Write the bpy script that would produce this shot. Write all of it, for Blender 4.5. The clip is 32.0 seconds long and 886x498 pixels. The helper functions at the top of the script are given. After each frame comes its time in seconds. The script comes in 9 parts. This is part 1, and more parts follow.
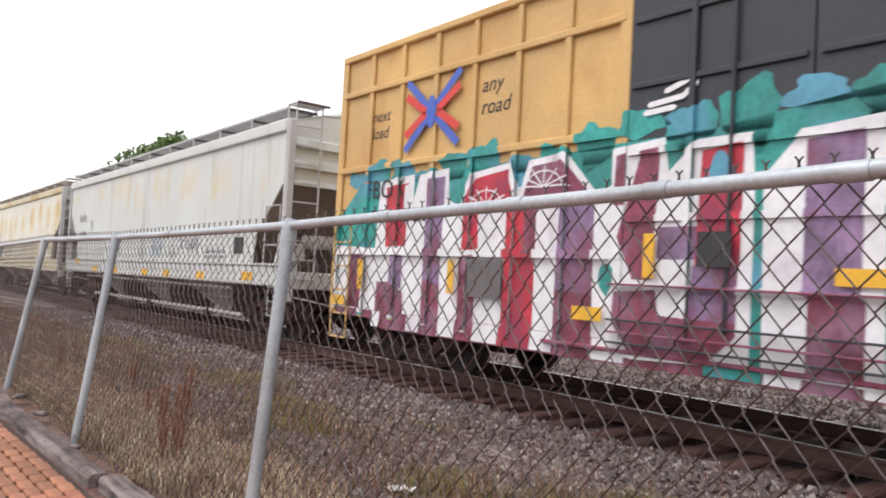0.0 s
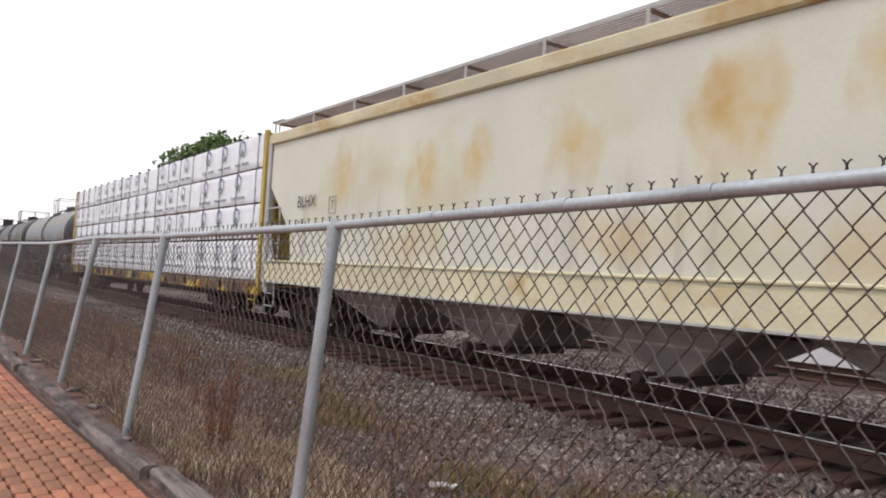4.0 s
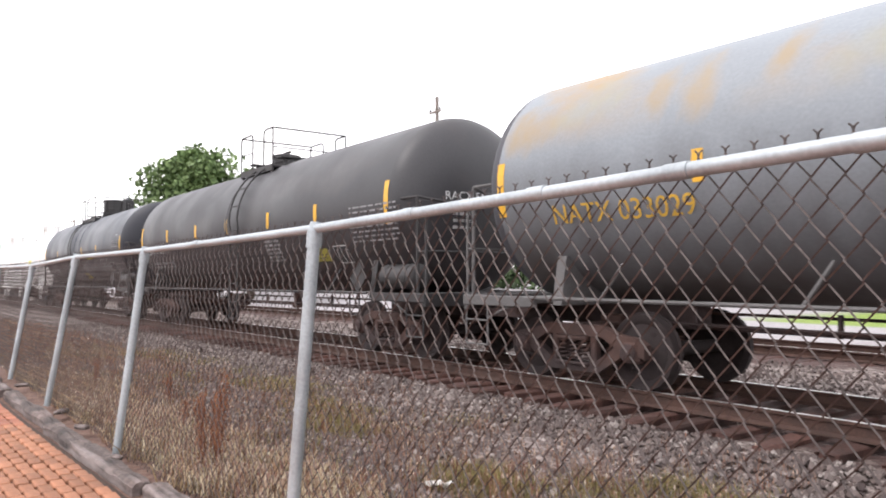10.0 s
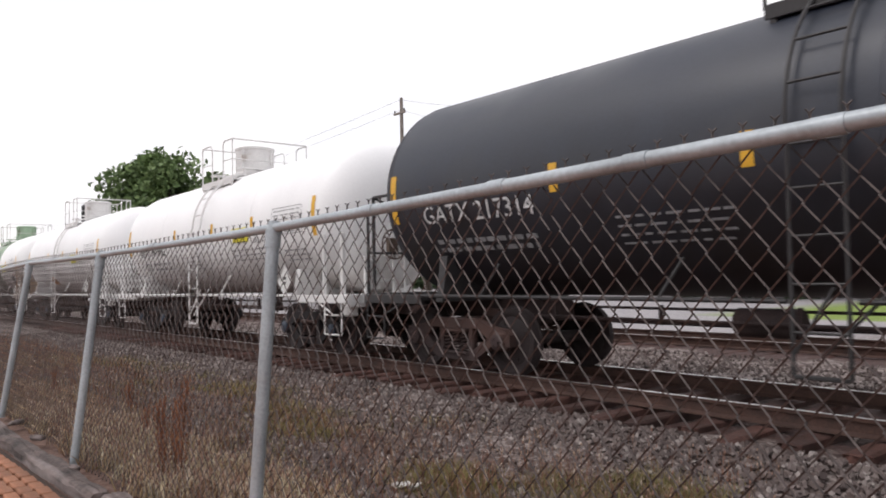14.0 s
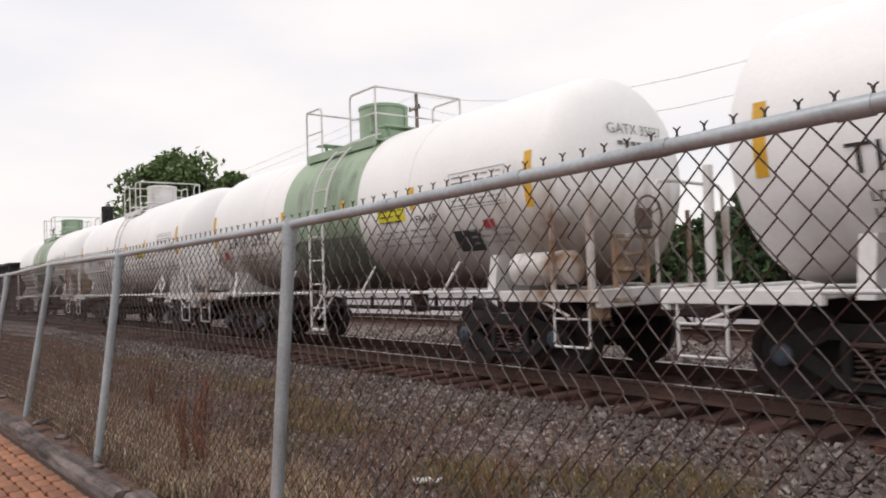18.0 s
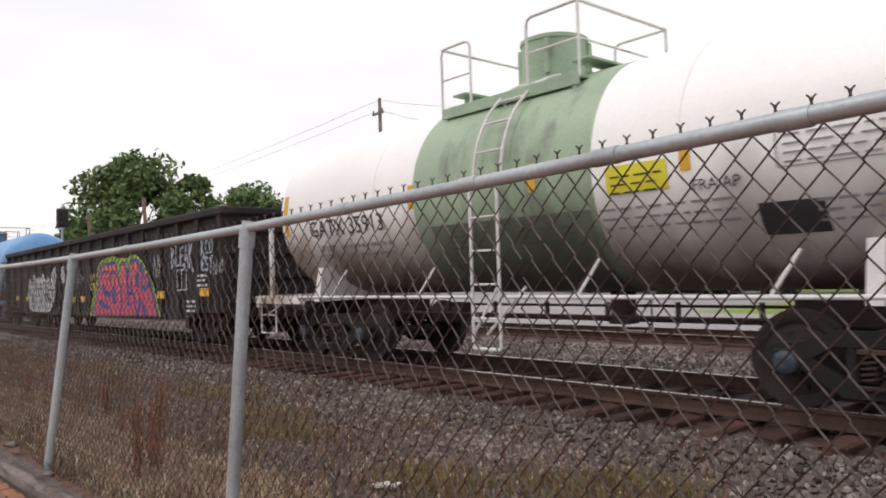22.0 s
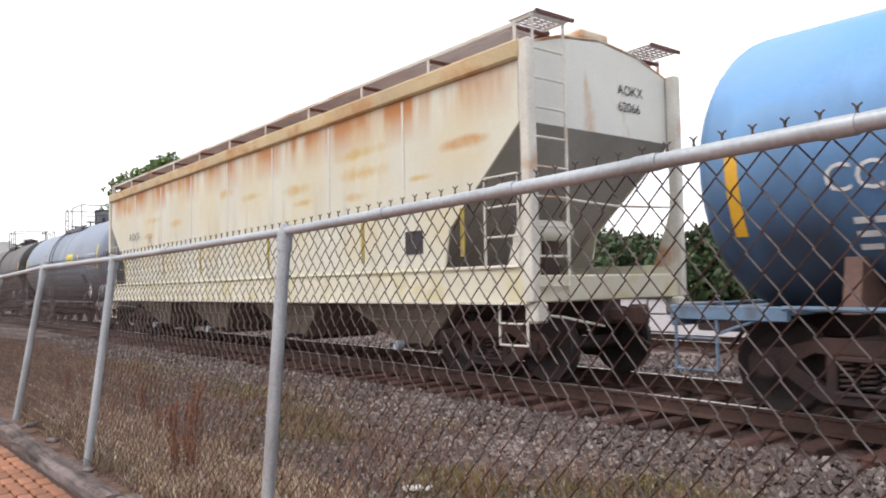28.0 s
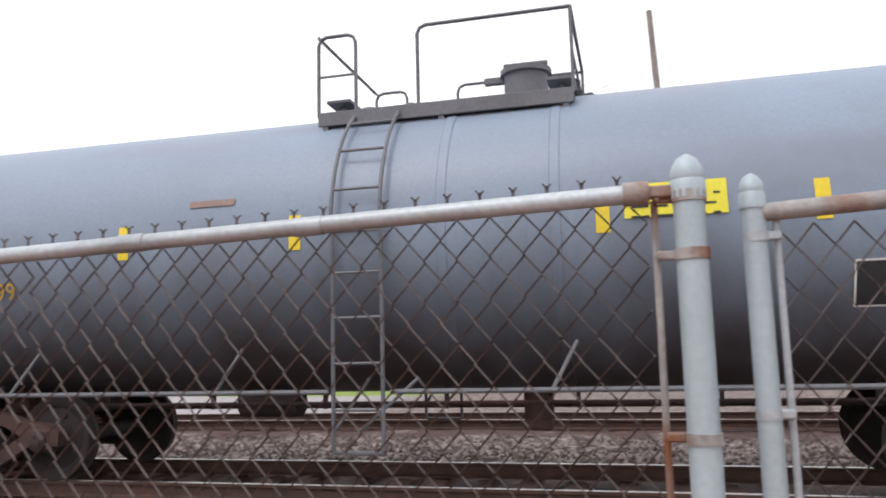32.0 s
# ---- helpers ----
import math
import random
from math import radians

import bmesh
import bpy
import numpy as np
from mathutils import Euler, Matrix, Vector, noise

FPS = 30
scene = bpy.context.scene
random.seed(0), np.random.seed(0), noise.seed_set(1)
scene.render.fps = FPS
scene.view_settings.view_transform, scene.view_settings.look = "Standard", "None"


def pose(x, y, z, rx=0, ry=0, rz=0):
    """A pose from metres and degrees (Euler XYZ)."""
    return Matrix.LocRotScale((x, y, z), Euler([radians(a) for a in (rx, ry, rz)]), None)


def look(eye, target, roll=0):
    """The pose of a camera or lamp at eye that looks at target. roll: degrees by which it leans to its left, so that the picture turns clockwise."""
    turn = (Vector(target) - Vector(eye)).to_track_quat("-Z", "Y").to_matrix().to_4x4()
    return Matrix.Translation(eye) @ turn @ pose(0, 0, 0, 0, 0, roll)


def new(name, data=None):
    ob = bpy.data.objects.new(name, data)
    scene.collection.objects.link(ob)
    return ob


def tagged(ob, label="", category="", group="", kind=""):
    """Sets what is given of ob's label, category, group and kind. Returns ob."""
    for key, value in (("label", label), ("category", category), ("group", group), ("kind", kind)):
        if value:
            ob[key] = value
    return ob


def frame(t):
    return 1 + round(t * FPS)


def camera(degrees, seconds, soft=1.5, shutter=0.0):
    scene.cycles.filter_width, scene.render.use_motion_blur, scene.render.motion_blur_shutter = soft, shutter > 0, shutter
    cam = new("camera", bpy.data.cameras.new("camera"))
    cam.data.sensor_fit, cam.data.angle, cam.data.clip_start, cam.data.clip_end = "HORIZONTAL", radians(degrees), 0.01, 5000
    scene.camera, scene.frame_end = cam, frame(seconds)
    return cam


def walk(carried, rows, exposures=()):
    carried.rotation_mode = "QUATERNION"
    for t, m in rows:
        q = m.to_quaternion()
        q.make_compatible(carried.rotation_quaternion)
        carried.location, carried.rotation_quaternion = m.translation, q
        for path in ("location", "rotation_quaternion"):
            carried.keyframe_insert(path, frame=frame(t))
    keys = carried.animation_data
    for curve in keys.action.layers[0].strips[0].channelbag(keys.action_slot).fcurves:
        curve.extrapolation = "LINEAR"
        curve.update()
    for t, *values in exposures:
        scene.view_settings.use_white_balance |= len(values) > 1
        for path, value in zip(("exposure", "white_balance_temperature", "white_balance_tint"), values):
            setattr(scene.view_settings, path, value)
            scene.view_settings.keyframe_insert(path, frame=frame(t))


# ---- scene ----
cam = camera(60.9, 32.0, soft=1.9, shutter=0.12)
# seconds, place in metres, heading (degrees left of +y), pitch, roll; y = 0 lies under the eye, z = 0 is the top of the rails
PATH = [
    (0.0, -0.007, -0.013, 1.390, 50.99, 2.16, 3.30),
    (0.5, 0.006, -0.027, 1.388, 51.94, 1.88, 3.04),
    (1.0, 0.004, -0.022, 1.376, 51.69, 2.20, 1.09),
    (1.5, 0.015, -0.034, 1.384, 51.48, 2.51, 1.69),
    (2.0, 0.008, -0.038, 1.386, 52.19, 3.07, 2.78),
    (2.5, -0.004, -0.041, 1.383, 53.86, 2.11, 4.26),
    (3.0, 0.002, -0.049, 1.385, 54.33, 1.95, 3.51),
    (3.5, 0.009, -0.042, 1.389, 54.77, 1.65, 3.52),
    (4.0, 0.016, -0.061, 1.397, 53.87, 1.83, 3.51),
    (4.5, -0.005, -0.051, 1.389, 53.93, 1.72, 3.38),
    (6.5, -0.021, -0.044, 1.389, 54.51, 2.05, 2.03),
    (7.0, -0.022, -0.053, 1.386, 54.57, 1.93, 2.06),
    (7.5, -0.009, -0.053, 1.386, 54.70, 1.67, 1.75),
    (8.0, 0.017, -0.051, 1.394, 54.81, 1.61, 1.91),
    (8.5, 0.013, -0.051, 1.380, 54.87, 1.53, 1.66),
    (9.0, 0.007, -0.055, 1.370, 53.87, 1.98, 1.57),
    (9.5, 0.011, -0.067, 1.373, 54.61, 1.59, 0.60),
    (10.0, 0.016, -0.045, 1.377, 52.66, 1.89, 0.13),
    (10.5, 0.036, -0.007, 1.373, 47.69, 2.84, -0.25),
    (11.0, 0.023, 0.017, 1.365, 48.58, 2.15, -0.01),
    (11.5, 0.011, 0.028, 1.354, 47.65, 1.34, -0.26),
    (12.0, 0.010, 0.013, 1.348, 48.62, 1.73, -0.91),
    (12.5, 0.003, -0.003, 1.353, 49.73, 1.95, -0.78),
    (13.0, 0.014, -0.012, 1.359, 49.52, 2.43, -0.68),
    (13.5, 0.010, -0.008, 1.369, 50.10, 2.60, -0.27),
    (14.0, -0.008, 0.006, 1.357, 50.16, 1.99, -0.86),
    (14.5, 0.008, 0.001, 1.360, 50.13, 1.89, -0.50),
    (16.5, -0.033, 0.021, 1.347, 52.44, 1.39, -1.33),
    (17.0, -0.026, 0.023, 1.352, 50.63, 2.07, -1.70),
    (17.5, -0.022, 0.029, 1.347, 50.31, 1.76, -1.81),
    (18.0, -0.027, 0.023, 1.351, 51.48, 1.68, -1.74),
    (18.5, -0.033, 0.033, 1.350, 50.57, 1.27, -1.41),
    (19.0, -0.023, 0.035, 1.348, 51.13, 1.55, -1.89),
    (19.5, -0.003, 0.031, 1.348, 50.94, 1.29, -1.84),
    (20.0, -0.010, 0.029, 1.341, 50.68, 1.20, -2.05),
    (20.5, -0.021, 0.032, 1.345, 51.41, 1.17, -1.89),
    (21.0, -0.015, 0.033, 1.344, 51.27, 1.33, -1.79),
    (21.5, -0.008, 0.036, 1.346, 49.48, 1.85, -1.76),
    (22.0, 0.003, 0.031, 1.348, 48.68, 1.97, -1.54),
    (22.5, 0.001, 0.019, 1.344, 50.72, 1.50, -2.13),
    (23.0, 0.004, 0.027, 1.341, 50.91, 1.32, -2.30),
    (23.5, 0.008, 0.044, 1.338, 49.43, 0.82, -1.94),
    (24.0, 0.001, 0.026, 1.345, 51.56, 1.97, -2.22),
    (24.5, -0.011, 0.024, 1.348, 51.42, 2.16, -1.94),
    (26.5, 0.021, -0.005, 1.363, 49.37, 3.26, -0.60),
    (27.0, 0.024, -0.010, 1.352, 51.34, 2.94, -0.56),
    (27.5, 0.002, -0.003, 1.356, 51.66, 2.16, -0.58),
    (28.0, 0.002, 0.000, 1.351, 50.98, 2.33, -0.88),
    (28.5, 0.002, -0.003, 1.362, 49.86, 3.36, -0.72),
    (29.0, 0.001, 0.000, 1.357, 49.76, 3.23, -1.17),
    (29.5, -0.004, -0.004, 1.351, 51.64, 2.35, -1.08),
    (30.0, 0.001, 0.003, 1.349, 51.83, 2.31, -0.91),
    (30.5, 0.020, -0.003, 1.355, 50.71, 2.82, -1.34),
    (31.0, 0.035, -0.015, 1.368, 49.03, 4.61, -0.20),
    (31.4, 0.124, 0.008, 1.419, 42.75, 5.26, -1.66),
    (31.6, 0.093, 0.017, 1.409, 33.72, 5.89, -1.42),
    (31.8, 0.074, -0.015, 1.387, 23.23, 6.54, -1.74),
    (32.0, 0.047, -0.017, 1.366, 13.79, 7.39, -1.33),
]
EXPOSURE = [(t, stops + 0.07, 6700 if 16 < t < 23 or t == 27 else 6300 if t in (7, 8) else 6500, 14) for t, stops in (
    (0.0, 0.2), (1.0, 0.12), (2.0, -0.15), (3.0, -0.15), (4.0, -0.25), (7.0, -0.42), (8.0, -0.48), (9.0, 0.24), (9.5, 0.45), (10.0, 0.58), (11.0, 0.72), (12.0, 0.52), (13.0, 0.18), (14.0, -0.36),
    (17.0, -0.48), (18.0, -0.56), (19.0, -0.54), (20.0, -0.48), (22.0, -0.46), (23.0, -0.4), (24.0, 0.12), (27.0, 0.02), (28.0, 0.1), (29.0, -0.28), (30.0, -0.38), (31.0, -0.25), (32.0, 0.0))]
walk(cam, [(t, pose(x, y, z, 90 + pitch, 0, yaw) @ pose(0, 0, 0, 0, 0, roll)) for t, x, y, z, yaw, pitch, roll in PATH], EXPOSURE)

TRACK_Y = 8.16          # middle of the track that the train runs on
DURATION = 32.0


def line_bend(x):
    """How the line leaves the straight behind the fence: metres that it swings away and that it falls, at x."""
    s = min(-x, 150.0) - 8.0
    ramp = (math.sqrt(s * s + 36.0) + s) / 2 - 1.0
    return 0.010 * ramp, -0.0108 * ramp


def on_track(x, middle=TRACK_Y):
    """Place and turn of a car whose middle is at x on the line."""
    (y0, z0), (y1, z1), (y, z) = line_bend(x - 6.0), line_bend(x + 6.0), line_bend(x)
    return pose(x, middle + (y + y0 + y1) / 3, (z + z0 + z1) / 3, 0, -math.degrees(math.atan((z1 - z0) / 12)), math.degrees(math.atan((y1 - y0) / 12)))


def run(t):
    """Metres that the train has gone at t seconds: it slows down a little."""
    return 8.42 * t - 0.0118 * t * t


# ---- light: a bright overcast sky and a wide, weak sun ----
world = bpy.data.worlds.new("overcast")
scene.world = world
world.use_nodes = True
wn, wl = world.node_tree.nodes, world.node_tree.links
sky = wn.new("ShaderNodeTexSky")
sky.sky_type = "NISHITA"
sky.sun_disc = False
sky.sun_elevation = radians(57.6)
sky.sun_rotation = radians(200)
sky.air_density, sky.dust_density = 1.2, 3.0
w_coord = wn.new("ShaderNodeTexCoord")
w_map = wn.new("ShaderNodeMapping")
w_map.inputs["Scale"].default_value = (1.0, 1.0, 3.2)
w_noise = wn.new("ShaderNodeTexNoise")
w_noise.inputs["Scale"].default_value = 2.6
w_noise.inputs["Detail"].default_value = 5.0
w_ramp = wn.new("ShaderNodeValToRGB")
w_ramp.color_ramp.elements[0].position, w_ramp.color_ramp.elements[0].color = 0.34, (0.87, 0.89, 0.93, 1)
w_ramp.color_ramp.elements[1].position, w_ramp.color_ramp.elements[1].color = 0.62, (1.0, 0.985, 0.97, 1)
w_dim = wn.new("ShaderNodeMix")
w_dim.data_type = "RGBA"
w_dim.blend_type = "MULTIPLY"
w_dim.inputs["Factor"].default_value = 1.0
w_dim.inputs["B"].default_value = (0.1, 0.1, 0.1, 1)
w_mix = wn.new("ShaderNodeMix")
w_mix.data_type = "RGBA"
w_mix.inputs["Factor"].default_value = 0.9
w_back = wn["Background"]
w_back.inputs["Strength"].default_value = 1.5
wl.new(w_coord.outputs["Generated"], w_map.inputs["Vector"])
wl.new(w_map.outputs["Vector"], w_noise.inputs["Vector"])
wl.new(w_noise.outputs["Fac"], w_ramp.inputs["Fac"])
wl.new(sky.outputs["Color"], w_dim.inputs["A"])
wl.new(w_dim.outputs["Result"], w_mix.inputs["A"])
wl.new(w_ramp.outputs["Color"], w_mix.inputs["B"])
wl.new(w_mix.outputs["Result"], w_back.inputs["Color"])

sun_data = bpy.data.lights.new("sun", "SUN")
sun_data.energy, sun_data.angle, sun_data.color = 1.1, radians(20), (1.0, 0.97, 0.93)
sun = new("sun", sun_data)
sun.matrix_world = look((-14, -27, 48), (0, 0, 0))


# ---- materials ----
def srgb(r, g, b):
    """Linear colour from 0-255 display values."""
    f = lambda c: c / 12.92 if c <= 0.04045 else ((c + 0.055) / 1.055) ** 2.4
    return (f(r / 255), f(g / 255), f(b / 255), 1.0)


MATS = {}


def mat(name, color, rough=0.6, metal=0.0, vary=0.25, scale=1.5, bump=0.15, grain=30.0, patch=None, patch_at=0.6,
        patch_soft=0.12, patch_scale=(0.6, 0.6, 0.6), patch_range=None, grime_shade=None, grime_shade_top=1.6, grime_shade_soft=0.6,
        islands=None, objects=0.0, emit=0.0, seed=0.0, stains=(), spots=()):
    """A weathered surface: colour varied at two scales, fine bump, and where asked stains of a second colour (patch, in
    patches of their own, between two heights if patch_range is given), splashed road dirt or painted-in shade below a
    ragged line, or a spread of colours over the islands."""
    if name in MATS:
        return MATS[name]
    m = bpy.data.materials.new(name)
    MATS[name] = m
    m.use_nodes = True
    n, l = m.node_tree.nodes, m.node_tree.links
    bsdf = n["Principled BSDF"]
    bsdf.inputs["Roughness"].default_value = rough
    bsdf.inputs["Metallic"].default_value = metal
    co = n.new("ShaderNodeTexCoord")
    shift = n.new("ShaderNodeMapping")
    shift.inputs["Location"].default_value = (seed * 7.3, seed * 3.1, seed * 1.7)
    l.new(co.outputs["Object"], shift.inputs["Vector"])
    vec = shift.outputs["Vector"]

    def noise_tex(s, detail=4.0, vector=vec):
        t = n.new("ShaderNodeTexNoise")
        t.inputs["Scale"].default_value = s
        t.inputs["Detail"].default_value = detail
        l.new(vector, t.inputs["Vector"])
        return t.outputs["Fac"]

    def span(value, a, b, lo=0.0, hi=1.0):
        r = n.new("ShaderNodeMapRange")
        r.inputs["From Min"].default_value, r.inputs["From Max"].default_value = a, b
        r.inputs["To Min"].default_value, r.inputs["To Max"].default_value = lo, hi
        l.new(value, r.inputs["Value"])
        return r.outputs["Result"]

    def times(a, b):
        x = n.new("ShaderNodeMath")
        x.operation = "MULTIPLY"
        l.new(a, x.inputs[0])
        if hasattr(b, "links"):
            l.new(b, x.inputs[1])
        else:
            x.inputs[1].default_value = b
        return x.outputs[0]

    def mix(fac, a, b, kind="MIX"):
        x = n.new("ShaderNodeMix")
        x.data_type = "RGBA"
        x.blend_type = kind
        for value, key in ((fac, "Factor"), (a, "A"), (b, "B")):
            if hasattr(value, "links"):
                l.new(value, x.inputs[key])
            else:
                x.inputs[key].default_value = value
        return x.outputs["Result"]

    col = color
    if islands:
        ramp = n.new("ShaderNodeValToRGB")
        ramp.color_ramp.elements[0].color = islands[0]
        ramp.color_ramp.elements[1].color = islands[-1]
        for i, c in enumerate(islands[1:-1]):
            ramp.color_ramp.elements.new((i + 1) / (len(islands) - 1)).color = c
        geo = n.new("ShaderNodeNewGeometry")
        l.new(geo.outputs["Random Per Island"], ramp.inputs["Fac"])
        col = ramp.outputs["Color"]
    if objects:
        info = n.new("ShaderNodeObjectInfo")
        g = span(info.outputs["Random"], 0, 1, 1 - objects, 1 + objects)
        gray = n.new("ShaderNodeCombineColor")
        for k in ("Red", "Green", "Blue"):
            l.new(g, gray.inputs[k])
        col = mix(1.0, col, gray.outputs["Color"], "MULTIPLY")
    big = noise_tex(scale)
    fine = noise_tex(grain, 3.0)
    g1 = span(big, 0.3, 0.7, 1 - vary, 1 + vary * 0.6)
    g2 = span(fine, 0.3, 0.7, 1 - vary * 0.5, 1 + vary * 0.4)
    both = times(g1, g2)
    gray = n.new("ShaderNodeCombineColor")
    for k in ("Red", "Green", "Blue"):
        l.new(both, gray.inputs[k])
    col = mix(1.0, col, gray.outputs["Color"], "MULTIPLY")
    sep = n.new("ShaderNodeSeparateXYZ")
    l.new(co.outputs["Object"], sep.inputs["Vector"])
    if patch:
        pm = n.new("ShaderNodeMapping")
        pm.inputs["Scale"].default_value = patch_scale
        pm.inputs["Location"].default_value = (seed * 5.1, 1.0, seed)
        l.new(co.outputs["Object"], pm.inputs["Vector"])
        f = span(noise_tex(1.0, 6.0, pm.outputs["Vector"]), patch_at, patch_at + patch_soft)
        f = times(f, span(noise_tex(6.0, 4.0), 0.3, 0.6, 0.55, 1.0))
        if patch_range:
            a, b, soft = patch_range
            f = times(f, span(sep.outputs["Z"], a, a + soft))
            f = times(f, span(sep.outputs["Z"], b - soft, b, 1.0, 0.0))
        col = mix(f, col, patch)
    for i, (tint, at, soft, size, lo, hi, fade) in enumerate(stains):
        pm = n.new("ShaderNodeMapping")
        pm.inputs["Scale"].default_value = size
        pm.inputs["Location"].default_value = (seed * 2.3 + 3.7 * i, 0.0, seed + i)
        l.new(co.outputs["Object"], pm.inputs["Vector"])
        f = span(noise_tex(1.0, 7.0, pm.outputs["Vector"]), at, at + soft)
        f = times(f, span(sep.outputs["Z"], lo, lo + fade))
        f = times(f, span(sep.outputs["Z"], hi - fade, hi, 1.0, 0.0))
        col = mix(f, col, tint)
    for tint, most, places in spots:
        # single blotches, each an ellipse (x, z, half width, half height) with a ragged soft edge
        nearest = None
        for x, z, rx, rz in places:
            a = n.new("ShaderNodeVectorMath")
            a.operation = "MULTIPLY_ADD"
            a.inputs[1].default_value = (1 / rx, 0.0, 1 / rz)
            a.inputs[2].default_value = (-x / rx, 0.0, -z / rz)
            l.new(co.outputs["Object"], a.inputs[0])
            b = n.new("ShaderNodeVectorMath")
            b.operation = "LENGTH"
            l.new(a.outputs["Vector"], b.inputs[0])
            if nearest is None:
                nearest = b.outputs["Value"]
            else:
                c = n.new("ShaderNodeMath")
                c.operation = "MINIMUM"
                l.new(nearest, c.inputs[0])
                l.new(b.outputs["Value"], c.inputs[1])
                nearest = c.outputs[0]
        pm = n.new("ShaderNodeMapping")
        pm.inputs["Scale"].default_value = (2.6, 2.6, 1.3)
        l.new(vec, pm.inputs["Vector"])
        c = n.new("ShaderNodeMath")
        l.new(nearest, c.inputs[0])
        l.new(span(noise_tex(1.0, 6.0, pm.outputs["Vector"]), 0.25, 0.75, -0.55, 0.55), c.inputs[1])
        f = times(span(c.outputs[0], 0.3, 1.15, 1.0, 0.0), most)
        f = times(f, span(noise_tex(5.0, 4.0), 0.3, 0.6, 0.6, 1.0))
        col = mix(f, col, tint)
    # tint deepening downwards: road dirt, on some shells also shade put into the colour
    if grime_shade:
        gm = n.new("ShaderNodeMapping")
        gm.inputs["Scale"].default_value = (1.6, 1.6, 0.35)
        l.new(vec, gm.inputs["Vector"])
        wob = span(noise_tex(1.0, 5.0, gm.outputs["Vector"]), 0.25, 0.75, -grime_shade_soft * 0.5, grime_shade_soft * 0.5)
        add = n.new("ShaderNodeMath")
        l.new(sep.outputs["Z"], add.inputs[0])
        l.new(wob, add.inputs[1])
        f = span(add.outputs[0], grime_shade_top - grime_shade_soft, grime_shade_top + grime_shade_soft, 0.92, 0.0)
        col = mix(f, col, grime_shade)
    if hasattr(col, "links"):
        l.new(col, bsdf.inputs["Base Color"])
    else:
        bsdf.inputs["Base Color"].default_value = col
    l.new(span(big, 0.3, 0.7, max(0.05, rough - 0.12), min(1.0, rough + 0.1)), bsdf.inputs["Roughness"])
    if bump:
        b = n.new("ShaderNodeBump")
        b.inputs["Strength"].default_value = bump
        b.inputs["Distance"].default_value = 0.01
        l.new(fine, b.inputs["Height"])
        l.new(b.outputs["Normal"], bsdf.inputs["Normal"])
    return m


GRIME = (0.045, 0.032, 0.026, 1)
M_IRON = mat("rusty_iron", (0.046, 0.029, 0.028, 1), 0.85, 0.05, 0.5, 2.0, 0.3, 40, patch=(0.075, 0.039, 0.031, 1), patch_at=0.54)
M_WHEEL = mat("wheel_steel", (0.028, 0.02, 0.02, 1), 0.9, 0.0, 0.4, 3.0, 0.2, 30)
M_BLACK = mat("black_paint", (0.02, 0.02, 0.022, 1), 0.6, 0.0, 0.4, 2.0, 0.1, 30)
M_RAIL = mat("rail_side", (0.072, 0.038, 0.029, 1), 0.9, 0.0, 0.4, 4.0, 0.3, 40)
M_RAILTOP = mat("rail_top", (0.8, 0.8, 0.8, 1), 0.35, 1.0, 0.1, 3.0, 0.0, 40)
M_TIE = mat("tie_wood", (0.082, 0.038, 0.030, 1), 0.95, 0.0, 0.5, 4.0, 0.6, 25, objects=0.4)
M_GALV_END = mat("galvanized_end_post", (0.35, 0.425, 0.46, 1), 0.5, 0.2, 0.12, 2.5, 0.08, 60)
M_GALV = mat("galvanized_pipe", (0.39, 0.43, 0.455, 1), 0.46, 0.35, 0.25, 2.5, 0.08, 60, patch=(0.27, 0.25, 0.235, 1), patch_at=0.66, patch_scale=(2, 2, 2))
M_WIRE = mat("galvanized_wire", (0.085, 0.067, 0.063, 1), 0.45, 0.5, 0.5, 9.0, 0.0, 60)
M_RUSTPIPE = mat("rusted_pipe", (0.34, 0.33, 0.32, 1), 0.75, 0.2, 0.3, 4.0, 0.3, 60, patch=(0.2, 0.075, 0.03, 1), patch_at=0.46, patch_scale=(5, 5, 2))
M_BRICK = mat("clay_paver", (0.335, 0.145, 0.078, 1), 0.85, 0.0, 0.35, 5.0, 0.4, 60, objects=0.25)
M_BRICK_FAR = mat("clay_paver_run", (0.36, 0.14, 0.068, 1), 0.85, 0.0, 0.35, 5.0, 0.4, 60,
                  islands=[(0.29, 0.10, 0.06, 1), (0.40, 0.155, 0.085, 1), (0.33, 0.12, 0.07, 1), (0.43, 0.18, 0.10, 1)])
M_TIMBER = mat("weathered_timber", (0.13, 0.10, 0.092, 1), 0.95, 0.0, 0.7, 4.0, 1.0, 24, patch=(0.24, 0.2, 0.19, 1), patch_at=0.5, patch_scale=(0.8, 9, 9))
M_STONE = mat("ballast_stone", (0.3, 0.27, 0.26, 1), 0.9, 0.0, 0.3, 8.0, 0.3, 60,
              islands=[(0.058, 0.042, 0.039, 1), (0.118, 0.091, 0.085, 1), (0.16, 0.128, 0.119, 1), (0.09, 0.063, 0.055, 1), (0.35, 0.31, 0.29, 1)])
M_STONE_ONE = mat("loose_stone", (0.14, 0.112, 0.105, 1), 0.9, 0.0, 0.3, 8.0, 0.3, 60, objects=0.55)
M_SEED = mat("seed_heads", (0.4, 0.32, 0.2, 1), 0.9, 0.0, 0.2, 3.0, 0.0, 10,
             islands=[(0.24, 0.115, 0.085, 1), (0.44, 0.32, 0.23, 1), (0.16, 0.065, 0.055, 1), (0.62, 0.52, 0.42, 1)])
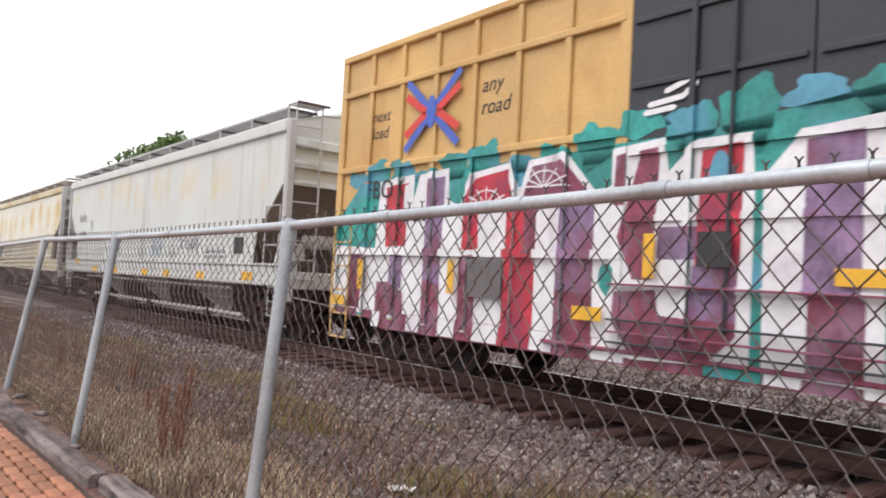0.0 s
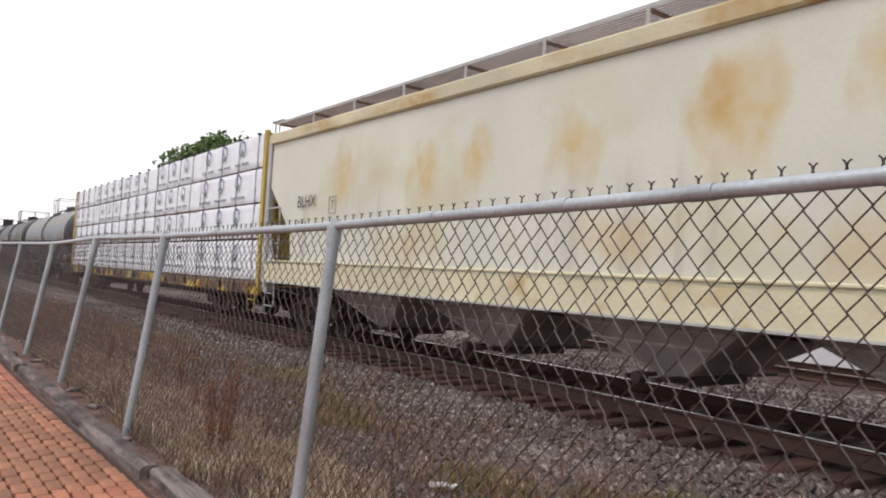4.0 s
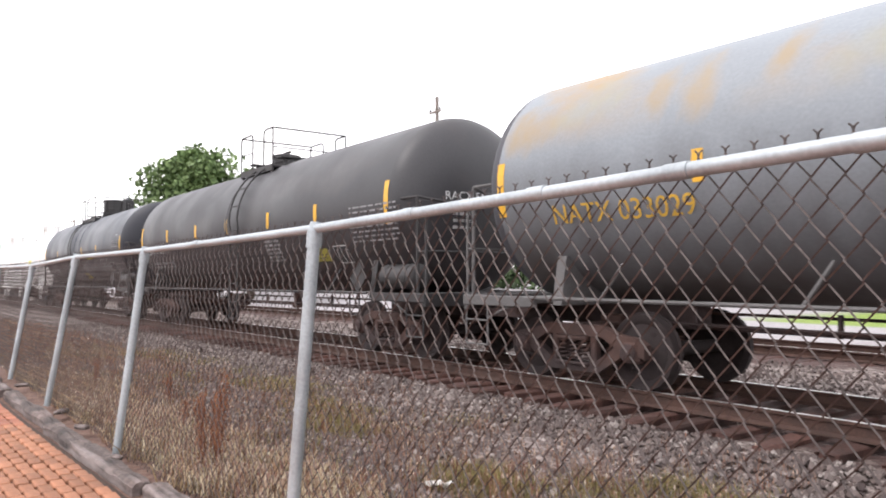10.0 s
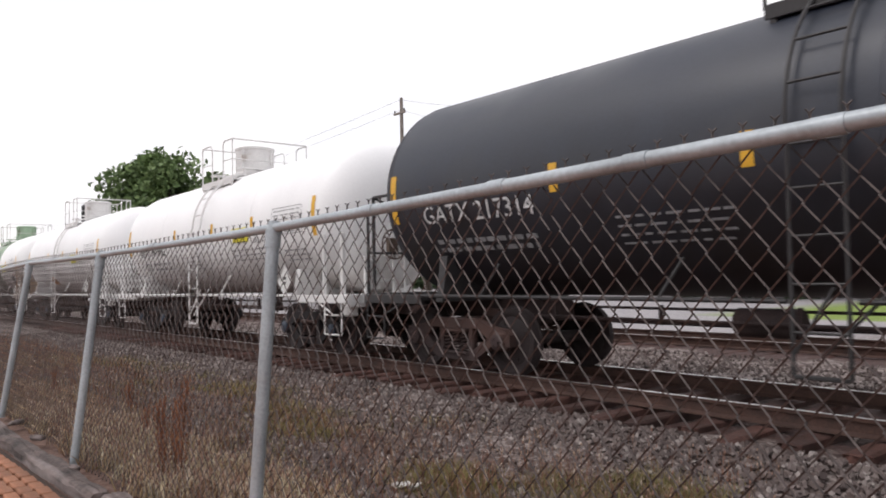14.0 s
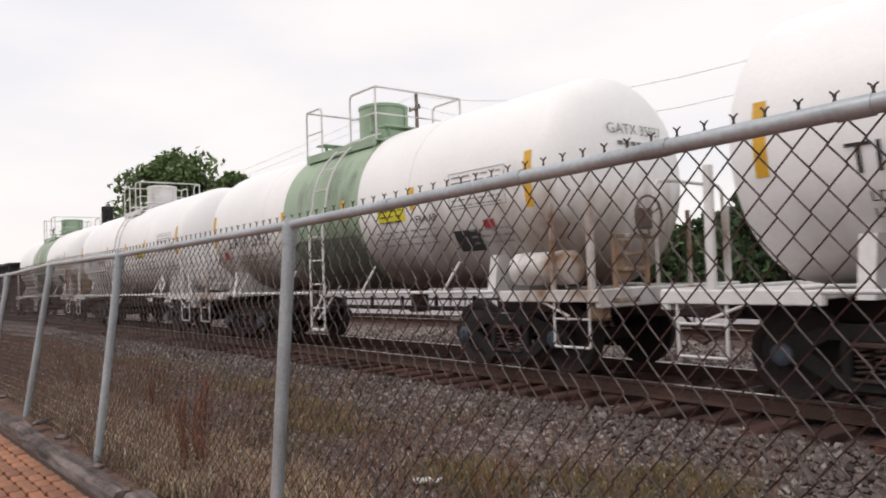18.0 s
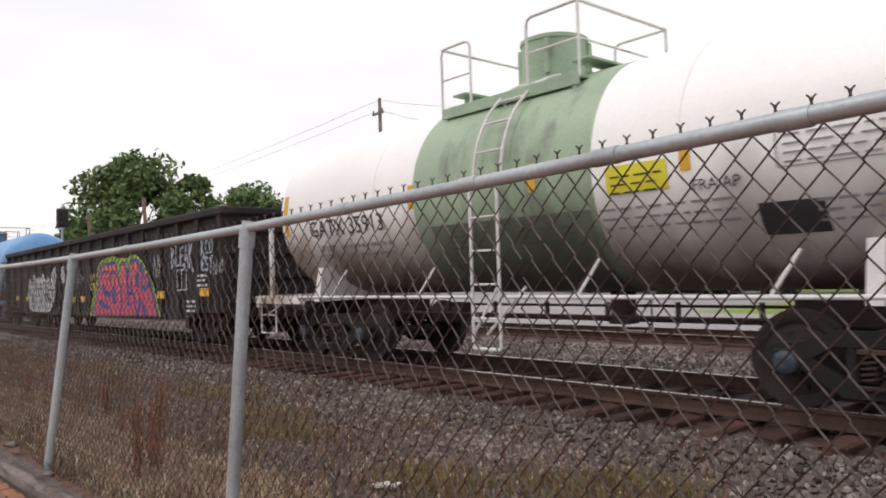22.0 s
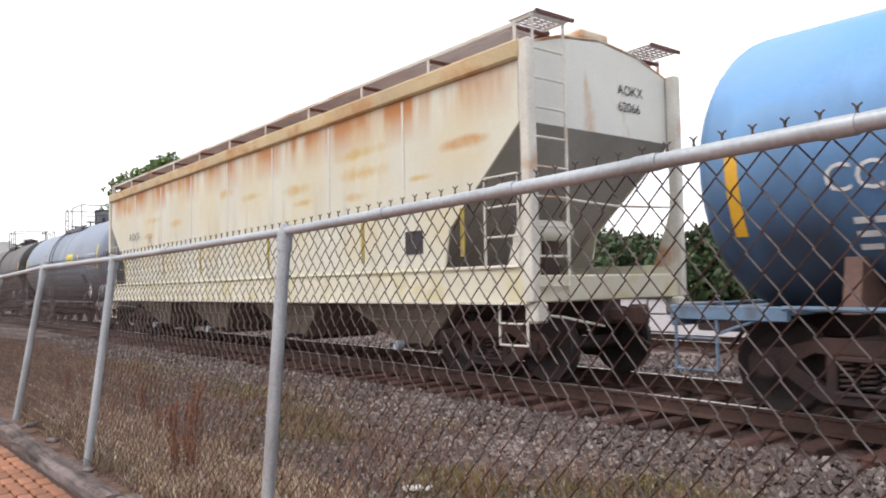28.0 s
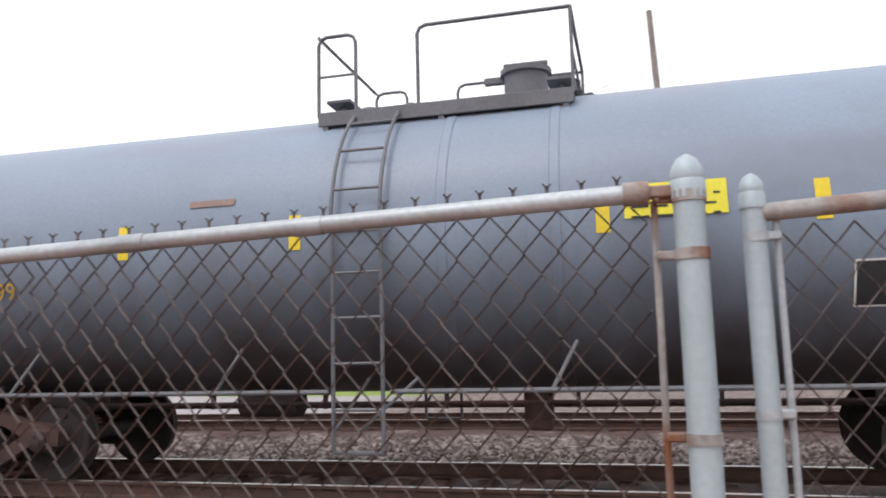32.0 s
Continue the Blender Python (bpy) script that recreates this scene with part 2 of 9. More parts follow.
M_DRY = mat("straw", (0.3, 0.2, 0.1, 1), 0.9, 0.0, 0.4, 0.9, 0.0, 10,
            islands=[(0.30, 0.18, 0.115, 1), (0.50, 0.37, 0.23, 1), (0.20, 0.09, 0.065, 1), (0.62, 0.50, 0.34, 1), (0.26, 0.19, 0.09, 1), (0.42, 0.29, 0.18, 1)])
M_RUSSET = mat("russet_weeds", (0.15, 0.07, 0.05, 1), 0.9, 0.0, 0.3, 0.6, 0.0, 10,
               islands=[(0.15, 0.06, 0.04, 1), (0.24, 0.12, 0.07, 1), (0.12, 0.05, 0.038, 1), (0.32, 0.20, 0.115, 1), (0.19, 0.08, 0.047, 1), (0.16, 0.08, 0.055, 1)])
M_GREEN = mat("green_grass", (0.1, 0.13, 0.04, 1), 0.9, 0.0, 0.3, 0.8, 0.0, 10,
              islands=[(0.14, 0.117, 0.032, 1), (0.19, 0.16, 0.05, 1), (0.27, 0.2, 0.09, 1), (0.10, 0.10, 0.03, 1)])
M_REDWEED = mat("dock_seed", (0.22, 0.07, 0.04, 1), 0.9, 0.0, 0.3, 3.0, 0.0, 20,
                islands=[(0.27, 0.105, 0.045, 1), (0.18, 0.07, 0.04, 1), (0.33, 0.15, 0.07, 1)])
M_LEAF = mat("leaves", (0.06, 0.11, 0.03, 1), 0.7, 0.0, 0.35, 0.3, 0.0, 6,
             islands=[(0.07, 0.12, 0.04, 1), (0.13, 0.20, 0.065, 1), (0.19, 0.27, 0.10, 1), (0.09, 0.15, 0.05, 1)])
M_LEAF_DARK = mat("leaves_dark", (0.04, 0.08, 0.03, 1), 0.7, 0.0, 0.35, 0.3, 0.0, 6,
                  islands=[(0.032, 0.06, 0.024, 1), (0.058, 0.10, 0.036, 1), (0.088, 0.135, 0.05, 1)])
M_BARK = mat("bark", (0.09, 0.07, 0.055, 1), 0.95, 0.0, 0.4, 3.0, 0.6, 20)
M_POLE = mat("pole_wood", (0.27, 0.235, 0.21, 1), 0.95, 0.0, 0.35, 2.0, 0.4, 20)
M_CABLE = mat("cable", (0.05, 0.05, 0.055, 1), 0.6, 0.0, 0.1, 1.0, 0.0, 10)
M_YELLOW = mat("reflective_yellow", (0.72, 0.40, 0.03, 1), 0.5, 0.0, 0.12, 4.0, 0.0, 30)
M_SIGN = mat("sign_yellow", (0.75, 0.68, 0.04, 1), 0.5, 0.0, 0.1, 3.0, 0.0, 30)
M_WHITEMARK = mat("stencil_white", (0.62, 0.62, 0.62, 1), 0.7, 0.0, 0.2, 5.0, 0.0, 30)
M_BLACKMARK = mat("stencil_black", (0.03, 0.03, 0.033, 1), 0.7, 0.0, 0.2, 5.0, 0.0, 30)
M_YELLOWMARK = mat("stencil_yellow", (0.55, 0.33, 0.04, 1), 0.7, 0.0, 0.2, 5.0, 0.0, 30)
M_PALE = mat("pale_straw", (0.55, 0.47, 0.33, 1), 0.9, 0.0, 0.25, 2.0, 0.0, 10,
             islands=[(0.52, 0.43, 0.29, 1), (0.66, 0.58, 0.43, 1), (0.40, 0.31, 0.19, 1), (0.60, 0.53, 0.37, 1)])
M_LITTER = mat("litter_white", (0.7, 0.7, 0.68, 1), 0.7, 0.0, 0.15, 6.0, 0.2, 30)


# ---- shape helpers ----
class Geo:
    """Collects simple solids into one mesh."""

    def __init__(self):
        self.v, self.f = [], []

    def add(self, verts, faces):
        k = len(self.v)
        self.v += [tuple(p) for p in verts]
        self.f += [tuple(i + k for i in q) for q in faces]
        return self

    def box(self, cx, cy, cz, sx, sy, sz, c=0.0, m=None):
        """A box by its middle and size, with chamfered edges of width c."""
        hx, hy, hz = sx / 2, sy / 2, sz / 2
        c = min(c, hx * 0.9, hy * 0.9, hz * 0.9)
        if c <= 0:
            vs = [(x, y, z) for x in (-hx, hx) for y in (-hy, hy) for z in (-hz, hz)]
            fs = [(0, 1, 3, 2), (4, 6, 7, 5), (0, 4, 5, 1), (2, 3, 7, 6), (0, 2, 6, 4), (1, 5, 7, 3)]
        else:
            vs, fs, at = [], [], {}
            for x in (-1, 1):
                for y in (-1, 1):
                    for z in (-1, 1):
                        for axis in range(3):
                            p = [x * (hx - c), y * (hy - c), z * (hz - c)]
                            p[axis] = (x * hx, y * hy, z * hz)[axis]
                            at[(x, y, z, axis)] = len(vs)
                            vs.append(tuple(p))
            sg = (-1, 1)
            for s in sg:
                fs.append([at[(s, a, b, 0)] for a, b in ((-1, -1), (1, -1), (1, 1), (-1, 1))][::s])
                fs.append([at[(a, s, b, 1)] for a, b in ((-1, -1), (-1, 1), (1, 1), (1, -1))][::s])
                fs.append([at[(a, b, s, 2)] for a, b in ((-1, -1), (1, -1), (1, 1), (-1, 1))][::s])
            for a in sg:
                for b in sg:
                    for u, w, mk in ((1, 2, lambda q: (q, a, b)), (0, 2, lambda q: (a, q, b)), (0, 1, lambda q: (a, b, q))):
                        p0, p1 = mk(-1), mk(1)
                        fs.append((at[(*p0, u)], at[(*p1, u)], at[(*p1, w)], at[(*p0, w)]))
                    for d in sg:
                        fs.append(tuple(at[(a, b, d, k)] for k in range(3)))
        if m is not None:
            vs = [m @ Vector(p) for p in vs]
        return self.add([(p[0] + cx, p[1] + cy, p[2] + cz) for p in vs], fs)

    def bar(self, p, q, r, n=6, r2=None, caps=True):
        """A round bar from p to q."""
        p, q = Vector(p), Vector(q)
        d = (q - p).normalized()
        a = d.cross(Vector((0, 0, 1)) if abs(d.z) < 0.9 else Vector((1, 0, 0))).normalized()
        b = d.cross(a)
        r2 = r if r2 is None else r2
        ring = [(math.cos(2 * math.pi * i / n), math.sin(2 * math.pi * i / n)) for i in range(n)]
        vs = [p + (a * c + b * s) * r for c, s in ring] + [q + (a * c + b * s) * r2 for c, s in ring]
        fs = [(i, (i + 1) % n, n + (i + 1) % n, n + i) for i in range(n)]
        if caps:
            fs += [tuple(range(n))[::-1], tuple(range(n, 2 * n))]
        return self.add(vs, fs)

    def tube(self, pts, r, n=6):
        """A bent round tube through pts."""
        pts = [Vector(p) for p in pts]
        rings, k = [], len(self.v)
        up = None
        for i, p in enumerate(pts):
            d = (pts[min(i + 1, len(pts) - 1)] - pts[max(i - 1, 0)]).normalized()
            if up is None:
                up = d.cross(Vector((0, 0, 1)) if abs(d.z) < 0.9 else Vector((1, 0, 0))).normalized()
            up = (up - d * up.dot(d)).normalized()
            b = d.cross(up)
            rings.append([p + (up * math.cos(2 * math.pi * j / n) + b * math.sin(2 * math.pi * j / n)) * r for j in range(n)])
        self.v += [tuple(q) for ring in rings for q in ring]
        for i in range(len(pts) - 1):
            for j in range(n):
                a, b = k + i * n + j, k + i * n + (j + 1) % n
                self.f.append((a, b, b + n, a + n))
        self.f.append(tuple(k + j for j in range(n))[::-1])
        self.f.append(tuple(k + (len(pts) - 1) * n + j for j in range(n)))
        return self

    def lathe(self, profile, axis="x", n=32, at=(0, 0, 0)):
        """A turned body: profile of (along, radius) about an axis through at."""
        k = len(self.v)
        for s, r in profile:
            for j in range(n):
                a = 2 * math.pi * j / n
                c, d = math.cos(a) * r, math.sin(a) * r
                p = (s, c, d) if axis == "x" else (c, s, d) if axis == "y" else (c, d, s)
                self.v.append((p[0] + at[0], p[1] + at[1], p[2] + at[2]))
        for i in range(len(profile) - 1):
            for j in range(n):
                a, b = k + i * n + j, k + i * n + (j + 1) % n
                self.f.append((a, b, b + n, a + n))
        self.f.append(tuple(k + j for j in range(n))[::-1])
        self.f.append(tuple(k + (len(profile) - 1) * n + j for j in range(n)))
        return self

    def prism(self, poly, lo, hi, plane="xz"):
        """A flat outline of (a, b) points pushed from lo to hi across its plane."""
        put = {"xz": lambda a, b, c: (a, c, b), "yz": lambda a, b, c: (c, a, b), "xy": lambda a, b, c: (a, b, c)}[plane]
        n = len(poly)
        vs = [put(a, b, lo) for a, b in poly] + [put(a, b, hi) for a, b in poly]
        fs = [tuple(range(n)), tuple(range(n, 2 * n))[::-1]] + [(i, (i + 1) % n, n + (i + 1) % n, n + i) for i in range(n)]
        return self.add(vs, fs)

    def mesh(self, name, smooth=False):
        me = bpy.data.meshes.new(name)
        me.from_pydata(self.v, [], self.f)
        b = bmesh.new()
        b.from_mesh(me)
        bmesh.ops.recalc_face_normals(b, faces=b.faces)
        b.to_mesh(me)
        b.free()
        if smooth:
            me.shade_smooth()
            me.set_sharp_from_angle(angle=radians(38))
        return me


def part(name, geo, material, parent, label="", smooth=False, kind=""):
    """One mesh object under a thing or under a part (or alone, with parent None)."""
    me = geo.mesh(name, smooth) if isinstance(geo, Geo) else geo
    if not me.materials:
        me.materials.append(material)
    ob = new(name, me)
    ob.parent = parent
    return tagged(ob, label=label, kind=kind)


def soup(name, verts, faces, material, smooth=False):
    """A mesh straight from arrays, for what nobody could count."""
    me = bpy.data.meshes.new(name)
    me.from_pydata(verts.tolist() if hasattr(verts, "tolist") else verts, [], faces.tolist() if hasattr(faces, "tolist") else faces)
    me.materials.append(material)
    if smooth:
        me.shade_smooth()
    return new(name, me)


def thing(name, m, label, category, group=""):
    ob = new(name)
    ob.empty_display_size = 0.3
    ob.matrix_basis = m
    return tagged(ob, label=label, category=category, group=group)


def lettering(name, text, size, x, z, parent, material, y=-1.6, bend=None, depth=0.004, label="", shear=0.0, spacing=1.0):
    """Painted writing on the near side, from (x, z) to the right; bend = (radius, height of the axis) lays it round a tank."""
    cu = bpy.data.curves.new(name, "FONT")
    cu.body, cu.size, cu.shear, cu.space_character = text, size, shear, spacing
    cu.resolution_u = 3
    tmp = new(name, cu)
    bpy.context.view_layer.update()
    me = bpy.data.meshes.new_from_object(tmp)
    bpy.data.objects.remove(tmp)
    b = bmesh.new()
    b.from_mesh(me)
    bmesh.ops.triangulate(b, faces=b.faces)
    if bend:
        long_edges = [e for e in b.edges if e.calc_length() > 0.12]
        bmesh.ops.subdivide_edges(b, edges=long_edges, cuts=3)
    for v in b.verts:
        u, w = v.co.x, v.co.y
        if bend:
            r, zc = bend
            a = (z + w - zc) / r
            v.co = (x + u, -(r + depth) * math.cos(a), zc + (r + depth) * math.sin(a))
        else:
            v.co = (x + u, y - depth, z + w)
    bmesh.ops.recalc_face_normals(b, faces=b.faces)
    b.to_mesh(me)
    b.free()
    me.materials.clear()
    return part(name, me, material, parent, label)


def bars(geo, x, z, width, rows, pitch, high, y=-1.6, bend=None, seed=1, depth=0.004):
    """Rows of short plain bars, in place of small writing that cannot be read."""
    rnd = random.Random(seed)
    for i in range(rows):
        u = 0.0
        while u < width - 0.05:
            w = min(rnd.uniform(0.06, 0.22), width - u)
            zz = z - i * pitch
            if bend:
                r, zc = bend
                pts = []
                for s in (0, 1):
                    a = (zz + s * high - zc) / r
                    pts.append((-(r + depth) * math.cos(a), zc + (r + depth) * math.sin(a)))
                geo.add([(x + u, *pts[0]), (x + u + w, *pts[0]), (x + u + w, *pts[1]), (x + u, *pts[1])], [(0, 1, 2, 3)])
            else:
                geo.add([(x + u, y - depth, zz), (x + u + w, y - depth, zz), (x + u + w, y - depth, zz + high), (x + u, y - depth, zz + high)], [(0, 1, 2, 3)])
            u += w + rnd.uniform(0.03, 0.07)
    return geo


def sticker(geo, x, z, w, h, r, zc, depth=0.006, n=5):
    """A flat plate or stripe laid on a tank's near side, by its middle."""
    vs, fs = [], []
    for i in range(n + 1):
        a = (z - h / 2 + h * i / n - zc) / r
        yy, zz = -(r + depth) * math.cos(a), zc + (r + depth) * math.sin(a)
        vs += [(x - w / 2, yy, zz), (x + w / 2, yy, zz)]
    for i in range(n):
        fs.append((2 * i, 2 * i + 1, 2 * i + 3, 2 * i + 2))
    return geo.add(vs, fs)


# ---- the ground: one sheet to the horizon ----
def ground_height(x, y):
    """Level of the ground: brick path, weedy strip, ballast of the near and of the far track, verge."""
    keys = [(-3000, -0.16), (1.3, -0.16), (1.75, -0.13), (2.3, -0.20), (3.6, -0.29), (4.6, -0.31), (5.6, -0.285), (6.4, -0.25), (6.8, -0.275), (9.9, -0.275),
            (10.9, -0.27), (12.6, -0.27), (13.4, -0.19), (16.4, -0.19), (17.3, -0.30), (40, -0.25), (3000, 0.5)]
    # the railway land swings and falls with the line; the path and the far verge stay level
    swing, fall = line_bend(x)
    w = min(1.0, max(0.0, (y - 2.2) / 2.5)) * min(1.0, max(0.0, (24.0 - y) / 5.0))
    y, fall = y - swing * w, fall * w
    for (a, p), (b, q) in zip(keys, keys[1:]):
        if y <= b:
            return p + (q - p) * (y - a) / (b - a) + fall
    return keys[-1][1]


def build_ground():
    xs = [-3000, -1200, -500, -250, -160, -110, -80, -65, -55, -48, -42, -37, -33] + [-30 + 0.4 * i for i in range(91)] + [8, 11, 15, 20, 30, 45, 70, 110, 180, 300, 600, 1500, 3000]
    ys = [-3000, -800, -200, -60, -25, -12, -6, -3, -1.5, 0, 0.8] + [1.3 + 0.2 * i for i in range(64)] + [14.5, 15.2, 15.9, 16.4, 16.9, 17.3, 18, 19, 20, 22, 26, 32, 40, 55, 80, 140, 300, 800, 3000]
    vs, fs = [], []
    for y in ys:
        for x in xs:
            z = ground_height(x, y)
            if 1.9 < y < 14 and -40 < x < 8:
                z += 0.035 * noise.noise(Vector((x * 0.9, y * 0.9, 0))) + 0.015 * noise.noise(Vector((x * 4, y * 4, 3)))
            vs.append((x, y, z))
    w = len(xs)
    for j in range(len(ys) - 1):
        for i in range(w - 1):
            a = j * w + i
            fs.append((a, a + 1, a + 1 + w, a + w))
    m = bpy.data.materials.new("ground_mix")
    m.use_nodes = True
    n, l = m.node_tree.nodes, m.node_tree.links
    bsdf = n["Principled BSDF"]
    bsdf.inputs["Roughness"].default_value = 0.95
    co = n.new("ShaderNodeTexCoord")
    sep = n.new("ShaderNodeSeparateXYZ")
    l.new(co.outputs["Object"], sep.inputs["Vector"])

    def tex(s, d=5.0):
        t = n.new("ShaderNodeTexNoise")
        t.inputs["Scale"].default_value, t.inputs["Detail"].default_value = s, d
        l.new(co.outputs["Object"], t.inputs["Vector"])
        return t.outputs["Fac"]

    def span(v, a, b, lo=0.0, hi=1.0):
        r = n.new("ShaderNodeMapRange")
        for k, q in (("From Min", a), ("From Max", b), ("To Min", lo), ("To Max", hi)):
            r.inputs[k].default_value = q
        l.new(v, r.inputs["Value"])
        return r.outputs["Result"]

    def mix(f, a, b):
        x = n.new("ShaderNodeMix")
        x.data_type = "RGBA"
        for q, k in ((f, "Factor"), (a, "A"), (b, "B")):
            if hasattr(q, "links"):
                l.new(q, x.inputs[k])
            else:
                x.inputs[k].default_value = q
        return x.outputs["Result"]

    def ramp(v, *stops):
        r = n.new("ShaderNodeValToRGB")
        e = r.color_ramp.elements
        e[0].position, e[0].color = stops[0]
        e[1].position, e[1].color = stops[-1]
        for p, c in stops[1:-1]:
            e.new(p).color = c
        l.new(v, r.inputs["Fac"])
        return r.outputs["Color"]

    wob = n.new("ShaderNodeMath")
    l.new(sep.outputs["Y"], wob.inputs[0])
    l.new(span(tex(1.3), 0.3, 0.7, -0.7, 0.7), wob.inputs[1])
    swung = n.new("ShaderNodeMath")
    l.new(wob.outputs[0], swung.inputs[0])
    l.new(span(sep.outputs["X"], -150, -9, -1.41, 0.0), swung.inputs[1])
    y = swung.outputs[0]
    vor = n.new("ShaderNodeTexVoronoi")
    vor.inputs["Scale"].default_value = 17.0
    l.new(co.outputs["Object"], vor.inputs["Vector"])
    sv = n.new("ShaderNodeSeparateColor")
    l.new(vor.outputs["Color"], sv.inputs["Color"])
    gravel = ramp(sv.outputs["Red"], (0.0, (0.06, 0.042, 0.038, 1)), (0.5, (0.14, 0.108, 0.098, 1)), (1.0, (0.30, 0.255, 0.235, 1)))
    dirt = ramp(tex(9.0), (0.3, (0.08, 0.042, 0.032, 1)), (0.7, (0.175, 0.105, 0.08, 1)))
    lawn = ramp(tex(3.0), (0.3, (0.13, 0.20, 0.035, 1)), (0.7, (0.24, 0.31, 0.07, 1)))
    road = ramp(tex(6.0), (0.3, (0.26, 0.245, 0.25, 1)), (0.7, (0.36, 0.34, 0.35, 1)))
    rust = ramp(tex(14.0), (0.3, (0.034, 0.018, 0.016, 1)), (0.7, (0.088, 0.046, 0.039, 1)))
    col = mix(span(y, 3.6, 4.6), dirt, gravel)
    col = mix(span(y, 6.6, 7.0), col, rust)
    # oily bed between the rails, coloured near black for the train's shadow too
    oily_shade = ramp(tex(11.0), (0.3, (0.018, 0.012, 0.011, 1)), (0.7, (0.05, 0.032, 0.028, 1)))
    col = mix(span(y, 7.45, 7.75), col, oily_shade)
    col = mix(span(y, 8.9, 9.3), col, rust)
    col = mix(span(y, 9.5, 10.0), col, gravel)
    col = mix(span(y, 13.0, 13.5), col, rust)
    col = mix(span(y, 15.7, 16.2), col, gravel)
    near = n.new("ShaderNodeMath")
    near.operation = "MULTIPLY"
    l.new(span(sep.outputs["Y"], 18.3, 18.6), near.inputs[0])
    l.new(span(sep.outputs["X"], -9.0, -6.0, 1.0, 0.0), near.inputs[1])
    col = mix(near.outputs[0], col, road)
    far = n.new("ShaderNodeMath")
    far.operation = "MULTIPLY"
    l.new(span(sep.outputs["Y"], 25.0, 25.8), far.inputs[0])
    lim = n.new("ShaderNodeMath")
    lim.operation = "MULTIPLY"
    l.new(span(sep.outputs["X"], -16.5, -14.0), lim.inputs[0])
    l.new(span(sep.outputs["X"], -7.5, -5.5, 1.0, 0.0), lim.inputs[1])
    l.new(lim.outputs[0], far.inputs[1])
    col = mix(far.outputs[0], col, lawn)
    back = n.new("ShaderNodeMath")
    back.operation = "MULTIPLY"
    l.new(span(sep.outputs["Y"], 44.0, 47.0), back.inputs[0])
    l.new(span(sep.outputs["X"], -26.0, -22.0), back.inputs[1])
    col = mix(back.outputs[0], col, lawn)
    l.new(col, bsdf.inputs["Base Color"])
    b = n.new("ShaderNodeBump")
    b.inputs["Strength"].default_value, b.inputs["Distance"].default_value = 0.7, 0.03
    l.new(vor.outputs["Distance"], b.inputs["Height"])
    l.new(b.outputs["Normal"], bsdf.inputs["Normal"])
    ob = soup("ground", vs, fs, m, smooth=True)
    return tagged(ob, "gravel, dirt and verge under and around two railway tracks", "ground", kind="structure")


GROUND = build_ground()


# ---- the tracks ----
def sweep(outline, xs, name):
    """A rail's outline of (y, z) points drawn along the line through the stations xs."""
    g = Geo()
    m = len(outline)
    vs = [(x, a + line_bend(x)[0], b + line_bend(x)[1]) for x in xs for a, b in outline]
    fs = [(i * m + j, i * m + (j + 1) % m, (i + 1) * m + (j + 1) % m, (i + 1) * m + j) for i in range(len(xs) - 1) for j in range(m)]
    fs += [tuple(range(m)), tuple(range((len(xs) - 1) * m, len(xs) * m))]
    return g.add(vs, fs).mesh(name)


def build_track(middle, gauge, x0, x1, name, label):
    track = tagged(thing(name, pose(0, middle, 0), label, "railway track"), kind="structure")
    xs = [x1] + [4.0 - 2.0 * i for i in range(40)] + [-84, -96, -110, -130, -160, -220, x0]
    half = [(0.075, -0.17), (0.075, -0.16), (0.012, -0.135), (0.01, -0.045), (0.036, -0.032), (0.038, -0.006), (0.03, 0.0)]
    long_rail = sweep(half + [(-a, b) for a, b in half[::-1]], xs, "rail")
    head = sweep([(-0.02, 0.0), (-0.02, 0.003), (0.02, 0.003), (0.02, 0.0)], xs, "running_surface")
    for s in (-1, 1):
        r = part("rail", long_rail, M_RAIL, track, "rusty steel rail with a bright running surface")
        r.location = (0, s * gauge / 2, 0)
        part("running_surface", head, M_RAILTOP, r, "polished rail head")
    return track


TRACK = build_track(TRACK_Y, 1.60, -330, 40, "track_near", "railway track with rusty rails on brown wooden ties")
TRACK_FAR = build_track(14.9, 1.55, -330, 60, "track_far", "second, empty railway track behind the train")

def tie_shapes():
    """Worn wooden ties of several lengths, with split and rounded ends."""
    shapes = []
    for k in range(6):
        rnd = random.Random(70 + k)
        g = Geo()
        ys = [-1.5 + rnd.uniform(-0.13, 0.1), -1.42, -0.9, 0.9, 1.42, 1.5 + rnd.uniform(-0.1, 0.13)]
        for i, y in enumerate(ys):
            w, h = (0.095, 0.07) if i in (0, 5) else (0.115, 0.085)
            for x, z in ((-w, -0.085), (-w, h - 0.02), (-w + 0.03, h), (w - 0.03, h), (w, h - 0.02), (w, -0.085)):
                g.v.append((x + rnd.uniform(-0.012, 0.012), y + rnd.uniform(-0.035, 0.035), z + rnd.uniform(-0.014, 0.004) * (z > 0)))
        g.f += [(i * 6 + q, i * 6 + (q + 1) % 6, (i + 1) * 6 + (q + 1) % 6, (i + 1) * 6 + q) for i in range(5) for q in range(6)]
        g.f += [tuple(range(5, -1, -1)), tuple(range(30, 36))]
        me = g.mesh("tie")
        me.materials.append(M_TIE)
        shapes.append(me)
    return shapes


TIES = tie_shapes()


def lay_ties(track, first, count, pitch, seed):
    rnd = random.Random(seed)
    for i in range(count):
        x = first + i * pitch
        t = part("tie", rnd.choice(TIES), M_TIE, track)
        swing, fall = line_bend(x)
        t.location = (x + rnd.uniform(-0.03, 0.03), swing + rnd.uniform(-0.06, 0.06), fall - 0.262 + rnd.uniform(-0.02, 0.004))
        t.rotation_euler = (0, 0, rnd.uniform(-0.03, 0.03))


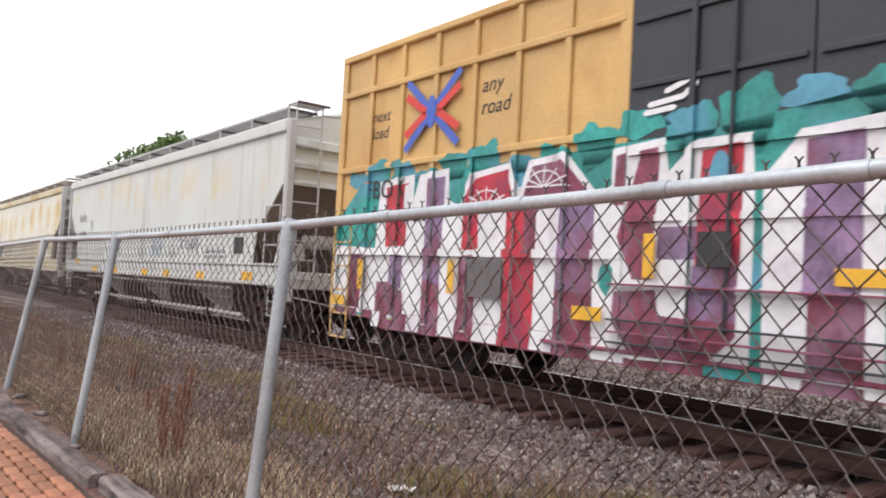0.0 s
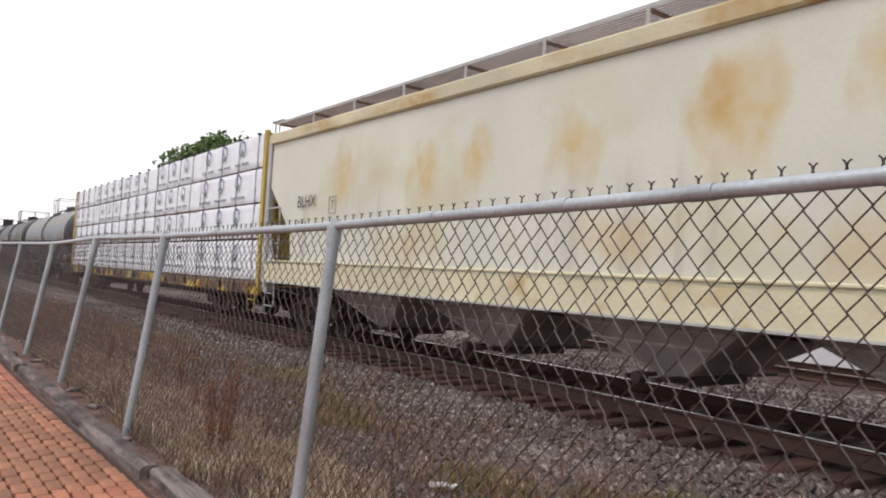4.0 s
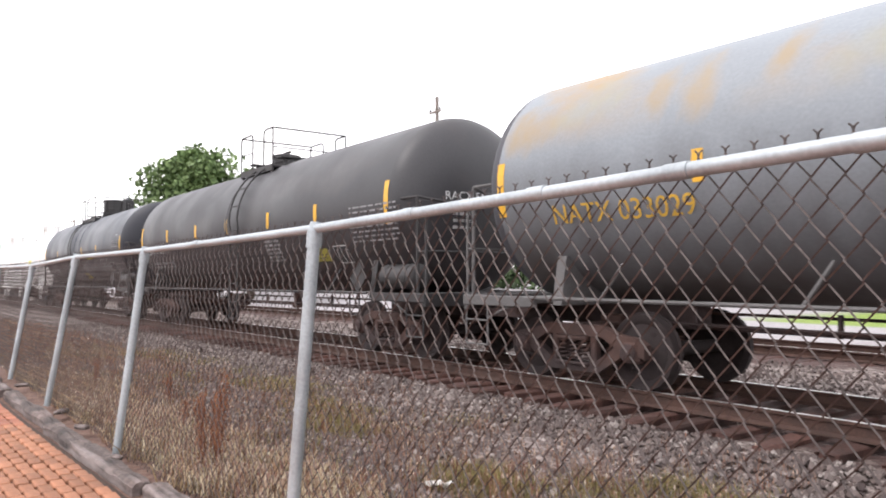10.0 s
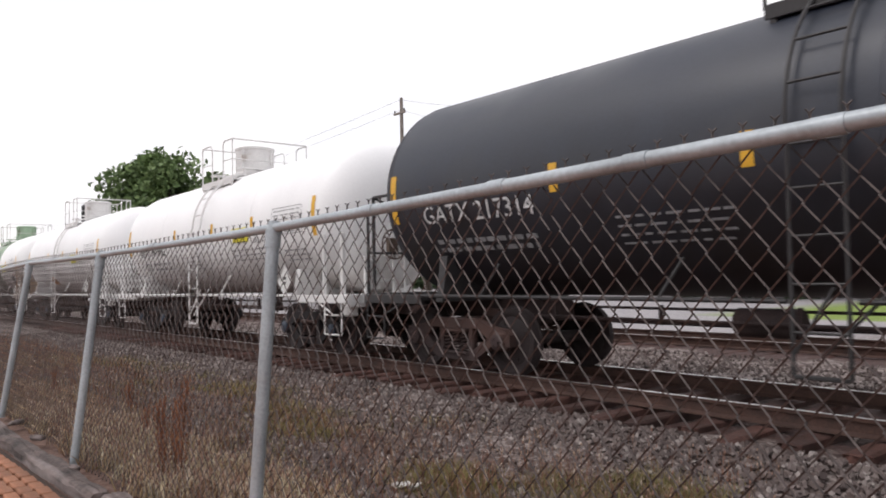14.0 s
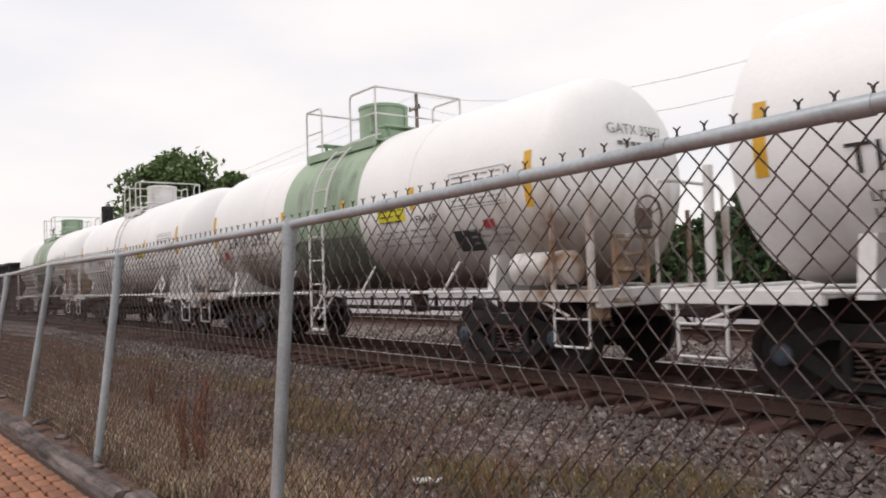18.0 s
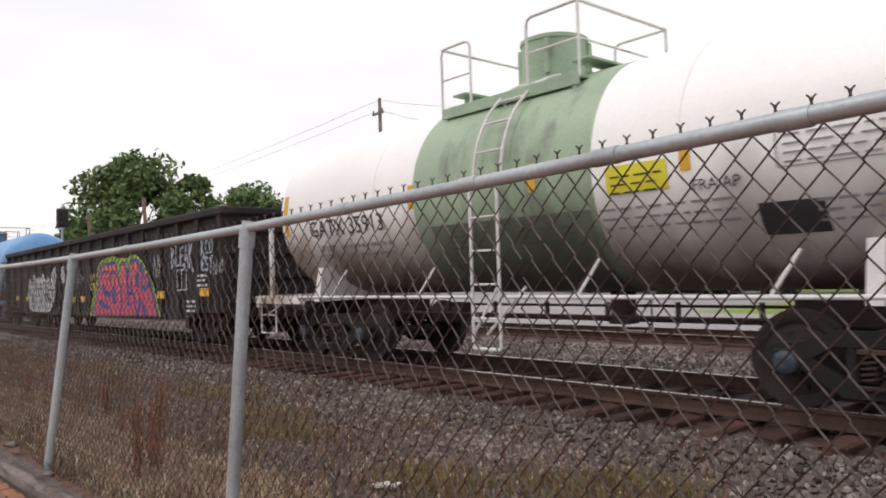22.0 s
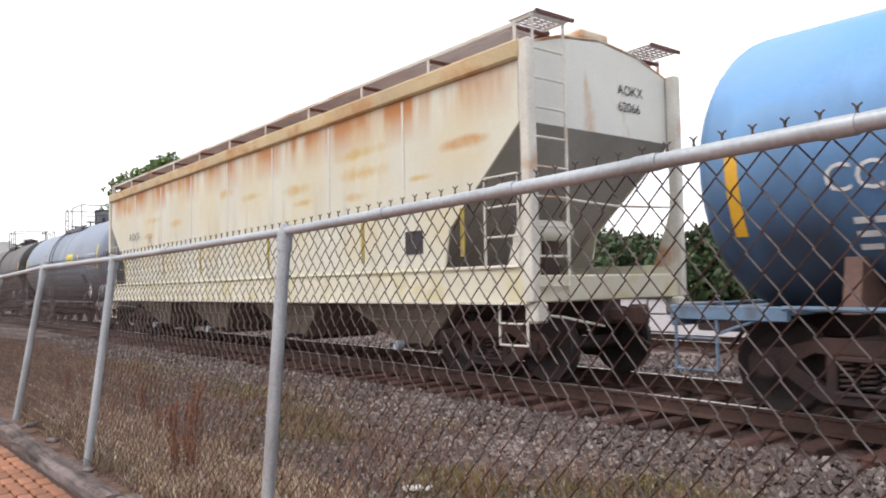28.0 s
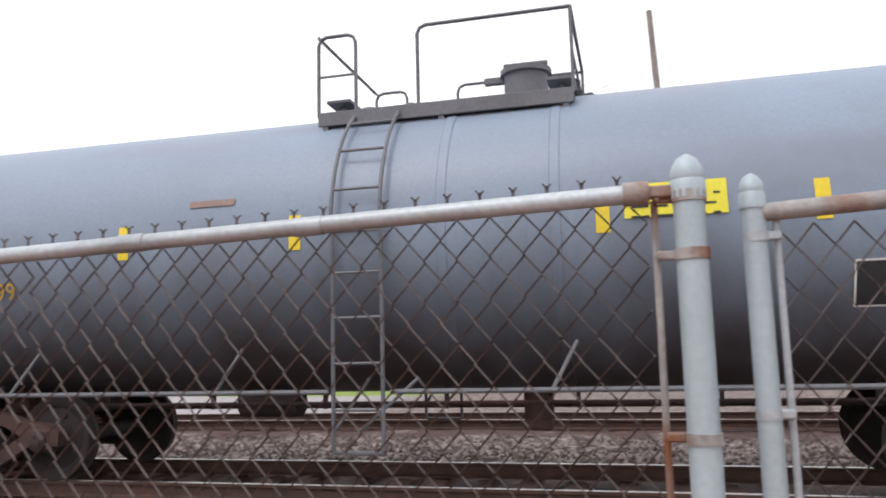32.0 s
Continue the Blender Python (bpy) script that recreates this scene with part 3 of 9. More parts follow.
# ---- the chain-link fence ----
# posts: foot and head, from the far end to the terminal post by the gate
POSTS = [((-28.6, 1.62, -0.12), (-28.5, 1.84, 1.45)), ((-25.3, 1.60, -0.12), (-25.2, 1.84, 1.45)), ((-22.0, 1.58, -0.12), (-21.9, 1.83, 1.45)), ((-18.6, 1.56, -0.12), (-18.5, 1.81, 1.46)), ((-15.2, 1.55, -0.11), (-15.24, 1.80, 1.47)),
         ((-12.0, 1.56, -0.10), (-11.94, 1.80, 1.48)), ((-9.3, 1.56, -0.09), (-9.16, 1.80, 1.555)), ((-6.55, 1.60, -0.14), (-6.52, 1.80, 1.565)),
         ((-3.52, 1.67, -0.15), (-3.50, 1.80, 1.61)), ((0.192, 1.76, -0.15), (0.193, 1.80, 1.735))]
TERMINAL_RAIL = 1.715


def fence_at(x):
    """Foot and rail line of the fence at x."""
    for (f0, h0), (f1, h1) in zip(POSTS, POSTS[1:]):
        if x <= f1[0] or f1 == POSTS[-1][0]:
            z1 = TERMINAL_RAIL if f1 == POSTS[-1][0] else h1[2]
            t = (x - h0[0]) / (h1[0] - h0[0])
            foot = Vector(f0).lerp(Vector(f1), t)
            head = Vector(h0).lerp(Vector((h1[0], h1[1], z1)), t)
            return foot, head
    return None


def build_fence():
    fence = thing("chain_link_fence", pose(0, 0, 0), "grey galvanized chain-link fence with leaning posts beside the tracks", "fence")
    for i, (f, h) in enumerate(POSTS[:-1]):
        g = Geo().bar(f, h, 0.033, 12)
        p = part("post", g, M_GALV, fence, smooth=True)
        cap = Geo()
        d = (Vector(h) - Vector(f)).normalized()
        hv = Vector(h)
        cap.bar(hv - d * 0.10, hv - d * 0.01, 0.040, 12).bar(hv - d * 0.02, hv + d * 0.035, 0.036, 12, 0.028)
        part("post_cap", cap, M_GALV, p, "cast metal loop cap", smooth=True)
        for s in (0.2, 0.47, 0.79):
            q = Vector(f).lerp(hv, s)
            part("tie_band", Geo().bar(q - d * 0.006, q + d * 0.006, 0.037, 10), M_GALV, p)
    heads = [Vector(h) for f, h in POSTS[:-1]] + [Vector((0.07, 1.80, TERMINAL_RAIL))]
    for a, b in zip(heads, heads[1:]):
        sag = (b - a).length * 0.001
        mid = a.lerp(b, 0.5) - Vector((0, 0, sag))
        part("top_rail", Geo().tube([a, mid, b], 0.0235, 12), M_GALV, fence, smooth=True)
    for x in (-18.0, -13.0, -10.9, -8.1, -5.3, -2.68, -1.9, -1.33, -0.8):
        h, h2 = fence_at(x)[1], fence_at(x + 0.08)[1]
        part("rail_sleeve", Geo().bar(h, h2, 0.0262, 12), M_GALV, fence, "pipe sleeve joining two rails", smooth=True)
    # woven wire: each strand zigzags down the fence and hooks into its neighbours
    W, P, r = 0.085, 0.105, 0.0030
    vs, fs = [], []
    k, x, col = 0, -28.4, 0
    while x < 0.09:
        foot, head = fence_at(x)
        up = (head - foot)
        length = up.length
        up.normalize()
        steps = int((length - 0.03) / (P / 2))
        side = (Vector((0, 1, 0)) - up * up.y).normalized()
        path = []
        for s in range(steps + 1):
            dx = W / 4 * (1 if (s + col) % 2 else -1)
            for bend in (-0.0022, 0.0022):
                path.append(foot + up * (length - 0.01 - (steps - s) * P / 2 + bend) + Vector((dx * 1.02, 0, 0)) + side * (0.034 + 0.004 * (1 if (s % 2) == (bend > 0) else -1)))
        for q in path:
            for c, d in ((1, 0), (-0.5, 0.87), (-0.5, -0.87)):
                vs.append((q.x + c * r * 1.25, q.y + d * r, q.z))
        for i in range(len(path) - 1):
            a = k + 3 * i
            for j in range(3):
                fs.append((a + j, a + (j + 1) % 3, a + 3 + (j + 1) % 3, a + 3 + j))
        k = len(vs)
        x += W / 2
        col += 1
    me = bpy.data.meshes.new("wire_mesh")
    me.from_pydata(vs, [], fs)
    part("wire_mesh", me, M_WIRE, fence, "woven diamond wire mesh", kind="stuff")
    # twisted wire tips that stand above the rail
    ends = Geo()
    x = -28.4 + W / 2
    while x < 0.07:
        f, h = fence_at(x)
        y, z = h.y + 0.03, h.z + 0.014
        for s in (-1, 1):
            ends.bar((x + s * 0.010, y, z), (x + s * 0.003, y, z + 0.014), 0.0025, 4, caps=False)
            ends.bar((x + s * 0.003, y, z + 0.014), (x - s * 0.003, y, z + 0.035), 0.0032, 4, caps=False)
            ends.bar((x - s * 0.003, y, z + 0.035), (x - s * 0.0098, y - 0.004 * s, z + 0.042), 0.0025, 4, caps=False)
        x += W
    part("barbed_edge", ends, M_WIRE, fence, "row of twisted wire tips above the rail", kind="stuff")
    # terminal post, tension bar and bands
    f, h = POSTS[-1]
    post = part("terminal_post", Geo().bar(f, h, 0.036, 16), M_GALV_END, fence, "thick grey end post", smooth=True)
    top = Vector(h)
    part("dome_cap", Geo().lathe([(-0.04, 0.041), (0.0, 0.041), (0.004, 0.038), (0.016, 0.040), (0.036, 0.034), (0.055, 0.023), (0.066, 0.005)], "z", 16, top), M_GALV_END, post, smooth=True)
    part("tension_bar", Geo().bar((0.112, 1.832, -0.1), (0.116, 1.832, 1.70), 0.0085, 8), M_RUSTPIPE, fence, "thin rusty bar that stretches the mesh", smooth=True)
    for z in (1.70, 1.565, 1.15, 0.75, 0.35):
        q = Vector(f).lerp(top, (z - f[2]) / (h[2] - f[2]))
        b = Geo().bar((q.x, q.y, z - 0.013), (q.x, q.y, z + 0.013), 0.0405, 14)
        b.box(0.138, 1.808, z, 0.05, 0.018, 0.022, 0.004).bar((0.122, 1.79, z), (0.122, 1.842, z), 0.007, 6)
        part("brace_band", b, M_RUSTPIPE, post, "rusty clamp band", smooth=True)
    part("rail_end", Geo().bar((0.045, 1.80, TERMINAL_RAIL), (0.105, 1.80, TERMINAL_RAIL), 0.029, 12).box(0.13, 1.80, TERMINAL_RAIL, 0.06, 0.03, 0.03, 0.005), M_RUSTPIPE, fence, "cast rail end cup", smooth=True)


build_fence()


def build_gate():
    gate = thing("chain_link_gate", pose(0, 0, 0), "chain-link gate with a rusty top rail beside the end post", "gate")
    foot, top = (0.342, 1.82, -0.14), (0.334, 1.82, 1.70)
    p = part("gate_post", Geo().bar(foot, top, 0.0265, 14), M_GALV_END, gate, "slim grey gate post", smooth=True)
    part("dome_cap", Geo().lathe([(-0.035, 0.030), (0.0, 0.030), (0.003, 0.028), (0.012, 0.029), (0.026, 0.025), (0.04, 0.016), (0.048, 0.004)], "z", 14, top), M_GALV_END, p, smooth=True)
    part("top_rail", Geo().tube([(0.35, 1.82, 1.655), (0.61, 1.82, 1.668), (1.6, 1.82, 1.70)], 0.0215, 12), M_RUSTPIPE, gate, "rust-stained top rail", smooth=True)
    part("tension_bar", Geo().bar((0.392, 1.84, -0.1), (0.385, 1.84, 1.64), 0.0085, 8), M_GALV, gate, "thin bar of the gate mesh", smooth=True)
    for z in (1.60, 1.2, 0.7, 0.2):
        b = Geo().bar((0.336, 1.82, z - 0.012), (0.336, 1.82, z + 0.012), 0.029, 12).box(0.372, 1.82, z, 0.04, 0.018, 0.022, 0.004)
        part("brace_band", b, M_GALV, p, smooth=True)
    part("far_post", Geo().bar((1.6, 1.83, -0.14), (1.6, 1.83, 1.74), 0.03, 12), M_GALV, gate, smooth=True)
    W, P, r = 0.085, 0.105, 0.0030
    g = Geo()
    i = 0
    x = 0.405
    while x < 1.56:
        pts = [(x + W / 4 * (1 if (s + i) % 2 else -1), 1.852 + 0.003 * (s % 2), -0.05 + s * P / 2) for s in range(33)]
        g.tube(pts, r, 3)
        x += W / 2
        i += 1
    part("wire_mesh", g, M_WIRE, gate, "woven diamond wire mesh", kind="stuff")


build_gate()


# ---- weathered timbers along the path ----
def path_edge(x):
    """Line between the brick path and the timbers."""
    return 1.30 + 0.10 * math.sin((x + 7.0) * 0.35) * (1 if x > -12 else 0.6) - (0.02 * max(0.0, x + 5.0))


def build_timbers():
    spans = [(-0.6, -3.1, 0.05), (-3.2, -5.35, 0.05), (-5.4, -8.1, 0.0), (-8.05, -10.6, 0.03), (-10.7, -13.2, 0.0), (-13.3, -15.8, 0.02), (-15.9, -18.4, 0.0), (-18.5, -21.0, 0.0), (-21.1, -23.6, 0.0)]
    for i, (a, b, off) in enumerate(spans):
        rnd = random.Random(40 + i)
        n = 36
        vs, fs = [], []
        prof = [(-0.08, -0.10), (-0.085, 0.02), (-0.062, 0.046), (-0.02, 0.050), (-0.012, 0.036), (0.0, 0.052), (0.058, 0.046), (0.085, 0.012), (0.08, -0.10)]
        m = len(prof)
        for s in range(n + 1):
            x = a + (b - a) * s / n
            yy = path_edge(x) + 0.14 + off
            taper = 0.82 if s in (0, n) else 1.0
            for py, pz in prof:
                j = noise.noise(Vector((x * 2.3, py * 9, i))) * 0.022 + noise.noise(Vector((x * 11, py * 40, i + 5))) * 0.009
                vs.append((x, yy + (py + j) * taper, -0.105 + pz * taper + j * 0.7))
        for s in range(n):
            for j in range(m - 1):
                k = s * m + j
                fs.append((k, k + 1, k + 1 + m, k + m))
        fs += [tuple(range(m)), tuple(range(n * m, n * m + m))]
        g = Geo().add(vs, fs)
        ob = part("landscape_timber", g, M_TIMBER, None, smooth=True)
        tagged(ob, "rotting grey-brown timber laid along the brick path", "timber", "timbers along the path")
    for x, y, s, r in ((-7.62, 1.56, 0.10, 0.3), (-8.6, 1.58, 0.13, -0.5), (-10.9, 1.55, 0.09, 0.9), (-6.2, 1.52, 0.08, 0.1)):
        g = Geo().box(0, 0, 0, s * 1.9, s * 0.6, 0.045, 0.015, pose(0, 0, 0, 8, -5, 0))
        g.v = [(p[0] + 0.03 * noise.noise(Vector(p) * 31), p[1] + 0.025 * noise.noise(Vector(p) * 27 + Vector((3, 1, x))), p[2]) for p in g.v]
        ob = part("timber_chunk", g, M_TIMBER, None)
        ob.matrix_basis = pose(x, y, -0.05, 0, 0, math.degrees(r))
        tagged(ob, "dark broken chunk of rotten timber by the path edge", "timber", "broken timber chunks")


build_timbers()


# ---- trees ----
def build_tree(name, x, y, height, spread, leaves, material, label, seed, trunk=0.35, low=0.25, leaf=0.22):
    rnd = random.Random(seed)
    tree = thing(name, pose(x, y, ground_height(x, y) - 0.05), label, "tree", "trees behind the tracks")
    g = Geo()
    top = Vector((rnd.uniform(-0.4, 0.4), rnd.uniform(-0.4, 0.4), height * 0.55))
    g.bar((0, 0, 0), top * 0.5, trunk, 10, trunk * 0.75).bar(top * 0.5, top, trunk * 0.75, 10, trunk * 0.4)
    part("trunk", g, M_BARK, tree, smooth=True)
    centres = []
    count = 26
    for i in range(count):
        a = 2.4 * i + rnd.uniform(-0.4, 0.4)
        u = (i + 0.5) / count
        hz = height * (low + (0.93 - low) * u)
        wide = math.sin(math.pi * min(0.97, (u * 0.8 + 0.16))) ** 0.7
        rr = spread * wide * rnd.uniform(0.45, 0.95)
        c = Vector((math.cos(a) * rr, math.sin(a) * rr, hz + rnd.uniform(-0.3, 0.3)))
        centres.append((c, spread * rnd.uniform(0.24, 0.42)))
        start = top * rnd.uniform(0.5, 1.0)
        bow = start.lerp(c, 0.55) + Vector((0, 0, -0.2))
        part("limb", Geo().bar(start, bow, trunk * 0.25, 5, trunk * 0.14).bar(bow, c, trunk * 0.14, 5, trunk * 0.04), M_BARK, tree)
    centres.append((Vector((0, 0, height * 0.9)), spread * 0.35))
    nrs = np.random.RandomState(seed)
    pos = []
    per = leaves // len(centres)
    for c, r in centres:
        d = nrs.normal(size=(per, 3))
        d /= np.linalg.norm(d, axis=1)[:, None]
        rad = r * nrs.uniform(0.15, 1.0, size=(per, 1)) ** 0.55
        wob = 1 + 0.45 * np.array([noise.noise(Vector((q[0] * 2.1 + c.x, q[1] * 2.1 + c.y, q[2] * 2.1 + c.z))) for q in d])[:, None]
        pos.append(np.array(c)[None] + d * rad * wob * np.array([1.0, 1.0, 0.78]))
    pos = np.concatenate(pos)
    k = len(pos)
    a = nrs.normal(size=(k, 3))
    a /= np.linalg.norm(a, axis=1)[:, None]
    b = np.cross(a, nrs.normal(size=(k, 3)))
    b /= np.linalg.norm(b, axis=1)[:, None]
    s = leaf * nrs.uniform(0.6, 1.3, size=(k, 1))
    quad = np.stack([pos - a * s, pos + b * s * 0.55, pos + a * s, pos - b * s * 0.55], axis=1).reshape(-1, 3)
    f = np.arange(4 * k).reshape(-1, 4)
    me = bpy.data.meshes.new("crown")
    me.from_pydata(quad.tolist(), [], f.tolist())
    part("crown", me, material, tree)
    return tree


build_tree("broadleaf_tree", -59.3, 20.4, 12.1, 5.0, 17000, M_LEAF, "large broadleaf tree with a full green crown behind the tracks", 11, 0.45, 0.2, 0.24)
build_tree("broadleaf_tree", -51.8, 22.0, 10.0, 2.1, 4200, M_LEAF, "narrow green broadleaf tree beside a larger one", 15, 0.3, 0.3, 0.22)
build_tree("broadleaf_tree", -45.0, 23.0, 8.0, 3.0, 7000, M_LEAF, "smaller green broadleaf tree behind the tracks", 12, 0.3, 0.25, 0.18)
build_tree("broadleaf_tree", -62.0, 38.0, 11.2, 4.4, 8000, M_LEAF_DARK, "distant broadleaf tree with a loose crown", 13, 0.35, 0.2, 0.24)
build_tree("broadleaf_tree", -47.5, 38.0, 10.6, 3.4, 7000, M_LEAF_DARK, "distant broadleaf tree with a loose crown", 14, 0.35, 0.2, 0.22)
for i, (x, y, h, s) in enumerate(((-21.8, 42, 7.2, 3.6), (-15.2, 43, 11.4, 4.6), (-27.5, 45, 4.6, 3.4), (-34, 47, 4.3, 4.2), (-8, 46, 9.5, 4.2), (-0.5, 48, 8.0, 4.4), (-41, 52, 5.0, 4.5), (8, 50, 8.0, 4.5), (17, 52, 9, 5.0))):
    build_tree("dark_tree", x, y, h, s, 6000, M_LEAF_DARK, "dense dark green tree in the row beyond the verge", 20 + i, 0.35, 0.08, 0.28)


def build_hedge():
    nrs = np.random.RandomState(5)
    k = 16000
    x = nrs.uniform(-150, 40, k)
    h = 2.6 + 1.1 * np.sin(x * 0.21) + 0.7 * np.sin(x * 0.53 + 1)
    p = np.stack([x, 56 + nrs.uniform(-1.6, 1.6, k), nrs.uniform(0, 1, k) ** 0.7 * h - 0.2], axis=1)
    a = nrs.normal(size=(k, 3))
    a /= np.linalg.norm(a, axis=1)[:, None]
    b = np.cross(a, nrs.normal(size=(k, 3)))
    b /= np.linalg.norm(b, axis=1)[:, None]
    s = nrs.uniform(0.25, 0.55, (k, 1))
    q = np.stack([p - a * s, p + b * s * 0.6, p + a * s, p - b * s * 0.6], axis=1).reshape(-1, 3)
    ob = soup("hedge", q, np.arange(4 * k).reshape(-1, 4), M_LEAF_DARK)
    tagged(ob, "long dark green hedge and scrub along the far verge", "hedge", kind="stuff")


build_hedge()


# ---- poles and wires ----
def build_pole(x, y, height, lean, arms, label):
    p = thing("utility_pole", pose(x, y, -0.3, lean[0], lean[1], 0), label, "utility pole", "poles behind the tracks")
    part("shaft", Geo().bar((0, 0, 0), (0, 0, height + 0.3), 0.14, 12, 0.085), M_POLE, p, smooth=True)
    for z, w in arms:
        arm = part("crossarm", Geo().box(0, -0.12, z + 0.3, w, 0.09, 0.11, 0.01), M_POLE, p)
        for s in (-0.42, 0.42):
            part("insulator", Geo().lathe([(0, 0.03), (0.05, 0.05), (0.09, 0.04), (0.13, 0.02)], "z", 8, (s * w, -0.12, z + 0.36)), M_BLACK, arm)
    return p


build_pole(-29.3, 22, 10.07, (0, -0.5), ((9.3, 0.9),), "slender wooden utility pole carrying wires")
build_pole(1.55, 22, 11.05, (0, -2.5), (), "pale weathered wooden pole without crossarms")
for x, y, h in ((-98, 19.4, 7.7), (-150, 20, 7.6), (-126, 28.0, 9.2)):
    build_pole(x, y, h, (0, 0), ((h - 0.15, 2.6),), "distant utility pole with a crossarm")


def build_wire(p, q, sag, label):
    p, q = Vector(p), Vector(q)
    pts = [p.lerp(q, i / 14) - Vector((0, 0, sag * 4 * (i / 14) * (1 - i / 14))) for i in range(15)]
    ob = part("overhead_wire", Geo().tube(pts, 0.0075, 5), M_CABLE, None)
    tagged(ob, label, "wire", "wires between the poles")


for a, b, sag in ((9.95, 9.2, 2.0), (9.45, 9.0, 2.65)):
    build_wire((-29.3, 21.9, a), (0.2, 21.9, b), sag, "slack dark overhead wire strung between poles")
    build_wire((-29.3, 21.9, a), (-98, 19.4, b - 1.6), 0.9, "thin dark overhead wire strung between poles")


def build_signal():
    s = thing("railway_signal", pose(-45.9, 11.9, 0.38), "black railway signal head on a slim mast beside the tracks", "signal")
    part("mast", Geo().bar((0, 0, -0.5), (0, 0, 5.4), 0.07, 10), M_GALV, s, smooth=True)
    part("signal_head", Geo().box(0.1, 0, 4.75, 0.22, 0.62, 1.05, 0.06), M_BLACK, s, "black backing board with lamp hoods")
    for z in (4.45, 4.75, 5.05):
        part("lamp_hood", Geo().bar((0.2, 0, z), (0.42, 0, z - 0.03), 0.11, 12), M_BLACK, s)
    part("base_box", Geo().box(0, 0, 0.4, 0.5, 0.5, 0.8, 0.02), M_GALV, s)


build_signal()


def build_cabinet():
    c = thing("utility_cabinet", pose(-26.5, 1.35, -0.16), "small pale grey utility cabinet on a post beside the path", "cabinet")
    part("post", Geo().bar((0, 0, 0), (0, 0, 0.7), 0.04, 8), M_GALV, c)
    part("box", Geo().box(0, 0, 1.05, 0.35, 0.28, 0.75, 0.02), M_LITTER, c)
    part("door", Geo().box(0.178, 0, 1.05, 0.012, 0.23, 0.66, 0.004), M_LITTER, c)


build_cabinet()


# ---- the train: parts that all cars share ----
AXLE_Z = 0.457


def shared(geo, name, material, smooth=False):
    me = geo.mesh(name, smooth)
    me.materials.append(material)
    return me


def wheelset_mesh():
    g = Geo().bar((0, -1.02, 0), (0, 1.02, 0), 0.085, 12)
    for s in (-1, 1):
        prof = [(0.835, 0.11), (0.83, 0.2), (0.80, 0.34), (0.84, 0.39), (0.845, 0.452), (0.735, 0.458), (0.725, 0.485), (0.705, 0.485), (0.70, 0.4), (0.745, 0.34), (0.76, 0.2), (0.72, 0.11)]
        g.lathe([(s * a, r) for a, r in prof], "y", 36)
        for k in range(4):
            a = math.pi / 2 * k + 0.4
            g.box(math.cos(a) * 0.27, s * 0.825, math.sin(a) * 0.27, 0.05, 0.02, 0.05)
    return shared(g, "wheelset", M_WHEEL, True)


def side_frame_mesh():
    g = Geo()
    t = 0.065
    g.prism([(-1.10, 0.40), (-1.10, 0.56), (-0.98, 0.63), (-0.72, 0.66), (-0.42, 0.76), (0.42, 0.76), (0.72, 0.66), (0.98, 0.63), (1.10, 0.56), (1.10, 0.40), (0.74, 0.46), (0.46, 0.62), (-0.46, 0.62), (-0.74, 0.46)], -t, t)
    g.prism([(-0.86, 0.46), (-0.40, 0.17), (0.40, 0.17), (0.86, 0.46), (0.70, 0.53), (0.33, 0.29), (-0.33, 0.29), (-0.70, 0.53)], -t * 0.9, t * 0.9)
    for s in (-1, 1):
        g.box(s * 0.32, 0, 0.45, 0.10, t * 1.7, 0.40, 0.02)
        g.box(s * 0.9, 0, 0.47, 0.26, t * 2.6, 0.27, 0.04)
    return shared(g, "side_frame", M_IRON)


def spring_mesh():
    g = Geo()
    for s in (-0.18, 0.0, 0.18):
        pts = [(s + 0.072 * math.cos(k * 0.9), 0.072 * math.sin(k * 0.9), 0.30 + 0.25 * k / 34) for k in range(35)]
        g.tube(pts, 0.014, 5)
    g.box(0, 0, 0.585, 0.52, 0.2, 0.05, 0.01).box(0, 0, 0.27, 0.54, 0.2, 0.04, 0.01)
    return shared(g, "spring_nest", M_IRON)


def bolster_mesh():
    g = Geo().box(0, 0, 0.66, 0.40, 2.0, 0.20, 0.03).box(0, 0, 0.80, 0.34, 0.7, 0.12, 0.02)
    for s in (-1, 1):
        g.bar((s * 0.38, -0.8, 0.38), (s * 0.38, 0.8, 0.38), 0.05, 8)
        for q in (-1, 1):
            g.box(s * 0.41, q * 0.77, 0.43, 0.07, 0.1, 0.3, 0.02)
    return shared(g, "bolster", M_IRON)


WHEELSET, SIDE_FRAME, SPRINGS, BOLSTER = wheelset_mesh(), side_frame_mesh(), spring_mesh(), bolster_mesh()
BEARING = shared(Geo().lathe([(0.0, 0.11), (-0.09, 0.11), (-0.11, 0.085), (-0.12, 0.03)], "y", 16).box(0, -0.122, 0.05, 0.03, 0.015, 0.03).box(0.045, -0.122, -0.03, 0.03, 0.015, 0.03).box(-0.045, -0.122, -0.03, 0.03, 0.015, 0.03), "bearing_cap", M_IRON, True)
M_HUB = mat("hub_blue", (0.045, 0.06, 0.085, 1), 0.6, 0, 0.3, 5, 0.1, 40)
BEARING_BLUE = BEARING.copy()
BEARING_BLUE.materials.clear()
BEARING_BLUE.materials.append(M_HUB)
# darker copy of the side frame for the cars with blue hubs
SIDE_FRAME_DARK = SIDE_FRAME.copy()
SIDE_FRAME_DARK.materials.clear()
SIDE_FRAME_DARK.materials.append(mat("dark_cast_iron", (0.018, 0.0145, 0.0155, 1), 0.95, 0.05, 0.5, 2.0, 0.3, 40))


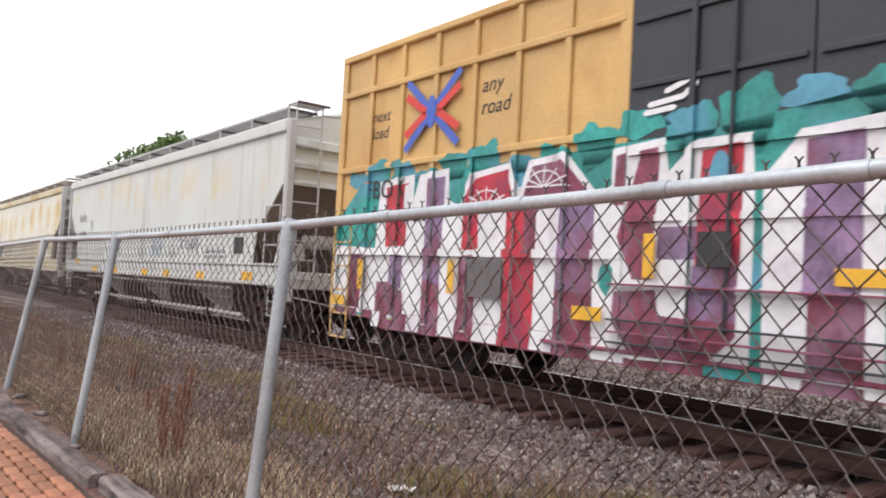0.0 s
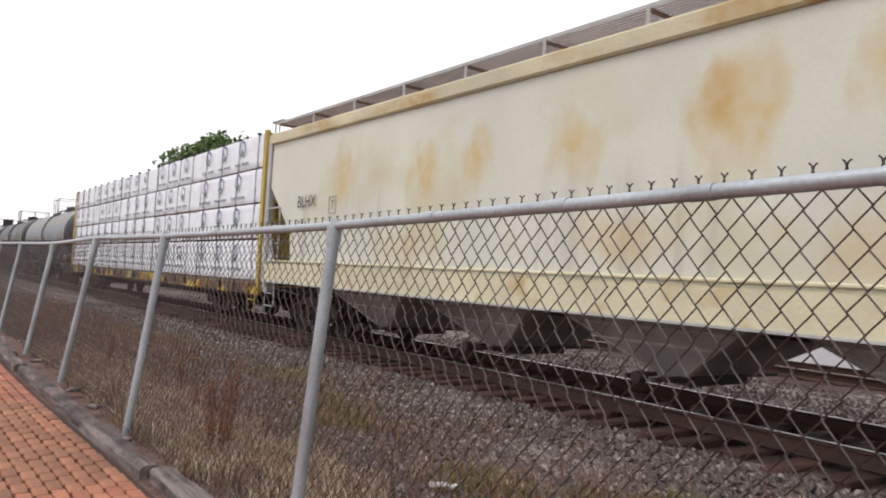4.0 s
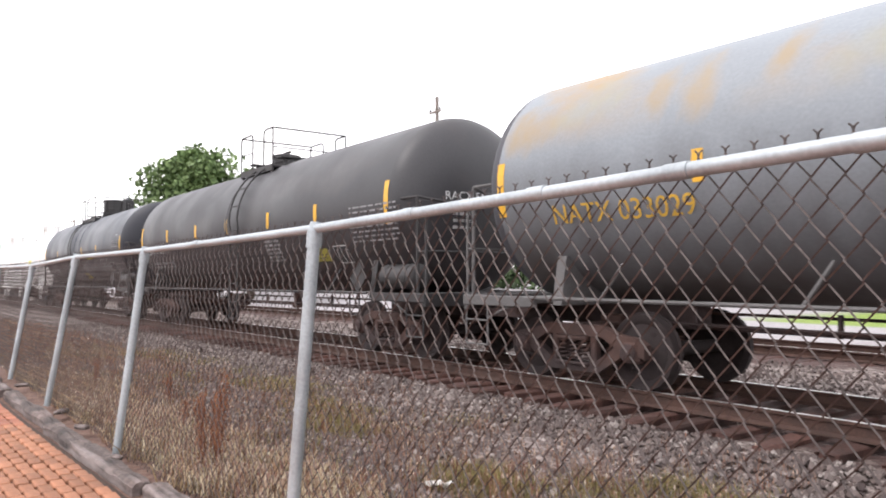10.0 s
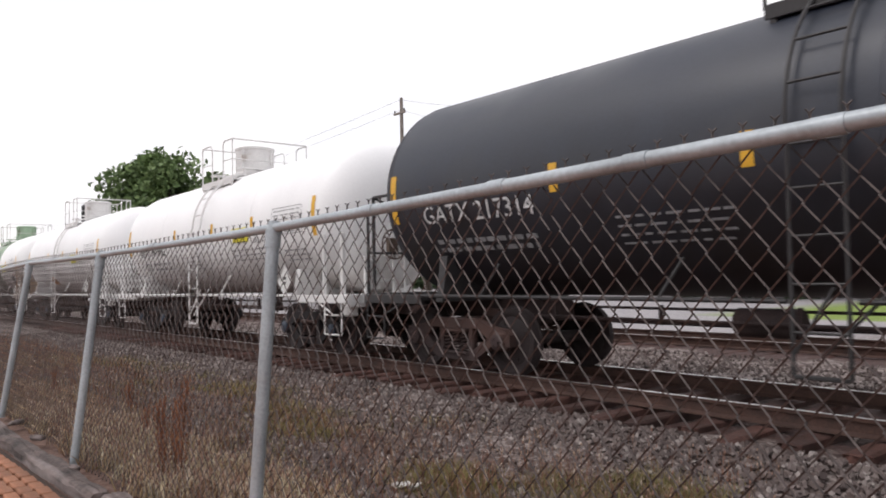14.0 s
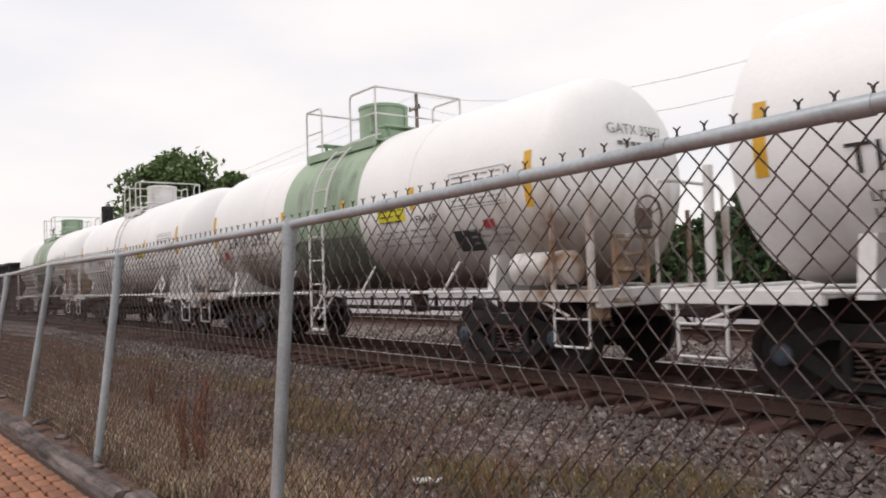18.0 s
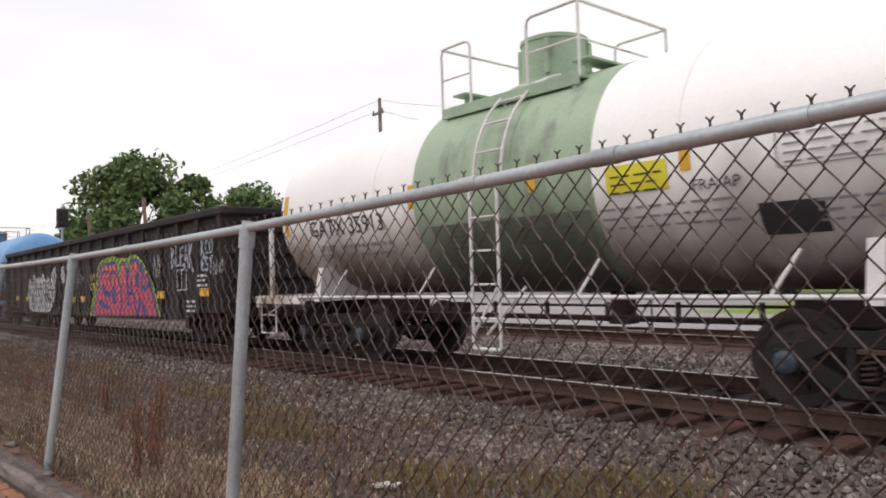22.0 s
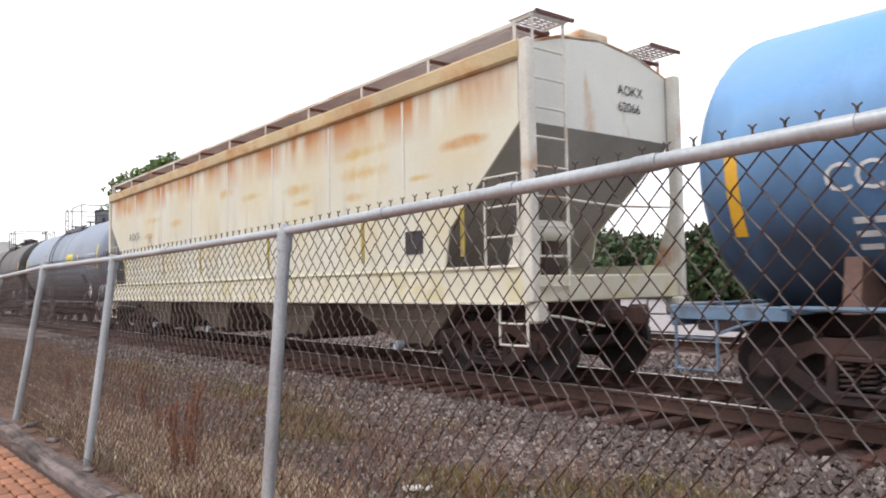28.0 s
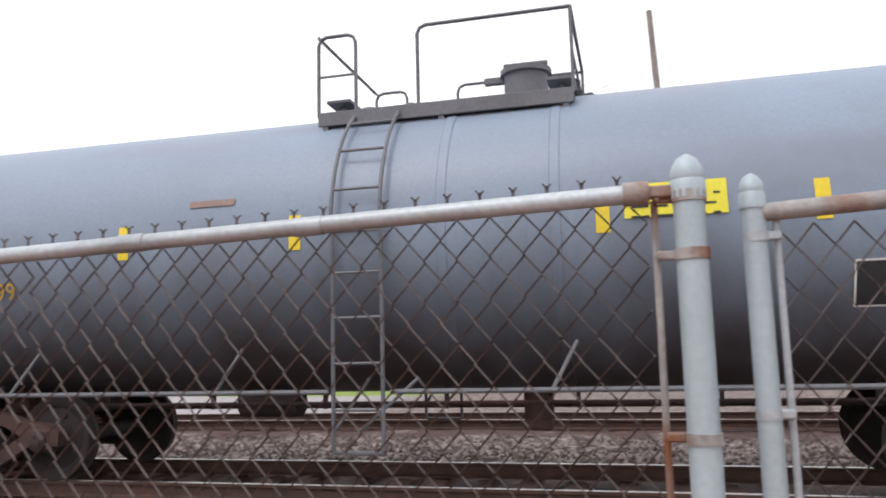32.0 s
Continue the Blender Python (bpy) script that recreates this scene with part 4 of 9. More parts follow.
def coupler_mesh():
    g = Geo().box(0.16, 0, 0.85, 0.5, 0.16, 0.18, 0.03).box(0.48, 0.03, 0.85, 0.22, 0.28, 0.28, 0.05).box(0.62, -0.09, 0.85, 0.18, 0.09, 0.26, 0.03)
    g.tube([(0.05, 0.25, 0.8), (0.25, 0.3, 0.55), (0.5, 0.28, 0.42), (0.72, 0.2, 0.5)], 0.025, 6)
    return shared(g, "coupler", M_IRON)


COUPLER = coupler_mesh()
CARS, WHEELS = [], []


def new_car(name, middle, label, category):
    """A car by the place of its middle when the clip starts; its parts are in the car's own space, near side at y < 0."""
    car = thing(name, on_track(middle), label, category, "cars of the freight train")
    CARS.append((car, middle, TRACK_Y))
    return car


def running_gear(car, truck, base, end, hub=None, frames=None):
    """Two bogies truck metres from the middle, wheels base metres apart, and couplers at the ends."""
    for s in (-1, 1):
        for q in (-1, 1):
            w = part("wheelset", WHEELSET, M_WHEEL, car, "steel wheels on an axle")
            at = (s * truck + q * base / 2, 0, AXLE_Z)
            w.location = at
            WHEELS.append((w, at, car))
            for k in (-1, 1):
                b = part("bearing_cap", hub or BEARING, M_IRON, w, "round axle bearing cap")
                b.location = (0, k * 1.02, 0)
                if k > 0:
                    b.rotation_euler = (0, 0, math.pi)
        for k in (-1, 1):
            f = part("side_frame", frames or SIDE_FRAME, M_IRON, car, "dark cast bogie side frame" if frames else "rust-brown cast bogie side frame")
            f.location = (s * truck, k * 1.0, 0)
            f.scale = (base / 1.78, 1, 1)
            sp = part("spring_nest", SPRINGS, M_IRON, car, "rusty coil springs")
            sp.location = (s * truck, k * 1.0, 0)
        b = part("bolster", BOLSTER, M_IRON, car)
        b.location = (s * truck, 0, 0)
        c = part("coupler", COUPLER, M_IRON, car, "knuckle coupler with an air hose")
        c.location = (s * (end - 0.35), 0, 0)
        if s < 0:
            c.rotation_euler = (0, 0, math.pi)


def arc(r, zc, a0, a1, x, n=12):
    return [(x, -r * math.cos(radians(a0 + (a1 - a0) * i / n)), zc + r * math.sin(radians(a0 + (a1 - a0) * i / n))) for i in range(n + 1)]


def step_ladder(car, x, width, z0, z1, y, material, rungs, r=0.016, name="step_ladder"):
    a, b = x - width / 2, x + width / 2
    ladder = part(name, Geo().tube([(a, y, z1), (a, y, z0 + 0.01), (a + 0.01, y, z0), (b - 0.01, y, z0), (b, y, z0 + 0.01), (b, y, z1)], r, 6), material, car)
    for i in range(1, rungs):
        z = z0 + (z1 - z0) * i / max(1, rungs - 1)
        part("rung", Geo().bar((x - width / 2, y, z), (x + width / 2, y, z), r * 0.9, 6), material, ladder)
    return ladder


def hand_brake(car, x, deck, trim, stained):
    """Brake stand with its wheel and a bent handrail on the end platform of a white car."""
    brown = mat("stained_brake_stand", (0.27, 0.18, 0.115, 1), 0.8, 0, 0.4, 2.5, 0.15, 40, patch=(0.6, 0.55, 0.48, 1), patch_at=0.58, patch_scale=(3, 3, 1.5)) if stained else trim
    stand = part("brake_stand", Geo().box(x - 0.04, -0.78, 1.42, 0.03, 0.3, 0.5, 0.008), brown, car, "brown-stained hand brake stand" if stained else "white hand brake stand")
    for y in (-0.95, -0.35):
        part("stand_post", Geo().box(x, y, (deck + 1.75) / 2, 0.06, 0.06, 1.75 - deck, 0.01), brown, stand)
    for z in (1.32, 1.5, 1.72):
        part("stand_rail", Geo().box(x, -0.65, z, 0.05, 0.54, 0.05, 0.008), brown, stand)
    part("brake_bracket", Geo().box(x - 0.02, -1.25, deck - 0.2, 0.22, 0.2, 0.3, 0.03).box(x + 0.05, -1.0, deck - 0.12, 0.3, 0.5, 0.08, 0.02), brown, stand)
    ring = [(x + 0.12, -0.42 + 0.26 * math.cos(q), 1.95 + 0.26 * math.sin(q)) for q in [math.pi / 9 * i for i in range(19)]]
    wheel = Geo().tube(ring, 0.016, 6)
    for q in (0.5, 2.6, 4.7):
        wheel.bar((x + 0.1, -0.42, 1.95), (x + 0.12, -0.42 + 0.26 * math.cos(q), 1.95 + 0.26 * math.sin(q)), 0.012, 5)
    wheel.box(x + 0.05, -0.42, 1.93, 0.12, 0.2, 0.26, 0.02)
    part("brake_wheel", wheel, mat("brake_wheel_brown", (0.13, 0.095, 0.075, 1), 0.8, 0.1, 0.3, 3, 0.1, 30), stand, "brown hand brake wheel and gear box", smooth=True)
    rail = Geo().tube([(x, -0.12, deck), (x, -0.12, 2.34), (x, -0.06, 2.42), (x, 0.3, 2.44), (x, 1.3, 2.42), (x, 1.4, 2.34), (x, 1.42, deck)], 0.024, 8)
    part("end_handrail", rail, trim, car, "bent pipe handrail across the end platform", smooth=True)


HEAD_CURVE = 0.78       # how square the domed tank ends are


def tank_car(middle, hs, paint, trim, label, lx=0.7, r=1.5, zc=2.5, truck=6.35, end=8.2, base=1.8, deck=1.09, dome=(0.05, 0.32, 0.36, False), loop=0.7, high=0.87,
             platform=(-0.48, 1.38), stripes=(), stripe_mat=None, tank_end_post=True, reservoir=True, placard="blank", hub=None, gear_trim=None,
             dome_mat=None, band=None, step_ends=False, belts=(), stripe_z=2.5, head_mat=None):
    """A tank car: hs is the distance of the end stripes from the middle, lx the place of the ladder."""
    car = new_car("tank_car", middle, label, "tank car")
    running_gear(car, truck, base, end, hub, SIDE_FRAME_DARK if hub else None)
    hc, hd = hs + 0.06, 0.62
    prof = [(-(hc + hd * math.sin(radians(a))), max(0.03, r * math.cos(radians(a)) ** HEAD_CURVE)) for a in range(90, 0, -9)]
    head = [(-x, q) for x, q in reversed(prof)]
    body = [(-hc + 2 * hc * i / 8, r) for i in range(9)]
    # head_mat darkens both ends in colour, standing for the shade on them
    if head_mat:
        for k in (-1, 1):
            part("tank_head", Geo().lathe([(k * x, q) for x, q in [(hc, r)] + head], "x", 56, (0, 0, zc)), head_mat, car, "domed tank end coloured darker, as if in shade", smooth=True)
        prof = body
    else:
        prof = prof + body + head
    shell = part("tank_shell", Geo().lathe(prof, "x", 56, (0, 0, zc)), paint, car, smooth=True)
    for x in belts:
        part("weld_band", Geo().lathe([(x - 0.05, r + 0.001), (x - 0.04, r + 0.012), (x + 0.04, r + 0.012), (x + 0.05, r + 0.001)], "x", 56, (0, 0, zc)), paint, shell, "raised band round the shell", smooth=True)
    if band:
        a, b, m = band
        part("painted_band", Geo().lathe([(a, r + 0.001), (a + 0.01, r + 0.006), (b - 0.01, r + 0.006), (b, r + 0.001)], "x", 56, (0, 0, zc)), m, shell, "pale green painted band round the middle", smooth=True)
    # saddles and stub sills
    for s in (-1, 1):
        g = Geo()
        g.prism([(-1.25, zc - 0.95), (-1.35, 1.0), (1.35, 1.0), (1.25, zc - 0.95)], s * truck - 0.075, s * truck + 0.075, "yz")
        part("saddle", g, trim if gear_trim is None else gear_trim, car)
        part("stub_sill", Geo().box(s * (truck + end) / 2 - s * 0.4, 0, 0.86, end - truck + 1.6, 0.34, 0.3, 0.02), M_IRON, car)
        x0, x1 = s * (hs - 0.55), s * (end - 0.12)
        deckg = Geo().box((x0 + x1) / 2, 0, deck - 0.05, abs(x1 - x0), 2.9, 0.05, 0.01)
        for k in (-1, 1):
            deckg.box((x0 + x1) / 2, k * 1.43, deck - 0.06, abs(x1 - x0), 0.08, 0.14, 0.01)
        deckg.box(s * (end - 0.16), 0, deck - 0.09, 0.10, 2.9, 0.22, 0.015)
        part("end_platform", deckg, trim, car)
        if tank_end_post:
            g = Geo()
            for k in (-1, 1):
                g.bar((s * (hs + 0.72), k * 1.40, deck), (s * (hs + 0.72), k * 1.40, 2.62), 0.028, 8)
                g.bar((s * (end - 0.15), k * 1.40, deck), (s * (end - 0.15), k * 1.40, 2.35), 0.024, 8)
            g.tube([(s * (hs + 0.3), -1.42, 2.62), (s * (hs + 0.72), -1.40, 2.62), (s * (end - 0.2), -1.1, 2.55), (s * (end - 0.12), 0, 2.55), (s * (end - 0.2), 1.1, 2.55), (s * (hs + 0.72), 1.40, 2.62)], 0.022, 8)
            g.tube([(s * (hs + 0.72), -1.40, 1.75), (s * (end - 0.15), -1.40, 1.75), (s * (end - 0.12), 1.40, 1.75)], 0.02, 6)
            part("end_handrail", g, trim, car, smooth=True)
        if step_ends:
            for k in (-1, 1):
                for xx, zz, ww in (((end - 0.27), 2.14, 0.085), ((end - 0.87), 2.14, 0.05)) if s > 0 else ((0.7 - end, 2.34, 0.09),):
                    part("corner_post", Geo().box(xx, k * 1.42, (deck + zz) / 2, ww, 0.07, zz - deck, 0.012), trim, car)
        if step_ends and s > 0:
            hand_brake(car, end - 0.3, deck, trim, bool(band))
        step = end - (0.58 if step_ends else 0.40)
        step_ladder(car, s * step, 0.55 if step_ends else 0.46, 0.42, deck, -1.44, trim, 3)
        step_ladder(car, s * step, 0.55 if step_ends else 0.46, 0.42, deck, 1.44, trim, 3)
        part("step_brace", Geo().bar((s * (end - 0.62), -1.44, 0.78), (s * (end - 1.25), -1.44, deck - 0.05), 0.016, 6), trim, car)
    # long side handrails with their brackets, both sides
    for k in (-1, 1):
        for a, b in ((-hs + 0.55, lx - 0.3), (lx + 0.3, hs - 0.55)):
            g = Geo().bar((a, k * 1.55, deck), (b, k * 1.55, deck), 0.024, 8)
            n = max(2, int((b - a) / 2.0))
            for i in range(n):
                x = a + (b - a) * (i + 0.5) / n
                g.bar((x, k * 1.55, deck), (x + 0.22, k * 1.40, deck + 0.42), 0.02, 6)
            part("side_handrail", g, trim, car, smooth=True)
    # ladders over the shell on both sides
    for k in (-1, 1):
        g = Geo()
        flip = lambda p: (p[0], p[1] * -k, p[2])
        rails = [[(lx + s, -1.60, 0.46), (lx + s, -1.60, deck), (lx + s, -1.60, zc - 0.1)] + arc(r + 0.10, zc, 4, 78, lx + s) for s in (-0.24, 0.24)]
        g.tube([flip(p) for p in rails[0][::-1] + [(lx - 0.22, -1.60, 0.44), (lx + 0.22, -1.60, 0.44)] + rails[1]], 0.021, 6)
        ladder = part("ladder", g, trim, car, "side ladder curving over the tank", smooth=True)
        for z in (0.82, 1.24, 1.66, 2.08, 2.47):
            part("rung", Geo().bar(flip((lx - 0.24, -1.60, z)), flip((lx + 0.24, -1.60, z)), 0.015, 6), trim, ladder)
        for a in (15, 31, 47, 63):
            y, z = -(r + 0.10) * math.cos(radians(a)), zc + (r + 0.10) * math.sin(radians(a))
            part("rung", Geo().bar(flip((lx - 0.24, y, z)), flip((lx + 0.24, y, z)), 0.015, 6), trim, ladder)
        for s in (-1, 1):
            part("ladder_brace", Geo().bar(flip((lx + s * 0.24 - 0.24 * (s > 0), -1.59, 0.62)), flip((lx + s * 0.24 + 0.3, -1.45, deck + 0.12)), 0.018, 6), trim, ladder)
    # walkway, dome and safety rails on top
    a, b = platform[0], platform[1]
    top = zc + r
    wd = zc + math.sqrt(r * r - 0.92 * 0.92) + 0.12
    pm = dome_mat or trim
    for k in (-1, 1):
        g = Geo().box((a + b) / 2, k * 0.80, wd, b - a, 0.34, 0.035, 0.005)
        g.box((a + b) / 2, k * 0.96, wd - 0.03, b - a, 0.03, 0.15, 0.005)
        for x in (a + 0.08, (a + b) / 2, b - 0.08):
            g.box(x, k * 0.93, wd - 0.14, 0.06, 0.06, 0.24)
        part("walkway", g, pm, car, "top walkway along the manway")
    for x in (a + 0.14, b - 0.14):
        part("walkway", Geo().box(x, 0, top + 0.05, 0.28, 1.5, 0.035, 0.005).box(x, 0.6, top - 0.03, 0.05, 0.05, 0.16).box(x, -0.6, top - 0.03, 0.05, 0.05, 0.16), pm, car)
    h = top + 0.70
    c = 0.09
    for k in (-1, 1):
        y = k * 0.95
        g = Geo().tube([(a, y, wd), (a, y, h - c), (a + c * 0.3, y, h - c * 0.3), (a + c, y, h), (a + loop - c, y, h), (a + loop - c * 0.3, y, h - c * 0.3), (a + loop, y, h - c), (a + loop, y, wd)], 0.02, 6)
        g.bar((a, y, (h + wd) / 2), (a + loop, y, (h + wd) / 2), 0.014, 6)
        part("safety_rail", g, trim, car, "bent pipe safety rail", smooth=True)
        g = Geo().tube([(high, y, wd), (high, y, h - c), (high + c * 0.3, y, h - c * 0.3), (high + c, y, h), (b, y, h)], 0.02, 6)
        g.bar((b, y, wd), (b, y, h), 0.02, 6)
        if dome[3]:
            g.bar((high, y, (h + wd) / 2), (b, y, (h + wd) / 2), 0.014, 6)
        part("safety_rail", g, trim, car, "bent pipe safety rail", smooth=True)
    for x in (a, b):
        g = Geo().bar((x, -0.95, h), (x, 0.95, h), 0.02, 6)
        if x == b:
            g.bar((x, -0.95, (h + wd) / 2), (x, 0.95, (h + wd) / 2), 0.014, 6)
        part("safety_rail", g, trim, car, "pipe rail across the end of the walkway", smooth=True)
    x, dr, dh, boxed = dome
    if boxed:
        d = part("valve_housing", Geo().lathe([(0, dr), (0.03, dr + 0.03), (0.08, dr + 0.03), (0.09, dr), (dh - 0.06, dr), (dh - 0.05, dr + 0.02), (dh, dr + 0.02), (dh + 0.03, dr - 0.05)], "z", 24, (x, 0, top - 0.03)), dome_mat or paint, car, "round valve housing on top", smooth=True)
        for i in range(4):
            q = math.pi / 2 * i + 0.5
            part("lug", Geo().box(x + math.cos(q) * (dr + 0.02), math.sin(q) * (dr + 0.02), top + dh * 0.5, 0.07, 0.07, dh * 0.7, 0.01), dome_mat or trim, d)
    else:
        d = part("manway", Geo().lathe([(0, dr), (dh - 0.1, dr), (dh - 0.09, dr + 0.04), (dh - 0.03, dr + 0.04), (dh, dr - 0.08), (dh + 0.02, 0.05)], "z", 20, (x, 0, top - 0.04)), trim, car, "round manway with a bolted lid", smooth=True)
        v = Geo().lathe([(0, 0.09), (0.1, 0.09), (0.12, 0.06), (0.22, 0.06), (0.25, 0.02)], "z", 10, (x + dr + 0.3, -0.15, top - 0.02))
        part("valve", v, M_BLACK, car, smooth=True)
        part("valve", Geo().lathe([(0, 0.12), (0.16, 0.12), (0.2, 0.05)], "z", 10, (x + dr + 0.42, 0.25, top - 0.02)), M_BLACK, car, smooth=True)
        part("hinge_arm", Geo().box(x - dr - 0.1, 0, top + dh * 0.7, 0.25, 0.08, 0.08, 0.01).box(x, 0, top + dh + 0.01, 0.5, 0.06, 0.05, 0.01), trim, d)
    # bottom outlet and brake gear under the shell
    g = Geo().lathe([(-0.18, 0.16), (0.12, 0.16), (0.2, 0.3)], "z", 12, (0.9, 0, zc - r - 0.14)).box(0.9, 0, zc - r - 0.36, 0.3, 0.3, 0.12, 0.02)
    part("bottom_outlet", g, M_IRON, car, smooth=True)
    g = Geo()
    for z, y in ((0.80, -0.5), (0.70, 0.35), (0.88, 0.6)):
        g.bar((-truck + 0.9, y, z), (truck - 0.9, y, z), 0.022, 6)
    for i in range(7):
        xx = -truck + 1.4 + i * (2 * truck - 2.8) / 6
        g.box(xx, -0.45, 0.86, 0.04, 0.05, 0.24)
    part("brake_rod", g, M_IRON, car, "thin brake rods and air pipe under the tank")
    part("brake_cylinder", Geo().bar((-2.4, -0.3, 0.8), (-1.7, -0.3, 0.8), 0.16, 12), M_IRON, car, smooth=True)
    if reservoir:
        x = hs + 0.05
        rc = part("air_reservoir", Geo().lathe([(-0.55, 0.03), (-0.53, 0.14), (-0.46, 0.21), (0.46, 0.21), (0.53, 0.14), (0.55, 0.03)], "x", 18, (x, -1.2, 1.36)), gear_trim or trim, car, "small horizontal air tank", smooth=True)
        for s in (-0.3, 0.3):
            part("strap", Geo().lathe([(x + s - 0.02, 0.215), (x + s - 0.015, 0.222), (x + s + 0.015, 0.222), (x + s + 0.02, 0.215)], "x", 18, (0, -1.2, 1.36)), trim, rc)
    if placard:
        x = hs - 0.88
        blank = placard == "blank"
        p = part("placard_holder", Geo().prism([(x - 0.25, 1.36), (x, 1.11), (x + 0.25, 1.36), (x, 1.61)], -1.53, -1.515), trim if blank else M_LITTER, car,
                 "empty diamond placard holder" if blank else "white diamond placard in a metal holder")
        g = Geo()
        for q in (-1, 1):
            g.bar((x - q * 0.27, -1.535, 1.36), (x, -1.535, 1.36 + 0.27), 0.012, 5).bar((x - q * 0.27, -1.535, 1.36), (x, -1.535, 1.36 - 0.27), 0.012, 5)
        part("holder_frame", g, trim, p)
        if not blank:
            part("placard_mark", Geo().box(x, -1.536, 1.40, 0.12, 0.006, 0.05).box(x, -1.536, 1.31, 0.10, 0.006, 0.05), M_BLACKMARK, p)
    for x, w, h2 in stripes:
        part("reflector", sticker(Geo(), x, stripe_z + (0.2 if h2 > 0.8 else 0.0), w, h2, r, zc), stripe_mat or M_YELLOW, car, "vertical yellow reflective strip")
    return car


def tank_texts(car, r, zc, material, reporting=None, rx=0, rz=0, size=0.3, blocks=(), box_at=None, extra=(), print_mat=None):
    """Stencilled marks on a tank; blocks of small writing are plain bars."""
    if reporting:
        lettering("lettering", reporting, size, rx, rz, car, material, bend=(r, zc), depth=0.016, label="stencilled car mark")
    for i, (x, z, w, rows, pitch, high) in enumerate(blocks):
        part("small_print", bars(Geo(), x, z, w, rows, pitch, high, bend=(r, zc), seed=i + int(abs(rx) * 10), depth=0.012), print_mat or material, car, "rows of small stencilled data", kind="stuff")
    if box_at:
        x, z, w, h = box_at
        g = Geo()
        plate = part("data_panel", sticker(Geo(), x, z, w, h, r, zc, 0.008), M_BLACKMARK, car, "dark data panel with a white frame")
        for dx in (-w / 2, 0, w / 2):
            sticker(g, x + dx, z, 0.017, h, r, zc, 0.014)
        for dz in (-h / 2, h / 2):
            sticker(g, x, z + dz, w, 0.017, r, zc, 0.014)
        part("panel_frame", g, material, plate)
    for text, x, z, s in extra:
        lettering("lettering", text, s, x, z, car, material, bend=(r, zc), depth=0.016)


def sign_plate(car, x, z, w, h, r, zc, material=None, rows=3):
    p = part("warning_sign", sticker(Geo(), x, z, w, h, r, zc, 0.012), material or M_SIGN, car, "yellow warning panel with small dark writing")
    part("sign_print", bars(Geo(), x - w / 2 + 0.06, z + h / 2 - 0.13, w - 0.12, rows, h / (rows + 0.5), h / (rows * 5.5), bend=(r, zc), depth=0.018, seed=int(w * 100)), M_BLACKMARK, p, kind="stuff")


M_PALEPRINT = mat("pale_print", (0.27, 0.27, 0.28, 1), 0.7, 0, 0.3, 5, 0, 30)


def head_text(car, text, r, zc, hs, y, z, size, material, rows=3):
    """Writing on the domed front end, following its curve."""
    def lay(ob):
        for v in ob.data.vertices:
            yy, zz = y + v.co.x, z + v.co.z
            rho = min(0.98, math.hypot(yy, zz - zc) / r)
            a = math.acos(rho ** (1 / HEAD_CURVE))
            v.co = (hs + 0.06 + 0.62 * math.sin(a) + 0.022, yy, zz)

    lay(lettering("lettering", text, size, 0, 0, car, material, y=0, depth=0, label="stencilled mark on the tank's end"))
    if rows:
        g = Geo()
        for i in range(rows):
            for j in range(4):
                g.box(0.12 * j + 0.2, 0, -0.12 - 0.11 * i, 0.09, 0.004, 0.05)
        lay(part("small_print", g, material, car, "rows of small stencilled data", kind="stuff"))


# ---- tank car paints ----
P_RUSTGREY = mat("grey_tank_rusted", srgb(130, 136, 142), 0.6, 0, 0.18, 0.6, 0.08, 30, spots=(((0.29, 0.215, 0.125, 1), 0.8, ((-6.9, 3.3, 0.5, 0.35), (-4.85, 3.4, 0.18, 0.35), (-4.3, 3.4, 0.22, 0.4), (-3.4, 3.55, 0.2, 0.35), (-1.6, 3.4, 0.3, 0.4), (0.9, 3.4, 0.25, 0.4), (3.2, 3.3, 0.35, 0.4), (5.6, 3.4, 0.4, 0.4))), ((0.27, 0.255, 0.18, 1), 0.6, ((-5.8, 3.45, 0.5, 0.3), (-2.4, 3.4, 0.6, 0.35), (2.0, 3.4, 0.5, 0.35)))), patch=(0.31, 0.225, 0.135, 1), patch_at=0.5, patch_soft=0.2, patch_scale=(0.6, 0.8, 0.8), patch_range=(2.9, 4.6, 0.6), grime_shade=(0.05, 0.04, 0.037, 1), grime_shade_top=2.0, grime_shade_soft=0.8)
P_RUSTGREY_TRIM = mat("grey_trim", (0.11, 0.105, 0.105, 1), 0.65, 0.1, 0.3, 2, 0.1, 30)
P_BROWNBLACK = mat("black_tank_dusty", (0.036, 0.035, 0.039, 1), 0.5, 0, 0.22, 0.8, 0.08, 30, patch=(0.045, 0.041, 0.043, 1), patch_at=0.52, patch_scale=(0.4, 0.6, 0.8), grime_shade=(0.037, 0.029, 0.03, 1), grime_shade_top=1.7, grime_shade_soft=0.8)
# the lower shell fades to black in its colour, as dirt and as underside shade
P_BLACK = mat("black_tank", (0.023, 0.028, 0.042, 1), 0.44, 0, 0.25, 0.7, 0.05, 30, patch=(0.034, 0.036, 0.045, 1), patch_at=0.55, patch_scale=(0.4, 0.6, 0.8), grime_shade=(0.018, 0.013, 0.012, 1), grime_shade_top=2.0, grime_shade_soft=1.0)
P_BLACK_TRIM = mat("dark_trim", (0.034, 0.032, 0.033, 1), 0.6, 0.1, 0.3, 2, 0.1, 30)
M_FAINTMARK = mat("faint_print", (0.27, 0.27, 0.28, 1), 0.6, 0, 0.3, 3, 0, 30)
